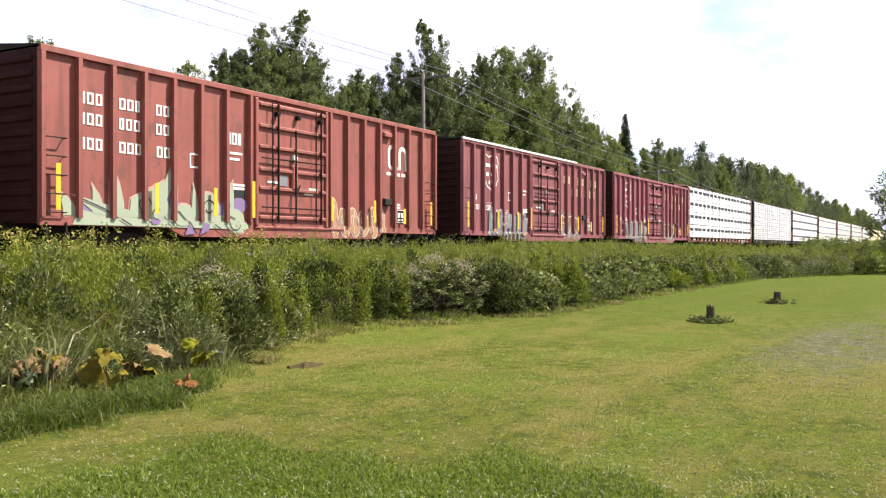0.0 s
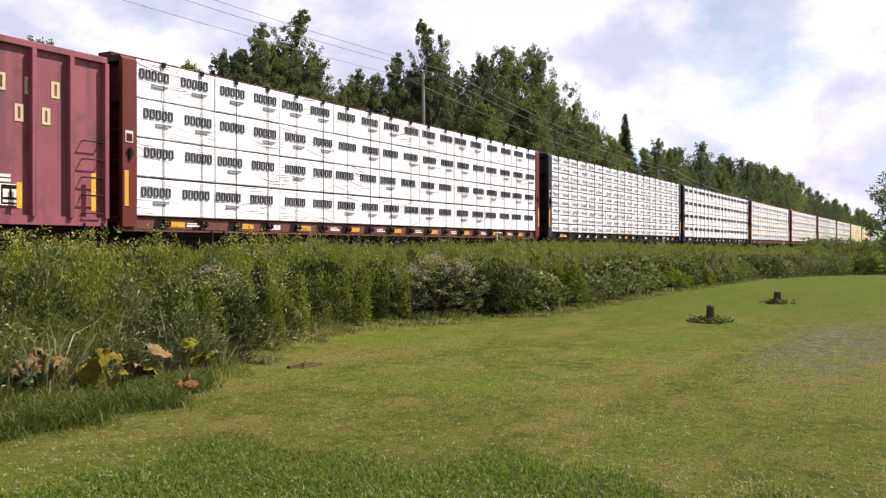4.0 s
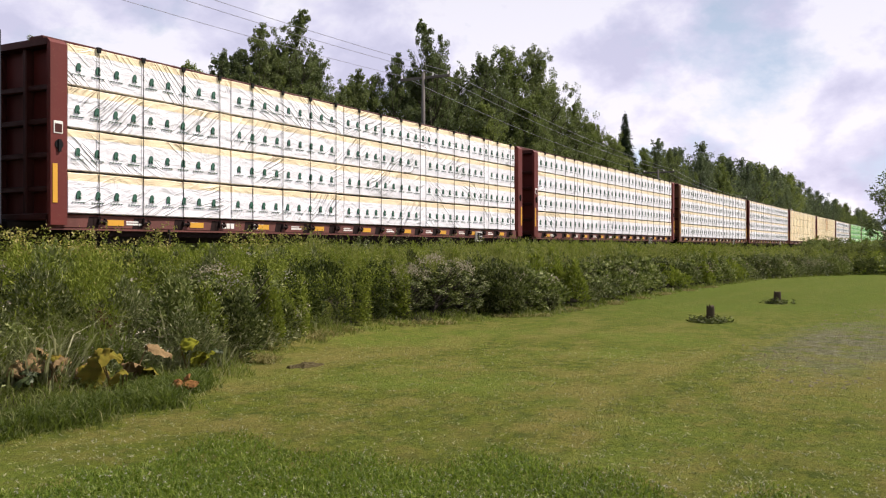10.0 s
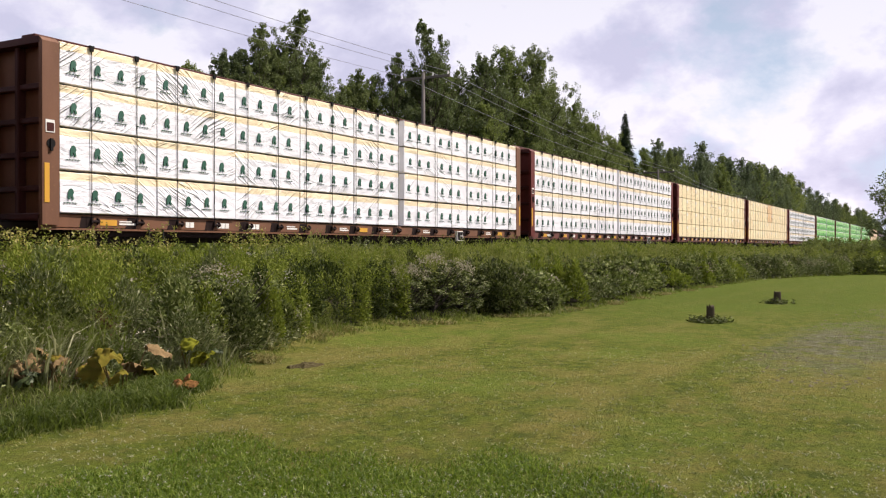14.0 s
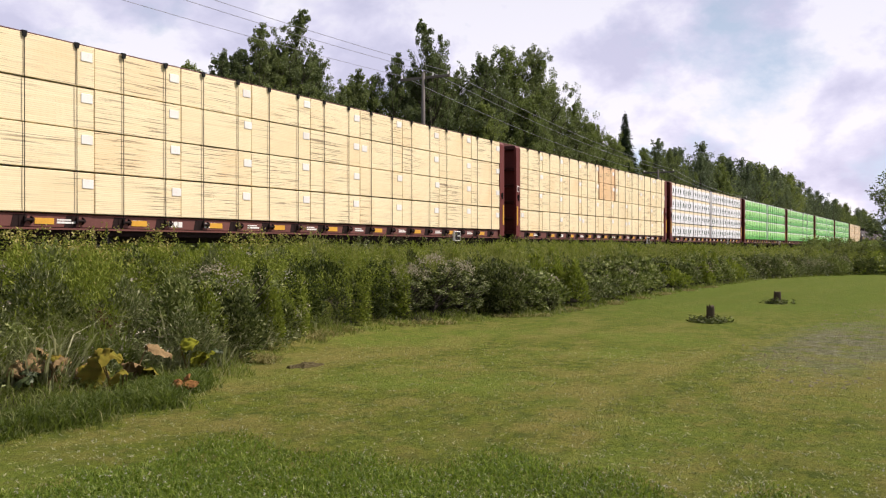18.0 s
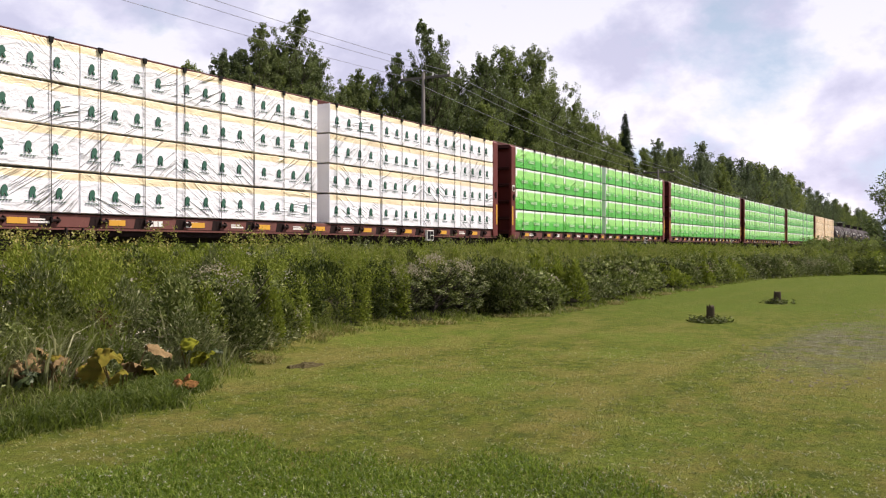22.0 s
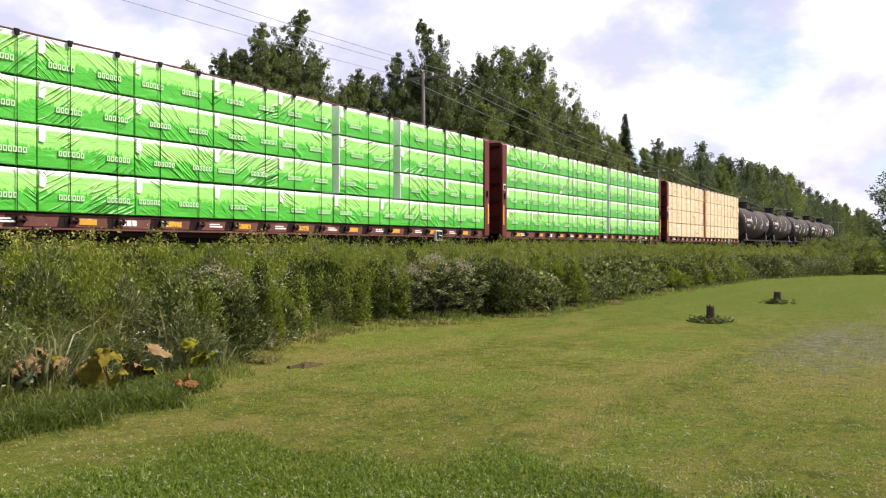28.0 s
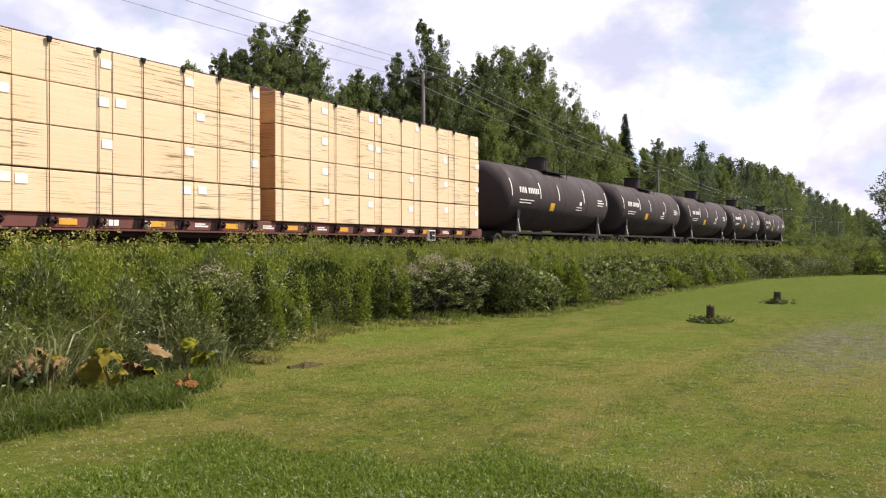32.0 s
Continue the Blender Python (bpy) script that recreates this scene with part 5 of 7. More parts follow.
def load_up(car, main_style, lengths, tiers=4, start=0.0, gaps=(), group="lumber packages", odd=(), low=()):
    """Stacks bundles on the near side of a car, and the far side as one stack."""
    H = LOAD_H / tiers
    rng = random.Random(hash_name(car.name) + tiers)
    for t in range(tiers):
        x = start
        for i, L in enumerate(low if low and t == 0 else lengths):
            after_gap = [g[1] for g in gaps if g[0] == i and t >= (g[2] if len(g) > 2 else 0)]
            x += sum(after_gap)
            style = "red_tag" if (i, t) in odd else main_style
            body, rim = bundle_data(style, L, H, rng.randrange(4))
            jog = rng.uniform(-0.012, 0.012)
            b = thing(STYLES[style][3], STYLES[style][1], "lumber package", group, shape=body,
                      at=(car.location.x + x, TRACK_Y - 1.385 + jog, RAIL_Z + DECK_Z + t * H - (0.012 if t == 0 else 0.0) + 0.001))
            y = -0.024
            if "tag" in style:
                part("tag", TAG, None, b, at=((L - 0.34 if rng.random() < 0.85 else 0.1) + rng.uniform(-0.05, 0.05), -0.014, H * rng.uniform(0.55, 0.68)))
            else:
                mark, mw, step, mz = PRINTS[style]
                px = rng.uniform(0.03, max(0.05, (L - 0.05 - mw) % step)) if mw else step * rng.uniform(0.4, 0.6)
                while px + (mw or 0.15) < L - 0.04:
                    part("print", mark, None, b, at=(px, y, H * mz))
                    if style == "dark_print" and rng.random() < 0.5:
                        part("fine_print", FINE, None, b, at=(px + 0.35, y, H * mz - 0.12))
                    px += step
            if rim:
                part("folded_corner", rim, None, b, "white folded corner of the wrap")
            if after_gap:
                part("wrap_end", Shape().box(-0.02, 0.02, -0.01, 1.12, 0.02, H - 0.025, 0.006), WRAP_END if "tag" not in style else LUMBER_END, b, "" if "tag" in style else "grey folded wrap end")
            MOVERS.append(b)
            x += L
    far = Shape()
    for t in range(tiers):
        x = start
        for L in lengths:
            far.box(x + 0.01, x + L - 0.01, 0.25, 1.38, DECK_Z - 0.011 + t * H, DECK_Z + t * H + H - 0.02, 0.02)
            x += L
    f = thing("lumber_stack", "stack of lumber packages on the far side of the car", "lumber stack", shape=far, material=STYLES[main_style][0], at=(car.location.x, TRACK_Y, RAIL_Z))
    MOVERS.append(f)


def hash_name(s):
    return sum(ord(c) * (i + 1) for i, c in enumerate(s))


NINE = [2.5] * 9
EIGHT = [2.74] * 8
FOUR_HALF = [4.92, 4.92, 4.92, 4.92, 2.5]
DARK_LABEL = "black centre-beam lumber flatcar with dark grey bulkheads"
RED_LABEL = "red-brown centre-beam lumber flatcar with steel bulkheads"
BROWN = BROWN_PAINT, SILL_PAINT, RED_PAINT, RED_LABEL
BLACK = BLACK_PAINT, BLACK_PAINT, GREY_PAINT, DARK_LABEL
ORANGE = BROWN_PAINT, ORANGE_RUST, ORANGE_RUST, "brown and orange centre-beam lumber flatcar with rusty bulkheads"
# start, paints, kind of load, lengths of its packages, tiers, gaps (before package, width, from tier), odd packages
TRAIN = [
    (64.2, BROWN, "dark_print", NINE, 4, (), ()),
    (88.58, BLACK, "grey_print", NINE, 9, (), ()),
    (112.65, BLACK, "dark_print", NINE, 4, (), ()),
    (137.05, BROWN, "small_tree_print", FOUR_HALF, 4, (), ()),
    (161.66, BROWN, "tree_print", FOUR_HALF, 4, (), ()),
    (186.3, ORANGE, "tree_print", [2.64] * 5 + [2.25] * 4, 4, ((5, 0.3),), ()),
    (210.74, BROWN, "tree_print", [2.85] * 4 + [2.7] * 4, 4, ((4, 0.3),), ()),
    (235.2, BROWN, "tag", NINE, 4, (), ()),
    (259.69, BROWN, "tag", [2.48] * 9, 4, ((4, 0.14, 2), (5, 0.12, 2)), ((4, 2), (4, 3))),
    (283.94, BROWN, "tree_print", EIGHT, 4, ((4, 0.58),), ()),
    (308.57, BROWN, "white_print", EIGHT, 4, ((4, 0.58),), ()),
    (333.04, BROWN, "white_print", [2.49] * 5 + [3.3, 3.0, 3.0], 4, ((5, 0.36), (6, 0.36)), ()),
    (357.82, BROWN, "white_print", [2.49] * 5 + [3.05, 3.08, 3.08], 4, ((5, 0.36, 1), (6, 0.4, 1)), ()),
    (382.35, BROWN, "white_print", [2.53] * 5 + [3.02, 3.04, 3.04], 4, ((5, 0.36), (6, 0.38)), ()),
    (407.1, BROWN, "rosy_tag", [2.435] * 9, 4, ((4, 0.6),), ()),
]
for x, paints, style, lengths, tiers, gap, odd in TRAIN:
    car = lumber_car(x, *paints, rear=x < 400, sign=17.2 if style == "tree_print" else 18.6)
    load_up(car, style, lengths, tiers, 0.0, gap, "packages on a lumber flatcar", odd, NINE if x == 357.82 else ())


# ---- tank cars ----
def tank_car(x, label):
    """x: where the round shell begins."""
    R, L, ZC = 1.44, 12.2, 2.62
    car = thing("tank_car", label, "tank car", "freight cars of the train", at=(x, TRACK_Y, RAIL_Z))
    prof = []
    for i in range(1, 7):
        a = math.pi / 2 * i / 6
        prof.append((-0.75 * math.cos(a), R * math.sin(a)))
    prof += [(0.02, R + 0.006), (L - 0.02, R + 0.006)] + [(L - p, r) for p, r in prof[::-1]]
    shell = Shape().lathe(prof, 48)
    shell.v = [(a, b, c + ZC) for a, b, c in shell.v]
    part("tank", shell, TANK_BLACK, car, "glossy black tank shell", smooth=True)
    for xx in (0.04, 3.05, 6.1, 9.15, L - 0.04):
        b = Shape().lathe([(xx - 0.02, R), (xx - 0.02, R + 0.012), (xx + 0.02, R + 0.012), (xx + 0.02, R)], 48)
        b.v = [(p, q, r + ZC) for p, q, r in b.v]
        part("weld_band", b, TANK_BLACK, car)
    house = part("manway_housing", Shape().tube((L / 2, 0, ZC + R - 0.05), (L / 2, 0, ZC + R + 0.55), 0.48, n=20), TANK_BLACK, car)
    part("lid", Shape().tube((L / 2, 0, ZC + R + 0.55), (L / 2, 0, ZC + R + 0.62), 0.52, n=20), STEEL_DARK, house)
    plat = part("platform", Shape().box(L / 2 - 1.3, L / 2 + 1.3, -1.0, 1.0, ZC + R - 0.16, ZC + R - 0.1), STEEL_DARK, car)
    for xx in (-1.3, -0.4, 0.4, 1.3):
        for y in (-1.0, 1.0):
            part("rail_post", Shape().tube((L / 2 + xx, y, ZC + R - 0.4), (L / 2 + xx, y, ZC + R + 0.4), 0.014, n=6), STEEL_DARK, plat)
    for y in (-1.0, 1.0):
        part("hand_rail", Shape().tube((L / 2 - 1.3, y, ZC + R + 0.4), (L / 2 + 1.3, y, ZC + R + 0.4), 0.014, n=6), STEEL_DARK, plat)
    for s in (-1, 1):
        part("side_rail", Shape().box(-0.9, L + 0.9, s * 1.42 - 0.04, s * 1.42 + 0.04, 0.95, 1.05, 0.01), STEEL_DARK, car)
    for xa in (-1.0, L - 2.6):
        part("under_frame", Shape().box(xa, xa + 3.6, -0.4, 0.4, 0.6, 1.05, 0.03), STEEL_DARK, car)
    for xx in (1.1, L - 1.1):
        part("saddle", Shape().poly([(xx - 0.15, -1.25, 1.0), (xx - 0.15, 1.25, 1.0), (xx - 0.15, 1.3, 2.05), (xx - 0.15, 0.7, 1.4), (xx - 0.15, -0.7, 1.4), (xx - 0.15, -1.3, 2.05)], 0.3, 0), STEEL_DARK, car)
    part("outlet", Shape().tube((L / 2, 0, 0.75), (L / 2, 0, 1.25), 0.25, n=12), STEEL_DARK, car)

    def on_shell(s, x0, x1, z0, z1):
        """A plate that follows the shell's curve."""
        a0, a1 = math.asin((z0 - ZC) / R), math.asin((z1 - ZC) / R)
        k, n = len(s.v), 5
        for i in range(n):
            a = a0 + (a1 - a0) * i / (n - 1)
            for xx in (x0, x1):
                for r in (R + 0.018, R + 0.008):
                    s.v.append((xx, -r * math.cos(a), ZC + r * math.sin(a)))
        for i in range(n - 1):
            p, q = k + 4 * i, k + 4 * i + 4
            s.f += [[p, p + 2, q + 2, q], [p + 1, q + 1, q + 3, p + 3], [p, q, q + 1, p + 1], [p + 2, p + 3, q + 3, q + 2]]
        s.f += [[k, k + 1, k + 3, k + 2], [k + 4 * n - 4, k + 4 * n - 2, k + 4 * n - 1, k + 4 * n - 3]]
    bars, xx = [], 0.9
    for w in (0.16, 0.1, 0.14, 0.18, -0.1, 0.15, 0.15, 0.15, 0.15, 0.15, 0.15):
        if w > 0:
            bars.append((xx, w * 0.7, 2.72, 2.96))
        xx += abs(w) + 0.05
    bars += [(0.9, 1.5, 2.4, 2.44), (0.9, 1.2, 2.28, 2.32), (7.6, 0.8, 2.3, 2.34), (7.6, 0.8, 2.18, 2.22), (8.0, 0.3, 2.42, 2.6), (10.6, 0.7, 2.75, 2.8), (10.6, 0.9, 2.62, 2.68), (10.6, 0.8, 2.5, 2.55)]
    for x0, w, z0, z1 in bars:
        t = Shape()
        on_shell(t, x0, x0 + w, z0, z1)
        part("lettering", t, WHITE_PAINT, car)
    for x0 in (0.06, 3.1, 5.3, 8.6, 11.95):
        m = Shape()
        on_shell(m, x0, x0 + 0.07, 2.55, 3.25)
        part("marker", m, WHITE_PAINT, car, "pale reflective strip")
    m = Shape()
    on_shell(m, 4.35, 4.85, 2.05, 2.4)
    part("placard", m, YELLOW, car, "orange hazard placard")
    for xa in (1.0, L - 1.1):
        part("bracket", Shape().tube((xa, -1.4, 1.0), (xa, -1.3, 1.6), 0.025, n=6), WHITE_PAINT, car)
    add_truck(car, 0.9)
    add_truck(car, L - 0.9)
    coupler_pair(car, -0.85, L + 0.85)
    MOVERS.append(car)


for i in range(5):
    tank_car(432.5 + i * 14.9, "glossy black tank car with white lettering, dusty along its side")

# ---- plants ----


def leaf_quads(base, way, size, width, bend, rng):
    """Rhombic leaves: base points, unit directions, lengths; returns verts, faces."""
    n = len(base)
    side = np.cross(way, rng.normal(size=(n, 3)))
    side /= np.linalg.norm(side, axis=1, keepdims=True) + 1e-9
    nor = np.cross(way, side)
    size = np.broadcast_to(size, (n,))[:, None]
    mid = base + way * size * 0.45 + nor * size * bend
    V = np.stack([base, mid + side * size * width * 0.5, base + way * size, mid - side * size * width * 0.5], 1)
    F = np.arange(4 * n).reshape(n, 4)
    return V.reshape(-1, 3), F


def blade_tris(base, height, lean, width, rng):
    """Grass blades of two stacked pieces: base points, heights."""
    n = len(base)
    a = rng.uniform(0, 2 * np.pi, n)
    d = np.stack([np.cos(a), np.sin(a), np.zeros(n)], 1)
    b = rng.uniform(0, 2 * np.pi, n)
    s = np.stack([np.cos(b), np.sin(b), np.zeros(n)], 1) * np.broadcast_to(width, (n,))[:, None] * 0.5
    h = np.broadcast_to(height, (n,))[:, None]
    up = np.array([[0, 0, 1.0]])
    ln = np.broadcast_to(lean, (n,))[:, None]
    mid = base + up * h * 0.6 + d * h * ln * 0.35
    tip = base + up * h * (1 - 0.25 * ln) + d * h * ln
    V = np.stack([base - s, base + s, mid + s * 0.8, mid - s * 0.8, tip], 1).reshape(-1, 3)
    k = np.arange(n)[:, None] * 5
    F = np.concatenate([k + np.array([[0, 1, 2]]), k + np.array([[0, 2, 3]]), k + np.array([[3, 2, 4]])], 0)
    return V, F


def join(parts):
    V, F, k = [], [], 0
    for v, f in parts:
        V.append(v)
        F.append(f + k)
        k += len(v)
    return np.concatenate(V), np.concatenate(F)


def unit(v):
    return v / (np.linalg.norm(v, axis=1, keepdims=True) + 1e-9)


def tree_meshes(seed, H, R, base, airy, leaf, leaf_mat, taper=1.0, lean=0.0, n_limbs=46, per=60, leaders=0):
    """Trunk with limbs, and a crown of leaf clumps at the limbs' ends. base: share of bare trunk; taper: narrow top."""
    rng = np.random.default_rng(seed)
    s = Shape()
    knots = []
    x = y = 0.0
    for i in range(8):
        z = H * 0.96 * i / 7
        knots.append(Vector((x + lean * z, y, z)))
        x += rng.normal() * 0.012 * H
        y += rng.normal() * 0.012 * H
    drift = knots[-1].copy()
    knots = [Vector((k.x - drift.x * k.z / drift.z, k.y - drift.y * k.z / drift.z, k.z)) for k in knots]
    r0 = 0.013 * H + 0.03
    for i in range(7):
        s.tube(knots[i], knots[i + 1], r0 * (1 - i / 7.6), r0 * (1 - (i + 1) / 7.6), n=7, caps=False)
    pts, out = [], []
    for k in range(n_limbs):
        u = base + (0.99 - base) * ((k + rng.random()) / n_limbs)
        i = min(6, int(u * 7))
        p = knots[i].lerp(knots[i + 1], u * 7 - i)
        w = (u - base) / (1 - base)
        reach = R * (0.35 + 0.65 * math.sin(math.pi * min(1, 0.15 + 0.8 * w) ** 0.8)) * (1 - taper * w ** 2.2) * rng.uniform(0.6, 1.2) + 0.3 * (1 - w) + 0.06
        a = rng.uniform(0, 2 * math.pi)
        rise = rng.uniform(0.7, 1.8) * reach
        q = p + Vector((math.cos(a) * reach, math.sin(a) * reach, rise))
        m = p.lerp(q, 0.5) + Vector((0, 0, -0.12 * reach))
        s.tube(p, m, 0.02 + 0.012 * reach, 0.012 + 0.007 * reach, n=5, caps=False)
        s.tube(m, q, 0.012 + 0.007 * reach, 0.006, n=5, caps=False)
        nc = max(2, int(reach / 0.55))
        for c in range(nc):
            t = 0.3 + 0.75 * (c + rng.random()) / nc
            cc = np.array(p.lerp(q, t)) + rng.normal(size=3) * 0.25
            g = int(per * rng.uniform(0.5, 1.3) * (1 - 0.35 * w))
            rad = airy * rng.uniform(0.6, 1.3) * (1 - 0.62 * w)
            d = unit(rng.normal(size=(g, 3)))
            pts.append(cc + d * (rng.random((g, 1)) ** 0.5) * rad * np.array([[0.82, 0.82, 1.15]]))
            out.append(d * 0.7 + np.array([[0, 0, -0.25]]))
    # upright leading shoots make an uneven top
    for k in range(leaders):
        u = rng.uniform(0.5, 0.8)
        i = min(6, int(u * 7))
        p = knots[i].lerp(knots[i + 1], u * 7 - i)
        a, off = rng.uniform(0, 2 * math.pi), R * rng.uniform(0.25, 0.6)
        q = p + Vector((math.cos(a) * off, math.sin(a) * off, min(0.97 * H - p.z, H * rng.uniform(0.14, 0.3))))
        s.tube(p, q, 0.03, 0.008, n=5, caps=False)
        for c in range(9):
            t = 0.35 + 0.65 * (c + rng.random()) / 9
            g = int(per * 0.55 * (1.25 - t))
            d = unit(rng.normal(size=(g, 3)))
            pts.append(np.array(p.lerp(q, t)) + d * (rng.random((g, 1)) ** 0.5) * airy * (1.35 - t) * np.array([[0.8, 0.8, 1.0]]))
            out.append(d * 0.6 + np.array([[0, 0, 0.3]]))
    # the leading shoot is leafy to its tip
    u = 0.78 + 0.22 * rng.random(per * 7)
    wave = 1 + 0.5 * np.sin(u * 90 + seed)
    d = unit(rng.normal(size=(len(u), 3)))
    at = np.array([knots[6].lerp(knots[7], q * 7 - 6) if q * 7 > 6 else knots[5].lerp(knots[6], q * 7 - 5) for q in u])
    pts.append(at + d * rng.random((len(u), 1)) ** 0.5 * (airy * wave * np.clip((1.04 - u) * 6, 0.12, 1.2))[:, None])
    out.append(d * 0.5 + np.array([[0, 0, 0.5]]))
    pts, out = np.concatenate(pts), np.concatenate(out)
    way = unit(out + rng.normal(size=pts.shape) * 0.7)
    V, F = leaf_quads(pts, way, leaf * rng.uniform(0.6, 1.3, len(pts)), 0.75, 0.12, rng)
    k = H / V[:, 2].max()
    V[:, 2] *= k
    s.v = [(a, b, c * k) for a, b, c in s.v]
    return s.mesh("trunk", BARK, True), array_mesh("crown", V, F, leaf_mat)


def spruce_meshes(seed, H, R):
    rng = np.random.default_rng(seed)
    s = Shape().tube((0, 0, 0), (0, 0, H), 0.16, 0.02, n=7)
    B, W, S = [], [], []
    z = 0.12 * H
    while z < H * 0.985:
        w = 1 - z / H
        for k in range(24):
            a = rng.uniform(0, 2 * math.pi)
            reach = R * w * rng.uniform(0.7, 1.15) + 0.05
            n = int(14 + 26 * reach)
            t = rng.random(n)
            p = np.stack([np.cos(a) * reach * t, np.sin(a) * reach * t, z - 0.35 * reach * t + 0.1 * reach * t * t], 1)
            B.append(p + rng.normal(size=p.shape) * 0.05)
            W.append(unit(np.array([[math.cos(a), math.sin(a), -0.35]]) + rng.normal(size=p.shape) * 0.5))
            S.append(rng.uniform(0.12, 0.3, n) * (0.5 + 0.6 * min(1, 3 * w)))
        z += 0.24
    V, F = leaf_quads(np.concatenate(B), np.concatenate(W), np.concatenate(S), 0.3, 0.05, rng)
    return s.mesh("trunk", BARK, True), array_mesh("crown", V, F, NEEDLES)


def plant_tree(meshes, x, y, size, turn, label, name="tree", group="trees beyond the railway"):
    t = thing(name, label, "tree", group, at=(x, y, float(land(x, y)) - 0.05))
    t.rotation_euler = (0, 0, turn)
    t.scale = (size, size, size)
    part("trunk", meshes[0], None, t)
    part("crown", meshes[1], None, t)
    return t


# single trees that stand out: kind, variant, x, y, height
LEAD_TREES = [
    ("round", 0, 39.6, 39.5, 12.6), ("round", 1, 43.6, 39.0, 14.0), ("round", 0, 47.4, 39.4, 15.2), ("round", 1, 50.0, 38.8, 14.4), ("round", 1, 61.6, 37.2, 15.6),
    ("aspen", 1, 41.0, 38.0, 13.6), ("aspen", 0, 44.6, 38.0, 15.8), ("aspen", 2, 48.6, 38.0, 17.6), ("aspen", 0, 52.0, 39.5, 15.6), ("aspen", 1, 46.4, 40.5, 13.6),
    ("aspen", 2, 42.8, 39.5, 13.6), ("aspen", 0, 46.8, 39.0, 14.8), ("round", 2, 50.6, 38.2, 12.4), ("round", 0, 56.2, 39.5, 14.0), ("round", 2, 44.6, 37.5, 10.5), ("aspen", 1, 52.6, 37.5, 13.4), ("aspen", 0, 55.2, 38.0, 12.8), ("aspen", 1, 57.2, 39.5, 13.6), ("aspen", 1, 42.6, 38.4, 12.6), ("aspen", 2, 45.4, 40.5, 14.6), ("round", 1, 50.2, 41.0, 13.0), ("aspen", 0, 53.8, 37.0, 14.4), ("round", 0, 58.0, 38.5, 14.9), ("aspen", 2, 61.3, 36.0, 19.4), ("aspen", 0, 59.2, 37.0, 16.6),
    ("round", 0, 65.5, 37.0, 17.4), ("aspen", 2, 64.0, 36.5, 16.4), ("aspen", 1, 66.8, 36.0, 16.8), ("round", 1, 68.6, 34.5, 18.0), ("round", 0, 73.0, 34.5, 19.6), ("round", 1, 77.0, 33.5, 20.2), ("round", 1, 79.6, 33.0, 17.2),
    ("round", 2, 70.6, 31.5, 14.0), ("round", 2, 64.0, 32.0, 13.0), ("round", 0, 82.5, 31.5, 15.6), ("round", 2, 85.0, 30.5, 13.8), ("round", 1, 87.6, 32.0, 14.2), ("round", 0, 91.5, 31.0, 13.4),
    ("spruce", 0, 96.5, 31.0, 16.4), ("round", 1, 99.5, 33.0, 13.6), ("round", 2, 103.5, 31.0, 13.2), ("aspen", 2, 108.3, 31.0, 13.3), ("aspen", 0, 114.8, 31.0, 14.2), ("round", 0, 119.0, 32.0, 14.2),
    ("round", 0, 27.5, 41.0, 11.4), ("round", 1, 30.0, 40.0, 12.2), ("round", 1, 33.2, 41.0, 11.9), ("round", 0, 37.5, 42.0, 10.2), ("round", 1, 22.0, 41.0, 9.5), ("round", 0, 16.0, 42.0, 9.5), ("round", 1, 8.0, 42.0, 9.0), ("round", 0, -2.0, 42.0, 9.0),
]


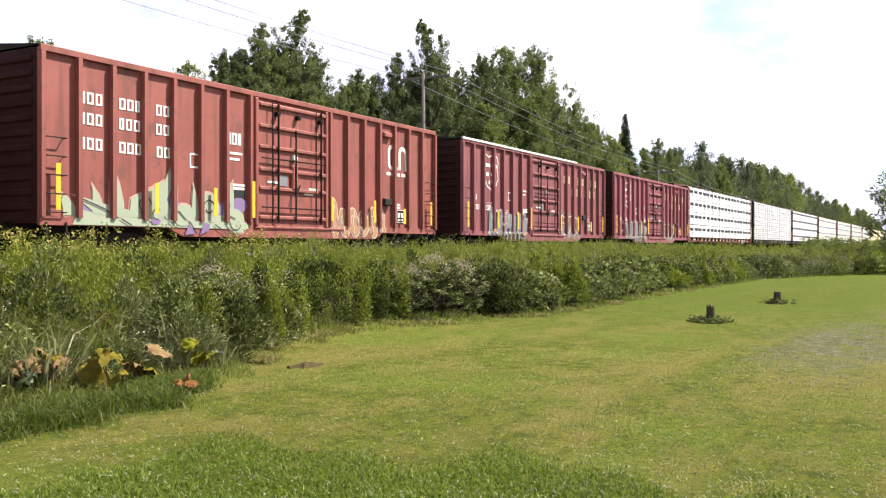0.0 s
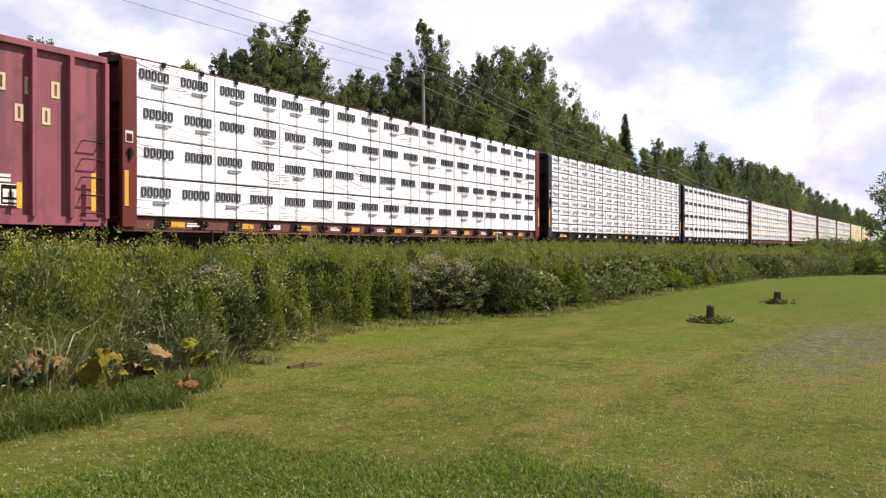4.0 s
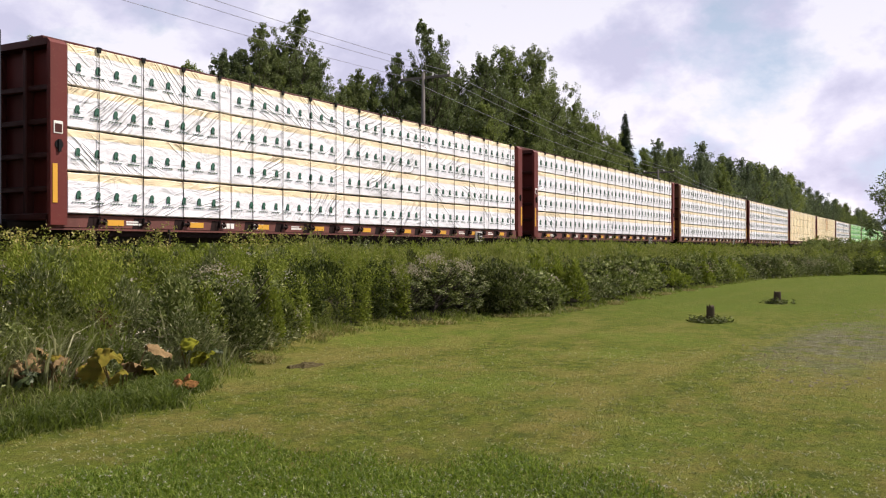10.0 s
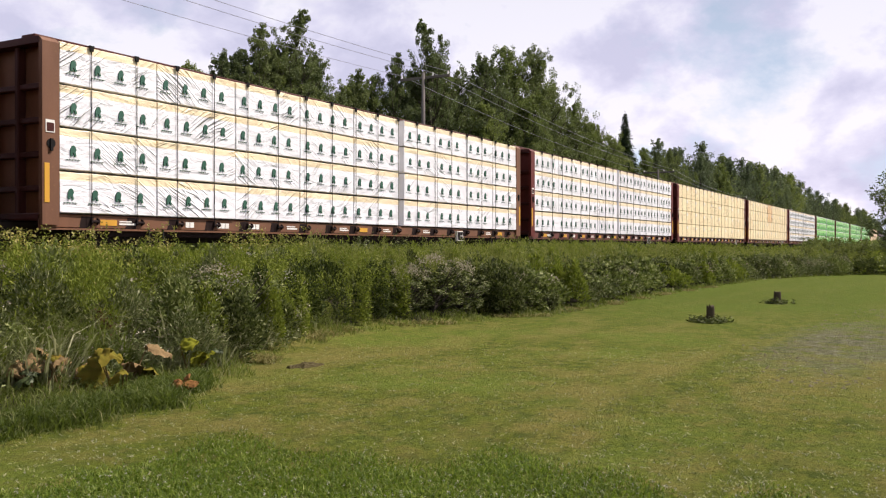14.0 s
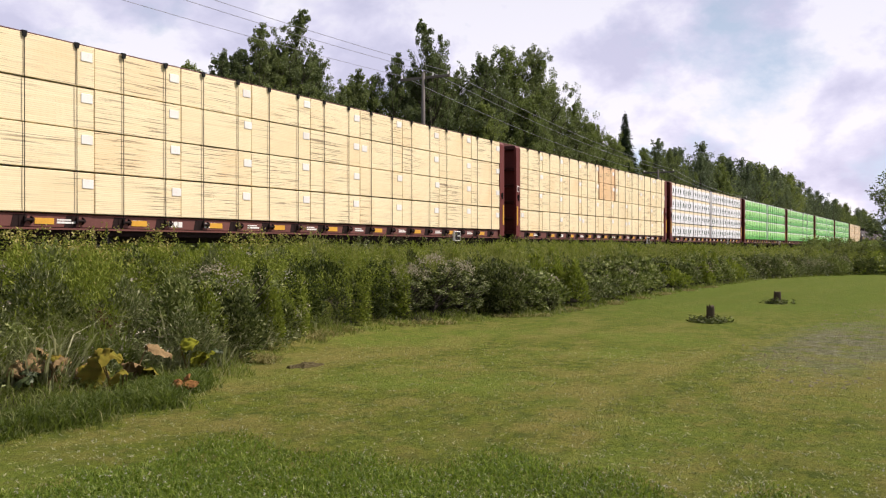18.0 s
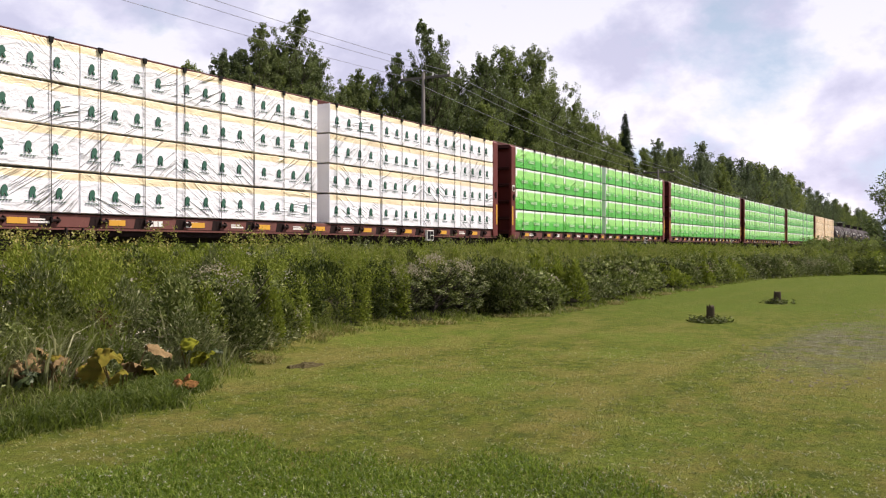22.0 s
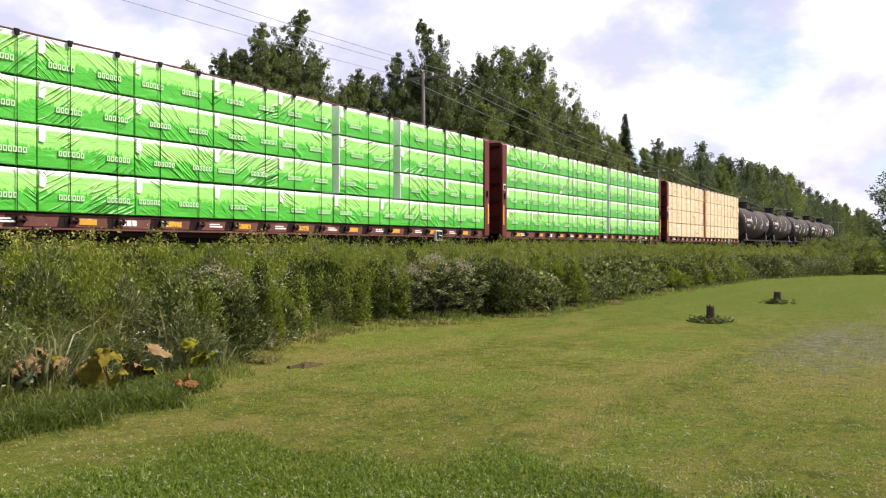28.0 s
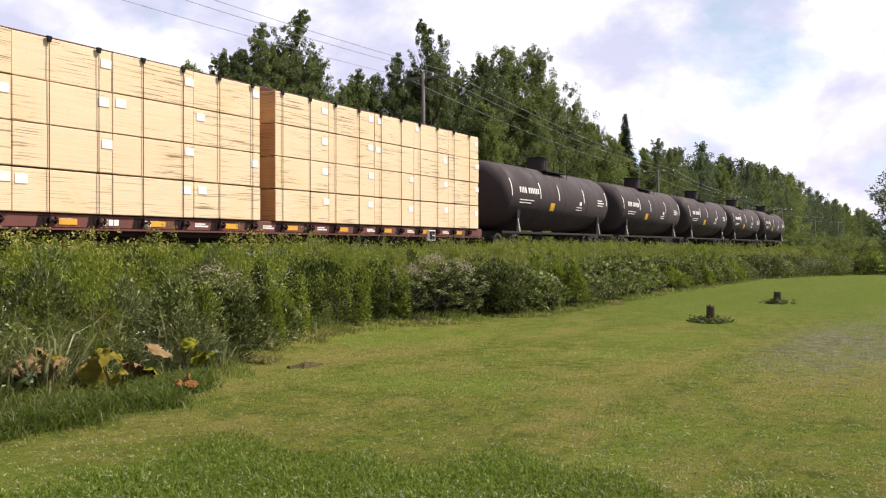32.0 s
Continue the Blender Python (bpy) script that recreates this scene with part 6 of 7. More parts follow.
def build_trees():
    rng = random.Random(11)
    aspen = [(tree_meshes(21, 16, 2.7, 0.14, 0.4, 0.11, LEAF_DARK, 0.95, 0, 110, 120, 5), 16), (tree_meshes(22, 15, 2.5, 0.14, 0.38, 0.11, LEAF_DARK, 0.95, 0, 104, 110, 4), 15), (tree_meshes(23, 17.5, 3.1, 0.12, 0.42, 0.11, LEAF_DARK, 0.94, 0.0, 124, 125, 6), 17.5)]
    round_ = [(tree_meshes(31, 16, 3.1, 0.12, 0.55, 0.12, LEAF_TREE, 0.8, 0.0, 150, 120, 9), 16), (tree_meshes(32, 17, 3.4, 0.12, 0.55, 0.12, LEAF_DARK, 0.75, 0.0, 160, 120, 10), 17), (tree_meshes(33, 13, 2.7, 0.08, 0.5, 0.12, LEAF_TREE, 0.85, 0.0, 120, 110, 7), 13)]
    spruce = spruce_meshes(41, 16, 3.3), 16
    low = [(tree_meshes(51, 4, 1.9, 0.04, 0.45, 0.22, LEAF_LIGHT, 0.8, 0.0, 40, 28), 4), (tree_meshes(52, 4, 1.7, 0.04, 0.45, 0.22, LEAF_TREE, 0.8, 0.0, 40, 28), 4)]
    # lighter ones for the distance, most with leaves greyed as haze
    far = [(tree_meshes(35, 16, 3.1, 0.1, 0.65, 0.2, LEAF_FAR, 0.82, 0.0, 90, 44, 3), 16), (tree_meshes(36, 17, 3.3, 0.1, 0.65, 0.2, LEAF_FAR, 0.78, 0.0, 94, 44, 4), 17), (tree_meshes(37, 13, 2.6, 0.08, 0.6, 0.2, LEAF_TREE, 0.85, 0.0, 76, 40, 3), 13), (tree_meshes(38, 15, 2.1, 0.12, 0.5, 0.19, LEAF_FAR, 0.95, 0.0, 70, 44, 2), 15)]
    A, B = "tall slender dark-green poplar tree", "broad leafy green broadleaf tree"
    C = "low leafy green bush below the trees"
    for kind, k, x, y, h in LEAD_TREES:
        m, h0 = aspen[k] if kind == "aspen" else round_[k] if kind == "round" else spruce
        plant_tree(m, x, y, h / h0, rng.uniform(0, 6.28), A if kind == "aspen" else B if kind == "round" else "dark pointed spruce tree", "spruce_tree" if kind == "spruce" else "tree")
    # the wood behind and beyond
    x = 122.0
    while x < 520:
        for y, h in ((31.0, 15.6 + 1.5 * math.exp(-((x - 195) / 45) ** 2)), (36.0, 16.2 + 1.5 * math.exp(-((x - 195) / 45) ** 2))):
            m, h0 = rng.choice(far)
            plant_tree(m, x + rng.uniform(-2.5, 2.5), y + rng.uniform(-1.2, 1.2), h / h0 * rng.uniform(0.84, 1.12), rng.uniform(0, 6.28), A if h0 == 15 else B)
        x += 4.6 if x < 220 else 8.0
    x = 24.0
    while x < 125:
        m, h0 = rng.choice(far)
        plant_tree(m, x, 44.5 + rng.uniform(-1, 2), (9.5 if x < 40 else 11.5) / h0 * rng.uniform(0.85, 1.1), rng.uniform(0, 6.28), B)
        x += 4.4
    # undergrowth along the far side of the track
    x = 6.0
    while x < 330:
        m, h0 = rng.choice(low)
        plant_tree(m, x, 25.6 + rng.uniform(-0.5, 2.2), rng.uniform(0.75, 1.25), rng.uniform(0, 6.28), C, "bush", "bushes beyond the railway")
        x += 2.6 if x < 130 else 5.0
    x = 2.0
    while x < 46:
        m, h0 = rng.choice(low)
        plant_tree(m, x, 28.4 + rng.uniform(-0.4, 1.2), rng.uniform(0.7, 1.0), rng.uniform(0, 6.28), C, "bush", "bushes beyond the railway")
        x += 1.7
    # bushes that close the view beyond the lawn
    for i in range(70):
        x = 92 + 170 * rng.random() ** 1.5
        m, h0 = rng.choice(low)
        plant_tree(m, x, rng.uniform(0.02 * x, 12.5), rng.uniform(0.45, 0.7), rng.uniform(0, 6.28), C, "bush", "bushes beyond the lawn")
    for x, y, k in ((71.0, 6.6, 0.5), (75.0, 7.6, 0.6), (79.5, 5.9, 0.6), (69.0, 9.0, 0.5), (84.0, 7.4, 0.65)):
        plant_tree(low[0][0], x, y, k, x, "light green leafy bush at the far end of the lawn", "bush", "bushes beyond the lawn")
    dark = tree_meshes(61, 6.6, 2.3, 0.1, 0.5, 0.16, LEAF_DARK, 0.7, 0.0, 60, 70)
    plant_tree(dark, 63.0, 2.4, 1.0, 1.0, "dark-leaved tree at the end of the lawn", group="")


build_trees()


EDGE_X = (-10, 4, 7, 9.2, 12.2, 13.8, 15.5, 17.8, 18.6, 22.7, 30.7, 37, 45, 52, 56.5, 60, 64, 160)
EDGE_Y = (6.9, 6.9, 6.9, 8.2, 9.2, 9.2, 8.9, 8.6, 8.1, 8.0, 8.4, 8.2, 7.7, 6.0, 4.2, 0, -12, -30)


def edge(x):
    """Where the lawn ends."""
    return np.interp(x, EDGE_X, EDGE_Y) + 0.13 * np.sin(np.multiply(x, 2.7)) * np.sin(np.multiply(x, 0.9) + 1) + 0.1 * np.sin(np.multiply(x, 6.1) + 2)


def stems(cx, cy, rad, height, per_clump, leaves, size, width, rng, droop=0.2, low=0.08):
    """Clumps of leafy stems. cx, cy, rad, height, size: one value for each clump."""
    n = len(cx)
    k = np.repeat(np.arange(n), per_clump)
    off = rng.normal(size=(len(k), 2)) * rad[k][:, None] * 0.55
    x, y = cx[k] + off[:, 0], cy[k] + off[:, 1]
    r = np.hypot(off[:, 0], off[:, 1]) / rad[k]
    h = height[k] * np.clip(1 - 0.3 * r ** 2, 0.3, 1) * rng.uniform(0.7, 1.1, len(k))
    z = land(x, y)
    j = np.repeat(np.arange(len(k)), leaves)
    t = low + (1 - low) * np.tile((np.arange(leaves) + 0.5) / leaves, len(k)) + rng.normal(size=len(j)) * 0.02
    lean = off[j] * 0.5
    p = np.stack([x[j] + lean[:, 0] * t ** 2, y[j] + lean[:, 1] * t ** 2, z[j] + h[j] * t], 1)
    a = rng.uniform(0, 2 * np.pi, len(j))
    way = unit(np.stack([np.cos(a), np.sin(a), rng.uniform(-droop, 0.8, len(j))], 1))
    V, F = leaf_quads(p, way, size[k][j] * (1.1 - 0.45 * t) * rng.uniform(0.7, 1.35, len(j)), width, -0.08, rng)
    tops = np.stack([x + off[:, 0] * 0.5, y + off[:, 1] * 0.5, z + h], 1)
    return (V, F), tops


def mounds(cx, cy, rad, height, count, size, width, rng, upright=0.3):
    """Dense domes of leaves, open and dark beneath. One value of cx, cy, rad, height for each."""
    B, W, S = [], [], []
    for x, y, r, h in zip(cx, cy, rad, height):
        n = int(count * h * (0.4 + 1.5 * r))
        a = rng.uniform(0, 2 * np.pi, n)
        u = 0.16 + 0.84 * rng.random(n) ** 0.8
        f1, f2 = rng.uniform(0, 6.28, 2)
        lump = 1 + 0.2 * np.sin(3 * a + f1 + 4 * u) + 0.16 * np.sin(5 * a + f2 - 6 * u) + 0.12 * rng.normal(size=n)
        q = r * (0.7 + 0.35 * np.sin(np.pi * u)) * np.sqrt(np.clip(1 - u ** 3, 0.0, 1)) * lump
        px, py = x + q * np.cos(a), y + q * np.sin(a)
        z = land(np.full(n, x), np.full(n, y)) + h * u * (1 + 0.12 * np.sin(2 * a + f2) + 0.07 * rng.normal(size=n))
        B.append(np.stack([px, py, z], 1))
        W.append(unit(np.stack([np.cos(a) * (1.1 - u), np.sin(a) * (1.1 - u), upright + 0.5 * u], 1) + rng.normal(size=(n, 3)) * 0.45))
        S.append(size * rng.uniform(0.6, 1.4, n))
    return leaf_quads(np.concatenate(B), np.concatenate(W), np.concatenate(S), width, -0.06, rng)


def blooms(tops, n, spread, size, rng):
    p = np.repeat(tops, n, 0) + rng.normal(size=(len(tops) * n, 3)) * np.array([[spread, spread, spread * 0.7]])
    return leaf_quads(p, unit(rng.normal(size=p.shape)), size * rng.uniform(0.6, 1.3, len(p)), 0.9, 0.1, rng)


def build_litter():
    """Soil and dead leaves under the weeds, coloured dark for the hollows' shade."""
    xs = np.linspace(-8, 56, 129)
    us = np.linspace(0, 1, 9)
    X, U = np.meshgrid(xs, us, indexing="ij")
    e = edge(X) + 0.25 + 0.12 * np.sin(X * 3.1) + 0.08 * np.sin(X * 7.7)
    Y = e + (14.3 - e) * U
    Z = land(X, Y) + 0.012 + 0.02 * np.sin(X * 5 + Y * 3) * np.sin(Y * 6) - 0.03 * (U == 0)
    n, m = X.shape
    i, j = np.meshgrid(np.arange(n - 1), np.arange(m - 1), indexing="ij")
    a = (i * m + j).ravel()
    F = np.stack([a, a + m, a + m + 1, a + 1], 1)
    tagged(new("bank_soil", array_mesh("bank_soil", np.stack([X, Y, Z], -1).reshape(-1, 3), F, LITTER_SHADED, True)), "soil and dead leaves under the weeds, coloured dark as shade", "soil", kind="structure")


build_litter()


def build_weeds():
    """The overgrown bank between lawn and track."""
    rng = np.random.default_rng(77)
    gold, sage, dark, dust, lower, grass, yellow, pale, white, brown, feather = [], [], [], [], [], [], [], [], [], [], []

    def scatter(n, x0, x1, y0, y1, power=1.6):
        """Places between the lawn's edge + y0 and + y1 (a share of the way to the track when above 1)."""
        x = x0 + (x1 - x0) * rng.random(n) ** power
        e = edge(x)
        return x, e + (14.6 - e) * (y0 + (y1 - y0) * rng.random(n))

    def ceil(x, y, h, top):
        return np.minimum(h, top - land(x, y))

    def hollow(x, y):
        """Below nought where the near bank lies open and dark."""
        return np.sin(x * 2.3 + 0.7 + 0.8 * np.sin(y * 1.9)) + np.sin(y * 2.6 + x * 0.7 + 1.0) + 0.15

    # goldenrod on the upper bank
    for n, x0, x1, per, lv, size, pw in ((900, 5, 40, 8, 18, 0.095, 1.3), (900, 30, 140, 6, 13, 0.16, 1.4)):
        x, y = scatter(n, x0, x1, 0.36, 1.0, pw)
        y = np.where(x > 18, y + 0.16 * (14.6 - y), y)
        h = ceil(x, y, rng.uniform(0.8, 1.45, n), np.where(x < 22, 1.5, 1.66) + 0.26 * rng.random(n) * (0.5 + 0.5 * np.sin(x * 1.7) * np.sin(x * 0.6 + y)))
        m, tops = stems(x, y, rng.uniform(0.25, 0.5, n), h, per, lv, np.full(n, size), 0.22, rng, -0.15, 0.5)
        gold.append(m)
        # budding tips
        tp = np.repeat(tops, 5, 0) - np.array([[0, 0, 0.07]]) + rng.normal(size=(len(tops) * 5, 3)) * np.array([[0.03, 0.03, 0.05]])
        gold.append(leaf_quads(tp, unit(np.array([[0, 0, 1.0]]) + rng.normal(size=tp.shape) * 0.35), size * rng.uniform(0.6, 1.2, len(tp)), 0.22, 0.05, rng))
    # taller flowering clumps, and pale feathery ones, above the rest
    for cx, cy, r, k in ((11.0, 13.4, 0.5, 9), (9.6, 12.9, 0.5, 9), (8.9, 12.1, 0.5, 8), (15.3, 13.3, 0.8, 14), (8.4, 13.4, 0.5, 7), (13.0, 13.6, 0.4, 5), (7.0, 13.0, 0.4, 5), (16.6, 13.6, 0.4, 4)):
        x, y = cx + rng.normal(size=k) * r, cy + rng.normal(size=k) * 0.4
        m, tops = stems(x, y, np.full(k, 0.22), np.maximum(0.4, 2.0 - rng.random(k) * 0.32 - land(x, y)), 10, 20, np.full(k, 0.11), 0.2, rng, -0.1, 0.3)
        gold.append(m)
        yellow.append(blooms(tops[rng.random(len(tops)) < 0.65], 11, 0.05, 0.04, rng))
    for cx, cy, r, k in ((19.2, 13.2, 0.7, 9), (23.4, 13.2, 0.8, 12), (30.5, 13.0, 1.2, 12), (35.0, 13.0, 1.2, 16), (37.5, 12.5, 1.0, 8), (44.0, 12.5, 1.6, 10)):
        x, y = cx + rng.normal(size=k) * r, cy + rng.normal(size=k) * 0.4
        m, tops = stems(x, y, np.full(k, 0.3), np.maximum(0.4, 2.0 - rng.random(k) * 0.25 - land(x, y)), 12, 20, np.full(k, 0.13), 0.16, rng, -0.3, 0.2)
        sage.append(m)
    # clumps along the lawn's edge, each deep, with dark slots between them
    x = 9.4
    while x < 60:
        far = x > 19
        kind = rng.random()
        slim = kind < (0.1 if far else 0.2)
        r = rng.uniform(0.17, 0.26) if slim else rng.uniform(0.28, 0.42) if not far else rng.uniform(0.34, 0.62)
        x += r
        y = float(edge(x)) + rng.uniform(0.15, 0.5) + r
        tall = rng.uniform(0.8, 1.15) if slim else rng.uniform(0.6, 1.0) if not far else rng.uniform(0.55, 1.02)
        size = rng.uniform(0.055, 0.085) if not far else rng.uniform(0.085, 0.13)
        count = (17 if slim else 15) / size ** 2
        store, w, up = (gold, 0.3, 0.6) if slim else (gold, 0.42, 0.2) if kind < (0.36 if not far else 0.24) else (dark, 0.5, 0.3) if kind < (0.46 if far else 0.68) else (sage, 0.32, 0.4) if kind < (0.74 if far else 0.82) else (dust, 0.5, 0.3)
        for k in range(3):
            # a clump and its rear, rising with the bank
            yy, xx = y + k * rng.uniform(0.4, 0.55), x + rng.uniform(-0.1, 0.1)
            store.append(mounds([xx], [yy], [r * (1 + 0.12 * k)], [min(tall * (1 + 0.06 * k), 1.62 - float(land(xx, yy)))], count * (1 - 0.25 * k), size, w, rng, up))
        if rng.random() < (0.55 if far else 0.3) and not slim:
            g = rng.uniform(0, 2 * np.pi, 40)
            q = r * rng.random(40) ** 0.5
            pale.append(blooms(np.stack([x + q * np.cos(g), y + q * np.sin(g), land(x, y) + tall * (1.02 - 0.3 * (q / r) ** 2)], 1), 5, 0.05, 0.035 if not far else 0.05, rng))
        x += 0.85 * r + rng.uniform(0.12, 0.42)
        # room for the row of stalks, and for the flowering shrubs
        if 11.6 < x < 15.4:
            x = 18.2
        if 9.5 < x < 10.4:
            x = 10.5
    # a row of single leafy stalks, bright above, with deep gaps between them
    x = 11.5
    while x < 15.6:
        k = rng.integers(2, 6)
        px = x + np.cumsum(rng.uniform(0.05, 0.1, k))
        py = edge(px) + rng.uniform(0.2, 0.75, k)
        tall = rng.uniform(0.85, 1.2, k)
        m, tops = stems(px, py, np.full(k, 0.05), tall, 3, 46, np.full(k, 0.095), 0.24, rng, 0.1, 0.12)
        # most stalks take the leaf colour darkened as shade
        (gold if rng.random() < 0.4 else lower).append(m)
        tp = np.repeat(tops, 40, 0) + rng.normal(size=(len(tops) * 40, 3)) * np.array([[0.05, 0.05, 0.09]])
        gold.append(leaf_quads(tp, unit(np.array([[0, 0, 0.8]]) + rng.normal(size=tp.shape) * 0.5), 0.06 * rng.uniform(0.6, 1.3, len(tp)), 0.25, 0.05, rng))
        # feathery growth behind, over their heads
        bx = rng.uniform(px[0] - 0.2, px[-1] + 0.3, 6)
        by = edge(bx) + rng.uniform(1.5, 2.3, 6)
        m, tops = stems(bx, by, np.full(6, 0.14), 1.5 - land(bx, by) + 0.12 * rng.random(6), 5, 34, np.full(6, 0.08), 0.24, rng, -0.1, 0.7)
        gold.append(m)
        # their crowded feet behind, coloured dark to fill the gaps with shade
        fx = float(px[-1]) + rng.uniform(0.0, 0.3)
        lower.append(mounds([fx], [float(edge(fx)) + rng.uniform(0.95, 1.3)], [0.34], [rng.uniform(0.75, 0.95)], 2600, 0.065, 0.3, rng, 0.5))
        x = float(px[-1]) + rng.uniform(0.24, 0.5)
    # feathery olive tops behind the clumps, towards the track
    n = 760
    fx = 15.5 + 48 * rng.random(n) ** 1.4
    fy = edge(fx) + rng.uniform(1.3, 4.6, n)
    sel = np.sin(fx * 1.15) + np.sin(fx * 0.47 + fy) > -0.7
    fx, fy = fx[sel], fy[sel]
    n = len(fx)
    fh = np.maximum(0.45, 1.5 + 0.17 * rng.random(n) + 0.13 * np.sin(fx * 0.9) - land(fx, fy))
    m, tops = stems(fx, fy, np.full(n, 0.16), fh, 6, 12, np.full(n, 0.1), 0.2, rng, -0.15, 0.4)
    feather.append(m)
    tp = np.repeat(tops, 9, 0) + rng.normal(size=(len(tops) * 9, 3)) * np.array([[0.04, 0.04, 0.06]])
    feather.append(leaf_quads(tp, unit(np.array([[0, 0, 0.9]]) + rng.normal(size=tp.shape) * 0.4), 0.09 * rng.uniform(0.6, 1.2, len(tp)), 0.2, 0.05, rng))
    # pale weeds with broad leaves low on the near bank
    n = 70
    x = rng.uniform(7.4, 11.2, n)
    y = np.maximum(edge(x) + 0.35, 8.6) + 1.5 * rng.random(n) ** 1.3
    sel = hollow(x, y) > -0.6
    m, tops = stems(x[sel], y[sel], np.full(sel.sum(), 0.16), rng.uniform(0.3, 0.62, sel.sum()), 6, 13, np.full(sel.sum(), 0.1), 0.34, rng, 0.2)
    sage.append(m)
    # a dead dock plant
    m, tops = stems(8.2 + rng.normal(size=6) * 0.16, 9.6 + rng.normal(size=6) * 0.12, np.full(6, 0.08), rng.uniform(0.5, 0.75, 6), 4, 3, np.full(6, 0.05), 0.3, rng)
    brown.append(m)
    brown.append(blooms(np.concatenate([tops - np.array([[0, 0, q]]) for q in (0.0, 0.08, 0.16, 0.25)]), 16, 0.045, 0.035, rng))
    # more clumps up the bank
    for n, x0, x1, y0, y1, size, count in ((120, 4, 12, 0.1, 0.6, 0.065, 2300), (30, 12, 22, 0.4, 0.65, 0.075, 1900), (40, 22, 58, 0.36, 0.6, 0.12, 1200)):
        x, y = scatter(n, x0, x1, y0, y1, 1.1)
        keep = ~((x < 8.6) & (y < 8.9)) & ((hollow(x, y) > 0) | (x > 12))
        x, y = x[keep], y[keep]
        h = np.maximum(0.3, ceil(x, y, rng.uniform(0.6, 1.15, len(x)) * np.clip((y - edge(x)) / 1.5 + 0.45, 0.45, 1), 1.42))
        pick = rng.random(len(x))
        for lo, hi, store, w in ((0, 0.5, gold, 0.25), (0.5, 0.6, dark, 0.4), (0.6, 0.84, sage, 0.26), (0.84, 1.1, dust, 0.45)):
            sel = (pick >= lo) & (pick < hi)
            store.append(mounds(x[sel], y[sel], rng.uniform(0.22, 0.45, sel.sum()), h[sel], count, size, w, rng, 0.5))
    # mixed lower growth at the front
    for n, x0, x1, per, lv, size, pw in ((130, 4, 12, 9, 20, 0.075, 1.1), (120, 42, 110, 7, 14, 0.14, 1.4)):
        x, y = scatter(n, x0, x1, 0.03, 0.4, pw)
        h = rng.uniform(0.5, 1.2, n) * np.clip((y - edge(x)) / 1.2 + 0.45, 0.45, 1)
        h = ceil(x, y, h, 1.55)
        h = np.where((x < 8.6) & (y < 8.9), 0.25 * h, h)
        # they stand in clumps with hollows between
        keep = ((hollow(x, y) > -0.1) | (x > 40)) & ~((x < 8.6) & (y < 8.7))
        x, y, h = x[keep], y[keep], h[keep]
        n = len(x)
        pick = rng.random(n) < 0.5
        for sel, store, w in ((pick, sage, 0.3), (~pick, dust, 0.42)):
            m, tops = stems(x[sel], y[sel], rng.uniform(0.2, 0.45, sel.sum()), h[sel], per, lv, np.full(sel.sum(), size), w, rng)
            store.append(m)
            if store is sage:
                s2 = rng.random(len(tops)) < 0.16
                pale.append(blooms(tops[s2], 7, 0.05, 0.035 if x0 < 10 else 0.07, rng))
            elif x0 < 10:
                s2 = rng.random(len(tops)) < 0.025
                white.append(blooms(tops[s2], 10, 0.05, 0.03, rng))
    # bushes across the far end of the lawn
    n = 260
    x = rng.uniform(57, 90, n)
    y = edge(x) + 1 + rng.random(n) * 16
    y = np.where(y > 13.5, rng.uniform(3, 13, n), y)
    m, tops = stems(x, y, rng.uniform(0.5, 0.9, n), rng.uniform(0.9, 1.7, n), 8, 9, np.full(n, 0.3), 0.5, rng)
    gold.append(m)
    # low weeds round the stumps and along the lawn's edge
    for sx, sy in ((19.5, 4.4), (26.8, 4.2)):
        n = 34
        m, tops = stems(sx + rng.normal(size=n) * 0.13, sy + rng.normal(size=n) * 0.13, np.full(n, 0.12), rng.uniform(0.05, 0.2, n), 6, 7, np.full(n, 0.075), 0.35, rng, 0.3)
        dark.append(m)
    # long grass
    for n, x0, x1, y0, y1, h0, h1, wd in ((13000, 4, 22, -0.03, 0.3, 0.12, 0.5, 0.011), (2200, 4, 13, 0.25, 0.6, 0.6, 1.0, 0.012), (6000, 19, 90, 0.0, 0.1, 0.15, 0.4, 0.025), (4200, 4, 8.2, 0.1, 0.4, 0.45, 0.95, 0.013)):
        x, y = scatter(n, x0, x1, y0, y1, 1.25)
        hh = rng.uniform(h0, h1, n) * np.clip((y - edge(x)) / 0.8 + 0.5, 0.3, 1)
        hh = np.where((x > 13.2) & (h0 < 0.5), np.minimum(hh, rng.uniform(0.08, 0.26, n)), hh)
        hh = np.where((x > 9.5) & (y < edge(x) + 0.35) & (np.sin(x * 3.3) + np.sin(x * 1.3 + 1) > -0.6), np.minimum(hh, rng.uniform(0.05, 0.14, n)), hh)
        hh = np.where((x < 8.6) & (y < 8.9), np.minimum(hh, rng.uniform(0.1, 0.28, n)), hh)
        grass.append(blade_tris(np.stack([x, y, land(x, y) - 0.02], 1), hh, rng.uniform(0.3, 1.3, n), wd, rng))
    # pale coarse grass arching out of the bank, in tufts
    coarse, lush, straw = [], [], []
    n = 520
    x = np.concatenate([rng.uniform(4.3, 9.4, 190), rng.uniform(9.4, 13.0, 70), rng.uniform(5.8, 9.4, 90), rng.uniform(7.6, 10.8, 80), rng.uniform(7.5, 9.3, 90)])
    y = edge(x) + np.where(x < 8.6, 1.9, 0.6) + 2.6 * rng.random(n) ** 1.4
    y[260:350] = rng.uniform(8.75, 9.6, 90)
    y[350:] = np.maximum(edge(x[350:]) + 0.25, 8.5) + 1.6 * rng.random(170)
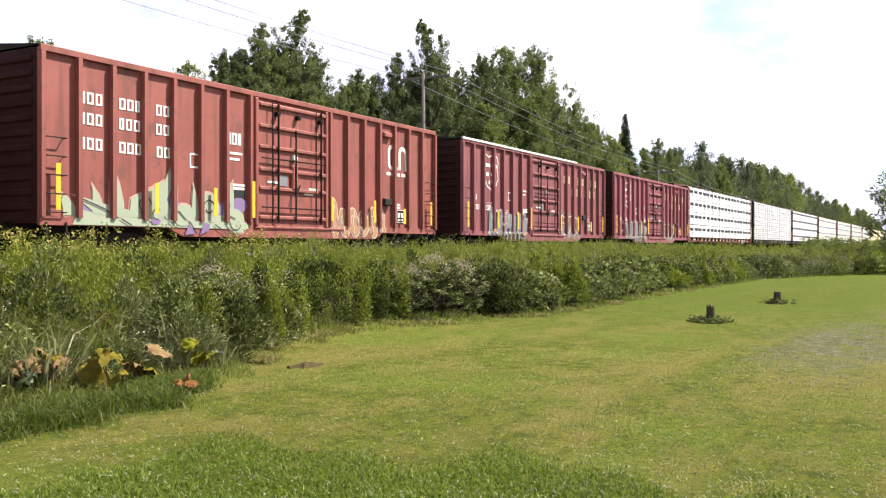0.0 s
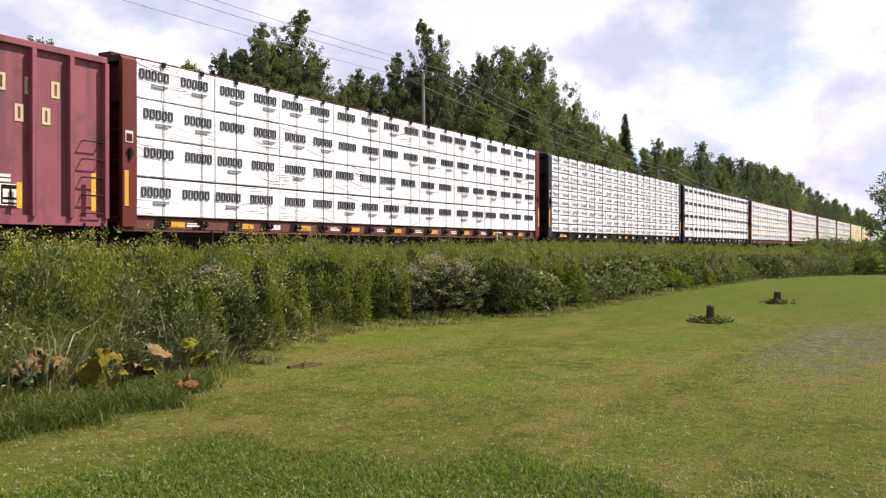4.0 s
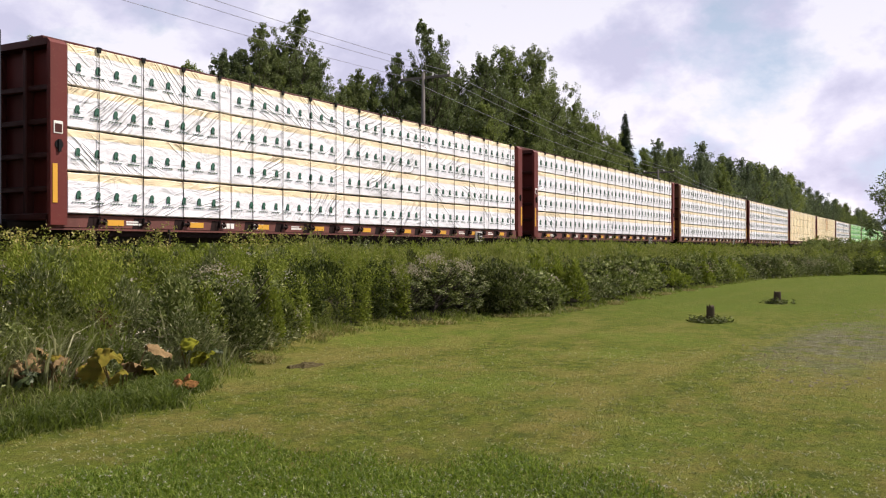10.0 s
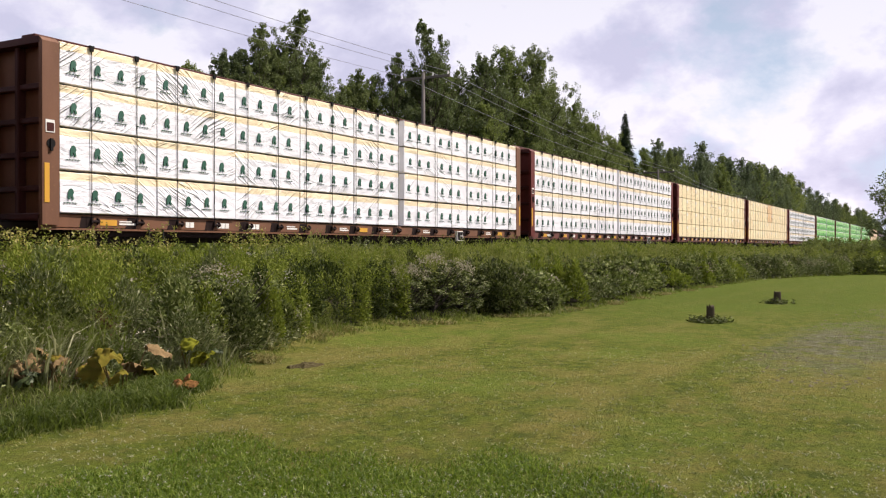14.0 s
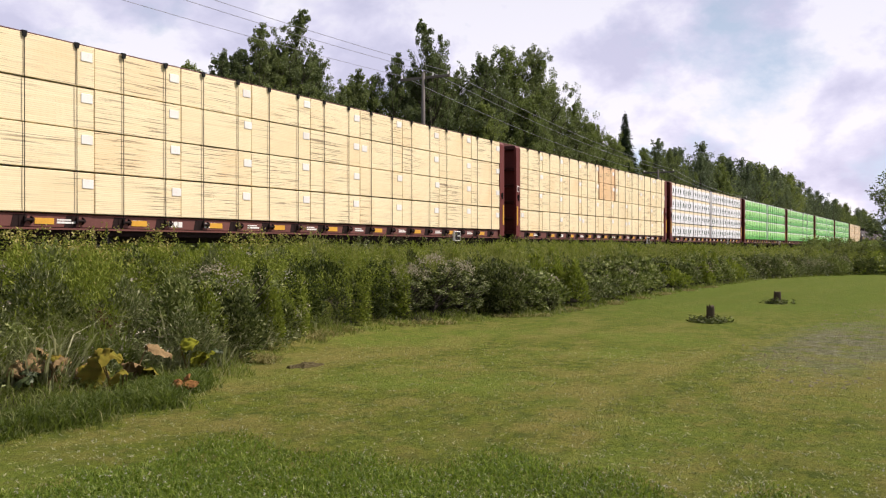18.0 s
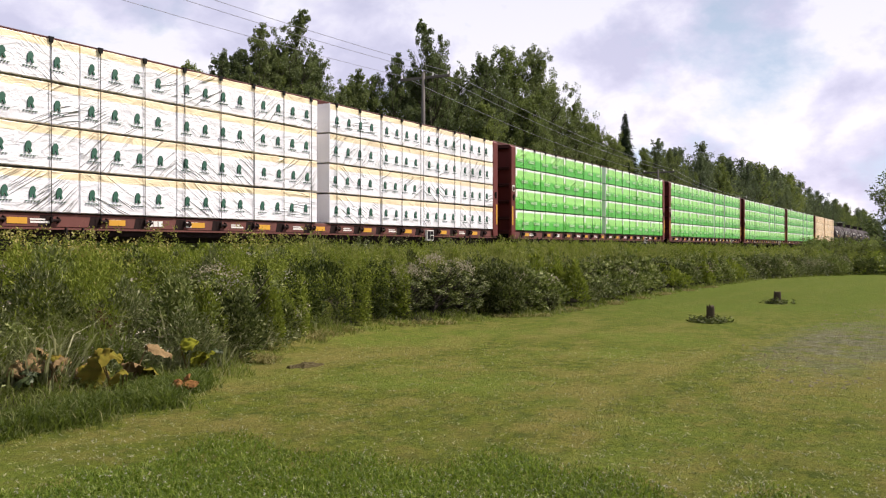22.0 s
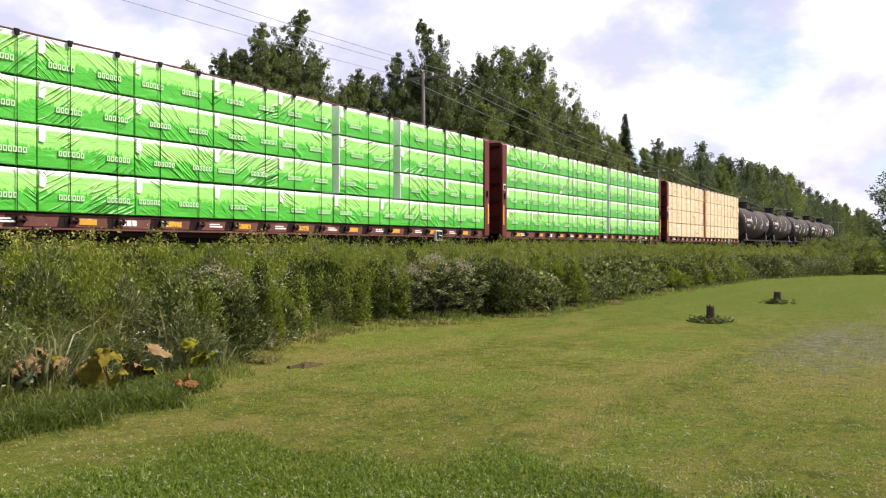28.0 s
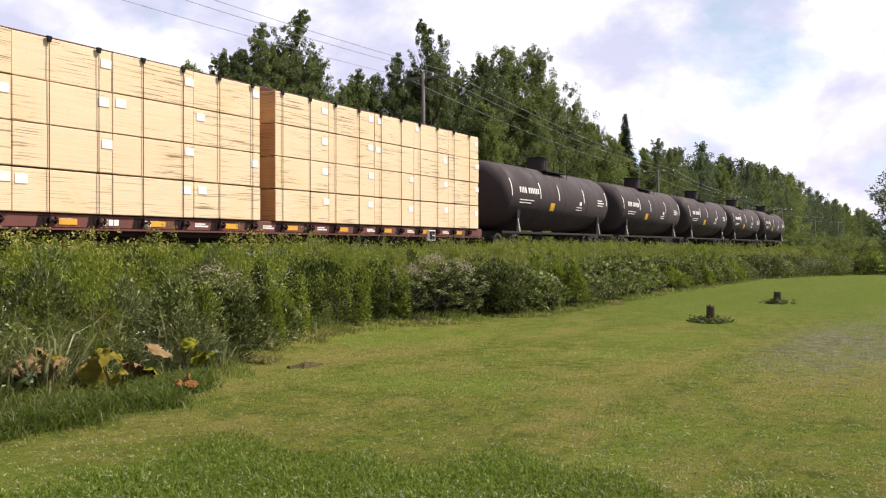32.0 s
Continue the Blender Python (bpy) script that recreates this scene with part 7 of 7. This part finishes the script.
    tuft = hollow(x, y) > -0.5
    k = np.repeat(np.arange(n)[tuft], 26)
    tx, ty = x[k] + rng.normal(size=len(k)) * 0.09, y[k] + rng.normal(size=len(k)) * 0.09
    low = np.arange(n) >= 260
    tall = np.where(low, 0.5, 0.85)[k] * np.maximum(0.35, np.minimum(rng.uniform(0.6, 1.15, n), 1.45 - land(x, y)))[k] * rng.uniform(0.6, 1.1, len(k))
    coarse.append(blade_tris(np.stack([tx, ty, land(tx, ty) - 0.02], 1), tall, rng.uniform(0.3, 1.2, len(k)), rng.uniform(0.014, 0.03, len(k)), rng))
    # lush grass before the rhubarb, straw along the foot of the stalks
    n = 13000
    lx = rng.uniform(4.2, 8.2, n)
    ly = edge(lx) + rng.uniform(-0.05, 0.8, n) * np.clip((8.6 - lx) / 1.2, 0.3, 1)
    lush.append(blade_tris(np.stack([lx, ly, land(lx, ly) - 0.01], 1), rng.uniform(0.06, 0.22, n) * np.clip((ly - edge(lx)) / 0.25 + 0.3, 0.25, 1), rng.uniform(0.3, 1.3, n), rng.uniform(0.009, 0.016, n), rng))
    n = 9000
    sx = 9.6 + 28 * rng.random(n) ** 1.6
    sx = sx[np.sin(sx * 2.1 + 0.6) + 0.6 * np.sin(sx * 5.3) > 0.25]
    n = len(sx)
    sy = edge(sx) + rng.normal(size=n) * 0.12 + 0.06
    straw.append(blade_tris(np.stack([sx, sy, land(sx, sy) - 0.01], 1), rng.uniform(0.04, 0.14, n), rng.uniform(0.8, 2.2, n), rng.uniform(0.008, 0.014, n), rng))
    # pale stiff stems with narrow leaves, standing through the lower bank
    n = 150
    gx = rng.uniform(6.4, 11.0, n)
    gy = np.maximum(edge(gx) + 0.3, 8.55) + 1.9 * rng.random(n) ** 1.2
    m, tops = stems(gx, gy, np.full(n, 0.1), rng.uniform(0.35, 0.75, n), 4, 12, np.full(n, 0.13), 0.13, rng, -0.1, 0.2)
    sage.append(m)
    pale.append(blooms(tops[rng.random(len(tops)) < 0.3], 9, 0.035, 0.028, rng))
    # a few flat white flower heads among it
    sel = rng.choice(260, 9, replace=False)
    white.append(blooms(np.stack([x[sel], y[sel], land(x[sel], y[sel]) + 1.0], 1), 26, 0.06, 0.035, rng))
    for name, store, m, label in (("lush_grass", lush, GRASS_DEEP, "lush green grass at the foot of the bank"), ("dry_grass", straw, GRASS_STRAW, "dry straw-coloured grass along the lawn's edge"), ("coarse_grass", coarse, GRASS_COARSE, "pale coarse grass arching among the weeds"), ("goldenrod", gold, LEAF_WEED, "bright green goldenrod stems on the railway bank"), ("weeds", sage, LEAF_SAGE, "grey-green weeds along the bank"),
                                  ("goldenrod_stems", lower, LEAF_STEM_SHADED, "leafy lower stems of goldenrod, coloured dark green as shade"), ("feathery_weeds", feather, LEAF_FEATHER, "feathery olive-green weed tops along the railway bank"), ("dock_seeds", brown, SEED_BROWN, "rust-brown seed heads of dock among the weeds"), ("leafy_weeds", dark, LEAF_SHRUB, "dark leafy weeds along the lawn's edge"), ("dusty_weeds", dust, LEAF_DUST, "dusty grey-green bushy weeds along the lawn's edge"), ("long_grass", grass, GRASS_TALL, "long unmown grass along the edge of the lawn"),
                                  ("goldenrod_blooms", yellow, BLOOM_YELLOW, "yellow flower heads above the weeds"), ("seed_heads", pale, BLOOM_PALE, "pale seed heads among the weeds"),
                                  ("yarrow_blooms", white, BLOOM_WHITE, "flat white flower heads among the weeds")):
        V, F = join(store)
        tagged(new(name, array_mesh(name, V, F, m)), label, "grass" if "grass" in name else "flowers" if "bloom" in name else "weeds", kind="stuff")


build_weeds()


def build_shrubs():
    rng = random.Random(4)
    kinds = []
    sorts = ((71, LEAF_SHRUB, 1.35, 0.62), (72, LEAF_DUST, 1.3, 0.55), (73, LEAF_DUST, 1.5, 0.7), (74, LEAF_SAGE, 1.3, 0.6))
    for i, (seed, mat_, h, r) in enumerate(sorts + sorts):
        # those close by with finer leaves
        tr, cr = tree_meshes(seed + i // 4 * 50, h, r, 0.06, 0.18 if i < 4 else 0.16, 0.115 if i < 4 else 0.075, mat_, 0.5, 0.0, 44 if i < 4 else 56, 34 if i < 4 else 46)
        g = np.random.default_rng(seed)
        a = g.uniform(0, 2 * np.pi, 60)
        q = g.random(60) ** 0.5 * r * 0.9
        tops = np.stack([np.cos(a) * q, np.sin(a) * q, h * (1.05 - 0.35 * (q / r) ** 2)], 1)
        V, F = blooms(tops, 9, 0.06, 0.035, g)
        kinds.append((tr, cr, array_mesh("blooms", V, F, BLOOM_PALE)))
    D, P, G = "dark green leafy shrub in the weedy bank", "leafy shrub topped with pale faded blossoms", "light green leafy shrub in the weedy bank"
    for k, x, y, s, bloom in ((2, 10.0, 9.35, 0.8, 1), (0, 12.2, 10.9, 0.6, 0), (3, 15.9, 9.7, 0.78, 1), (0, 16.8, 9.6, 0.9, 1), (3, 17.7, 9.5, 0.85, 1),
                              (0, 18.7, 8.7, 0.6, 0), (1, 19.9, 8.9, 0.95, 0), (0, 20.5, 8.5, 0.5, 0), (1, 21.5, 9.3, 0.8, 0), (2, 22.8, 9.1, 1.1, 0), (3, 23.7, 8.7, 0.5, 0), (1, 25.2, 9.3, 1.05, 0), (0, 25.9, 8.8, 0.6, 0), (2, 27.6, 9.3, 1.1, 0), (1, 28.3, 8.9, 0.6, 0), (1, 30.6, 9.5, 1.0, 0),
                              (3, 31.6, 9.1, 0.65, 0), (0, 33.4, 9.6, 1.1, 0), (1, 34.4, 9.1, 0.7, 0), (1, 36.6, 9.4, 1.1, 0), (0, 38.4, 9.2, 0.8, 0), (2, 40.2, 9.3, 1.15, 0), (1, 42.0, 8.9, 0.9, 0), (1, 43.8, 8.9, 1.05, 0), (0, 46.5, 8.6, 1.0, 0), (1, 49.0, 8.6, 1.1, 0),
                              (1, 46.0, 11.3, 0.85, 0), (0, 52.0, 7.6, 1.2, 0), (1, 54.5, 8.8, 1.3, 0), (1, 57.0, 8.4, 1.4, 0), (1, 59.5, 7.6, 1.3, 0), (2, 57.5, 6.0, 1.0, 0), (1, 62.0, 7.0, 1.2, 0), (0, 60.5, 4.4, 1.0, 0), (2, 61.5, 2.6, 1.05, 0), (0, 62.5, 0.6, 1.1, 0),
                              (2, 5.6, 9.4, 0.8, 1), (0, 7.6, 11.0, 0.7, 1), (1, 32.0, 11.2, 0.65, 0)):
        k += 4 if x < 19 else 0
        s *= 1.0 if x < 19 else 0.8
        t = thing("shrub", P if bloom else G if k % 4 == 1 else D, "shrub", "shrubs along the bank", at=(x, y, float(land(x, y)) - 0.03))
        t.rotation_euler = (0, 0, rng.uniform(0, 6.28))
        t.scale = (s, s, s)
        part("woody_stem", kinds[k][0], None, t)
        part("foliage", kinds[k][1], None, t)
        if bloom:
            part("blossoms", kinds[k][2], None, t, "pale faded blossoms")


build_shrubs()


def big_leaf(L, W, tilt, seed):
    """A broad limp leaf with a ragged edge, from its stalk at the origin along x."""
    s = Shape()
    n, m = 12, 10
    for i in range(n + 1):
        u = i / n
        w = W * math.sin(math.pi * min(1, 0.04 + 0.95 * u) ** 0.65) ** 0.75
        for j in range(m + 1):
            v = j / m * 2 - 1
            ragged = 1 + (0.45 * noise.noise((u * 7, v + seed, 2.0)) + 0.22 * noise.noise((u * 19, v + seed, 5.0))) * abs(v)
            x = u * L * (1 + 0.12 * noise.noise((v * 3, seed, 1.0)))
            z = 0.1 * W * abs(v) - 0.22 * W * abs(v) ** 3 + 0.2 * W * noise.noise((u * 3 + seed, v * 2, 1.0)) + 0.1 * W * noise.noise((u * 7 + seed, v * 5, 3.0)) - 0.5 * L * max(0, u - 0.4) ** 1.6
            s.v.append((x * math.cos(tilt) - z * math.sin(tilt), v * w * 0.5 * ragged, x * math.sin(tilt) + z * math.cos(tilt)))
    for i in range(n):
        for j in range(m):
            a = i * (m + 1) + j
            s.f.append([a, a + 1, a + m + 2, a + m + 1])
    return s


def broad_plant(x, y, n, size, mats, label, name, seed):
    rng = random.Random(seed)
    t = thing(name, label, "plant", at=(x, y, float(land(x, y)) - 0.02))
    for i in range(n):
        m, text = mats[i % len(mats)]
        a, d = rng.uniform(0, 6.28), size * 1.25 * rng.random() ** 0.5
        foot = (d * math.cos(a), d * math.sin(a), size * rng.uniform(0.8, 1.7))
        L = size * rng.uniform(0.8, 1.2)
        lf = part("leaf", big_leaf(L, L * rng.uniform(0.8, 1.05), rng.uniform(-0.75, 0.25), seed + i * 1.7), m, t, text, smooth=True)
        lf.location = foot
        lf.rotation_euler = (rng.uniform(-0.1, 0.9), rng.uniform(-0.3, 0.3), radians(rng.uniform(150, 390)))
        part("stalk", Shape().tube((foot[0] * 0.3, foot[1] * 0.3, 0), foot, 0.01, 0.008, n=6), LEAF_STALK, t)
    return t


TAN, OLIVE, GREEN = (LEAF_TAN, "withered tan leaf"), (LEAF_OLIVE, "yellowing leaf"), (LEAF_BROAD, "dark green leaf")
broad_plant(7.15, 8.15, 7, 0.3, (OLIVE, TAN, OLIVE), "rhubarb plant with large yellowing leaves drooping", "rhubarb_plant", 11)
broad_plant(6.8, 8.6, 6, 0.28, (TAN, TAN, OLIVE), "rhubarb plant with large withered tan and yellow leaves", "rhubarb_plant", 3)
broad_plant(6.35, 8.6, 6, 0.24, (TAN, GREEN, TAN), "withered brown leaves of a rhubarb plant", "rhubarb_plant", 23)
broad_plant(8.55, 8.45, 7, 0.24, ((LEAF_LIME, "lime-yellow leaf"), (LEAF_LIME, "lime-yellow leaf"), GREEN), "broad lime-yellow leaves among the grass", "broadleaf_weed", 31)
broad_plant(7.4, 7.45, 4, 0.13, ((LEAF_RUST, ""),), "small withered orange-brown leaf clump on the lawn's edge", "withered_weed", 41)


def build_dirt():
    s = Shape()
    n, rings = 28, 9
    s.v.append((0, 0, 0.05))
    for k in range(1, rings + 1):
        r = 0.3 * k / rings
        for i in range(n):
            a = 2 * math.pi * i / n
            q = r * (1 + 0.25 * noise.noise((math.cos(a) * 1.5, math.sin(a) * 1.5, 3.0)))
            px, py = q * math.cos(a) * 1.25, q * math.sin(a) * 0.6
            s.v.append((px, py, 0.055 * (1 - (k / rings) ** 1.6) - 0.02 * (k == rings) + 0.035 * noise.noise((px * 9, py * 9, 1)) * (k < rings) + 0.03 * noise.noise((px * 25, py * 25, 4)) * (k < rings)))
    for i in range(n):
        s.f.append([0, 1 + i, 1 + (i + 1) % n])
        for k in range(rings - 1):
            a, b = 1 + k * n, 1 + (k + 1) * n
            s.f.append([a + i, b + i, b + (i + 1) % n, a + (i + 1) % n])
    thing("dirt_mound", "low crumbling mound of bare grey-brown earth in the lawn", "dirt", shape=s, material=SOIL, at=(9.75, 7.55, float(land(9.75, 7.55)) - 0.01))


build_dirt()


def build_lawn_grass():
    rng = np.random.default_rng(91)
    # a longer, lusher strip close by, and thinning short grass beyond
    for n, d0, d1, h0, h1, wide in ((190000, 3.0, 8.6, 0.018, 0.055, 0.009), (26000, 6.5, 19.0, 0.008, 0.018, 0.008)):
        d = d0 + (d1 - d0) * rng.beta(1.4 if d1 < 10 else 1.0, 1.8 if d1 < 10 else 3.0, n)
        a = YAW + np.radians(rng.uniform(-28, 28, n) if d1 > 10 else rng.uniform(-40, 40, n))
        x, y = d * np.cos(a), d * np.sin(a)
        k = (y < edge(x) + 0.4) & ((np.hypot((x - 16.5) * 0.13, (y - 1.5) * 0.55) > 0.75) | (rng.random(n) < 0.2))
        if d1 < 10:
            k &= d < np.interp(a - YAW, (-0.46, -0.31, -0.16, 0.05, 0.22, 0.4), (5.6, 6.1, 6.4, 6.8, 7.5, 6.8)) + 0.3 * np.sin(a * 19) + 0.2 * np.sin(a * 43 + 1) + rng.normal(size=n) * 0.14
        x, y = x[k], y[k]
        n = len(x)
        V, F = blade_tris(np.stack([x, y, land(x, y) - 0.005], 1), rng.uniform(h0, h1, n), rng.uniform(0.4, 1.5, n) if d1 < 10 else rng.uniform(1.4, 3.0, n), wide, rng)
        tagged(new("lawn_grass", array_mesh("lawn_grass", V, F, GRASS_LUSH if d1 < 10 else GRASS_LAWN)), "lush uncut grass and clover in a strip of the lawn" if d1 < 10 else "short mown lawn grass", "grass", kind="stuff")
    # the same lush grass all round, coarser
    n = 100000
    d, a = 7.2 * np.sqrt(rng.random(n)), rng.uniform(-np.pi, np.pi, n)
    limit = np.interp(a, (-2.6, -1.2, -0.46, 0.4, 1.4, 2.6), (4.6, 5.2, 5.6, 6.8, 5.4, 4.6)) + 0.3 * np.sin(a * 6 + 1) + 0.2 * np.sin(a * 17) + rng.normal(size=n) * 0.2
    k = (d < limit) & ((np.abs(a) > radians(39.5)) | (d < 3.15))
    x, y = d[k] * np.cos(a[k] + YAW), d[k] * np.sin(a[k] + YAW)
    n = len(x)
    V, F = blade_tris(np.stack([x, y, land(x, y) - 0.005], 1), rng.uniform(0.018, 0.055, n), rng.uniform(0.4, 1.5, n), 0.018, rng)
    tagged(new("lawn_grass", array_mesh("lawn_grass", V, F, GRASS_LUSH)), "lush uncut grass and clover in the lawn", "grass", kind="stuff")
    # single taller blades that catch the light, in the mown grass
    k = 2800
    d = 5.8 + 9 * rng.random(k) ** 1.6
    a = YAW + np.radians(rng.uniform(-28, 28, k))
    x, y = d * np.cos(a), d * np.sin(a)
    sel = y < edge(x) - 0.2
    x, y = np.repeat(x[sel], 4), np.repeat(y[sel], 4)
    n = len(x)
    x, y = x + rng.normal(size=n) * 0.012, y + rng.normal(size=n) * 0.012
    V, F = blade_tris(np.stack([x, y, land(x, y) - 0.005], 1), rng.uniform(0.012, 0.03, n), rng.uniform(0.8, 2.4, n), 0.008, rng)
    tagged(new("grass_tufts", array_mesh("grass_tufts", V, F, GRASS_COARSE)), "small pale tufts standing out of the mown lawn", "grass", kind="stuff")
    n = 2600
    d = 5.2 + 9 * rng.random(n) ** 1.9
    a = YAW + np.radians(rng.uniform(-28, 28, n))
    x, y = d * np.cos(a), d * np.sin(a)
    k = (y < edge(x) - 0.3) & (rng.random(n) < 0.35 + 0.65 * (np.sin(x * 1.3) * np.sin(y * 1.1 + 0.5) > -0.1))
    tops = np.stack([x[k], y[k], land(x[k], y[k]) + rng.uniform(0.02, 0.05, k.sum())], 1)
    V, F = blooms(tops, 5, 0.005, 0.009, rng)
    tagged(new("clover_blooms", array_mesh("clover_blooms", V, F, BLOOM_WHITE)), "small white clover flowers in the lawn", "flowers", kind="stuff")


build_lawn_grass()


def build_gravel():
    """Loose stones and clods on the worn part of the lawn."""
    rng = np.random.default_rng(17)
    n = 1700
    u = rng.random(n)
    x = 11.0 + 15.0 * rng.random(n) ** 1.2
    mid = np.interp(x, (11, 13, 18, 26), (0.9, 1.7, 1.5, 1.3))
    y = mid + rng.normal(size=n) * np.interp(x, (11, 14, 20, 26), (0.5, 0.75, 0.6, 0.4))
    k = np.sin(x * 2.1 + 1.3 * np.sin(y * 3)) * np.sin(y * 4.3 + x) > -0.35
    x, y = x[k], y[k]
    n = len(x)
    c = np.stack([x, y, land(x, y)], 1)
    r = (0.007 + 0.03 * rng.random(n) ** 4)[:, None]
    a = rng.uniform(0, 6.28, n)
    d1 = np.stack([np.cos(a), np.sin(a), np.zeros(n)], 1)
    d2 = np.stack([-np.sin(a), np.cos(a), np.zeros(n)], 1)
    up = np.array([[0, 0, 1.0]])
    w = rng.uniform(0.6, 1.3, (n, 1))
    V = np.stack([c + d1 * r * 1.2, c + d2 * r * w, c - d1 * r, c - d2 * r, c + up * r * rng.uniform(0.5, 0.9, (n, 1)) + d1 * r * 0.2], 1).reshape(-1, 3)
    q = np.arange(n)[:, None] * 5
    F = np.concatenate([q + np.array([[0, 1, 4]]), q + np.array([[1, 2, 4]]), q + np.array([[2, 3, 4]]), q + np.array([[3, 0, 4]])], 0)
    tagged(new("gravel", array_mesh("gravel", V, F, STONE)), "loose grey stones on a worn part of the lawn", "gravel", kind="stuff")


build_gravel()


# ---- poles and wires ----
def build_poles():
    spots = [(-3.0, 10.5), (40.9, 10.25), (84.8, 8.45), (120.0, 7.6), (158.0, 7.4), (200.0, 7.3), (245.0, 7.3)]
    xs = [x for x, h in spots]
    tall = dict(spots)
    y = 24.0
    arm = Shape().box(-0.06, 0.06, -1.5, 1.5, -0.07, 0.07, 0.01).mesh("crossarm", POLE_WOOD)
    ins = Shape().tube((0, 0, 0.07), (0, 0, 0.25), 0.05, 0.03, n=8).mesh("insulator", WHITE_PAINT)
    for x, H in spots:
        p = thing("utility_pole", "weathered grey wooden utility pole with one crossarm", "utility pole", "poles along the railway",
                  shape=Shape().tube((0, 0, -0.1), (0, 0, H + 0.25), 0.14, 0.09, n=12), material=POLE_WOOD, at=(x, y, float(land(x, y))), smooth=True)
        a = part("crossarm", arm, None, p, at=(0.14, 0, H))
        for dy in (-1.4, -0.5, 1.4):
            part("insulator", ins, None, a, at=(0, dy, 0))
    for dy in (-1.4, -0.5, 1.4):
        s = Shape()
        for x0, x1 in zip(xs, xs[1:]):
            z0, z1 = float(land(x0, y)) + tall[x0] + 0.22, float(land(x1, y)) + tall[x1] + 0.22
            last = None
            for i in range(13):
                t = i / 12
                q = (x0 + 0.14 + (x1 - x0) * t, y + dy, z0 + (z1 - z0) * t - 0.5 * 4 * t * (1 - t))
                if last:
                    s.tube(last, q, 0.011, n=4, caps=False)
                last = q
        thing("overhead_wire", "thin overhead wire strung between poles", "wire", "wires along the railway", shape=s, material=WIRE)


build_poles()


# ---- stumps ----
def stump(x, y, h, r, label):
    rng = random.Random(int(x * 10))
    s = Shape()
    n = 16
    rows = [(-0.05, 1.35), (0.05, 1.15), (h * 0.5, 1.0), (h * 0.93, 0.97), (h, 0.9)]
    for z, k in rows:
        for i in range(n):
            a = 2 * math.pi * i / n
            q = r * k * (1 + 0.1 * noise.noise((math.cos(a) * 2 + x, math.sin(a) * 2, z * 2)))
            s.v.append((q * math.cos(a), q * math.sin(a), z + (0.09 * noise.noise((math.cos(a) * 3 + x, math.sin(a) * 3, 7)) if k < 0.98 else 0)))
    for j in range(len(rows) - 1):
        for i in range(n):
            s.f.append([j * n + i, j * n + (i + 1) % n, (j + 1) * n + (i + 1) % n, (j + 1) * n + i])
    s.f.append([(len(rows) - 1) * n + i for i in range(n)])
    return thing("tree_stump", label, "stump", "stumps on the lawn", shape=s, material=STUMP_WOOD, at=(x, y, float(land(x, y))), smooth=True)


stump(19.5, 4.4, 0.36, 0.085, "weathered grey tree stump with weeds at its foot")
stump(26.8, 4.2, 0.33, 0.1, "small dark stump overgrown with weeds")


# ---- what moves ----
# seconds, and the seconds by which the train is ahead of an even run
RUN = [(0, 0), (5, 0), (6, 0), (8, 0), (9.5, 0), (10, 0.002), (11, 0.015), (12, 0.022), (12.5, 0.02), (13, -0.002), (14, -0.025), (14.5, -0.01), (16, 0), (19, 0), (19.5, -0.03), (20, -0.015), (21, 0), (23, 0), (32, 0)]


def motions():
    for ob in MOVERS:
        x, y, z = ob.location
        walk(ob, [(t, pose(x - SPEED * (t + d), y, z)) for t, d in RUN])


motions()
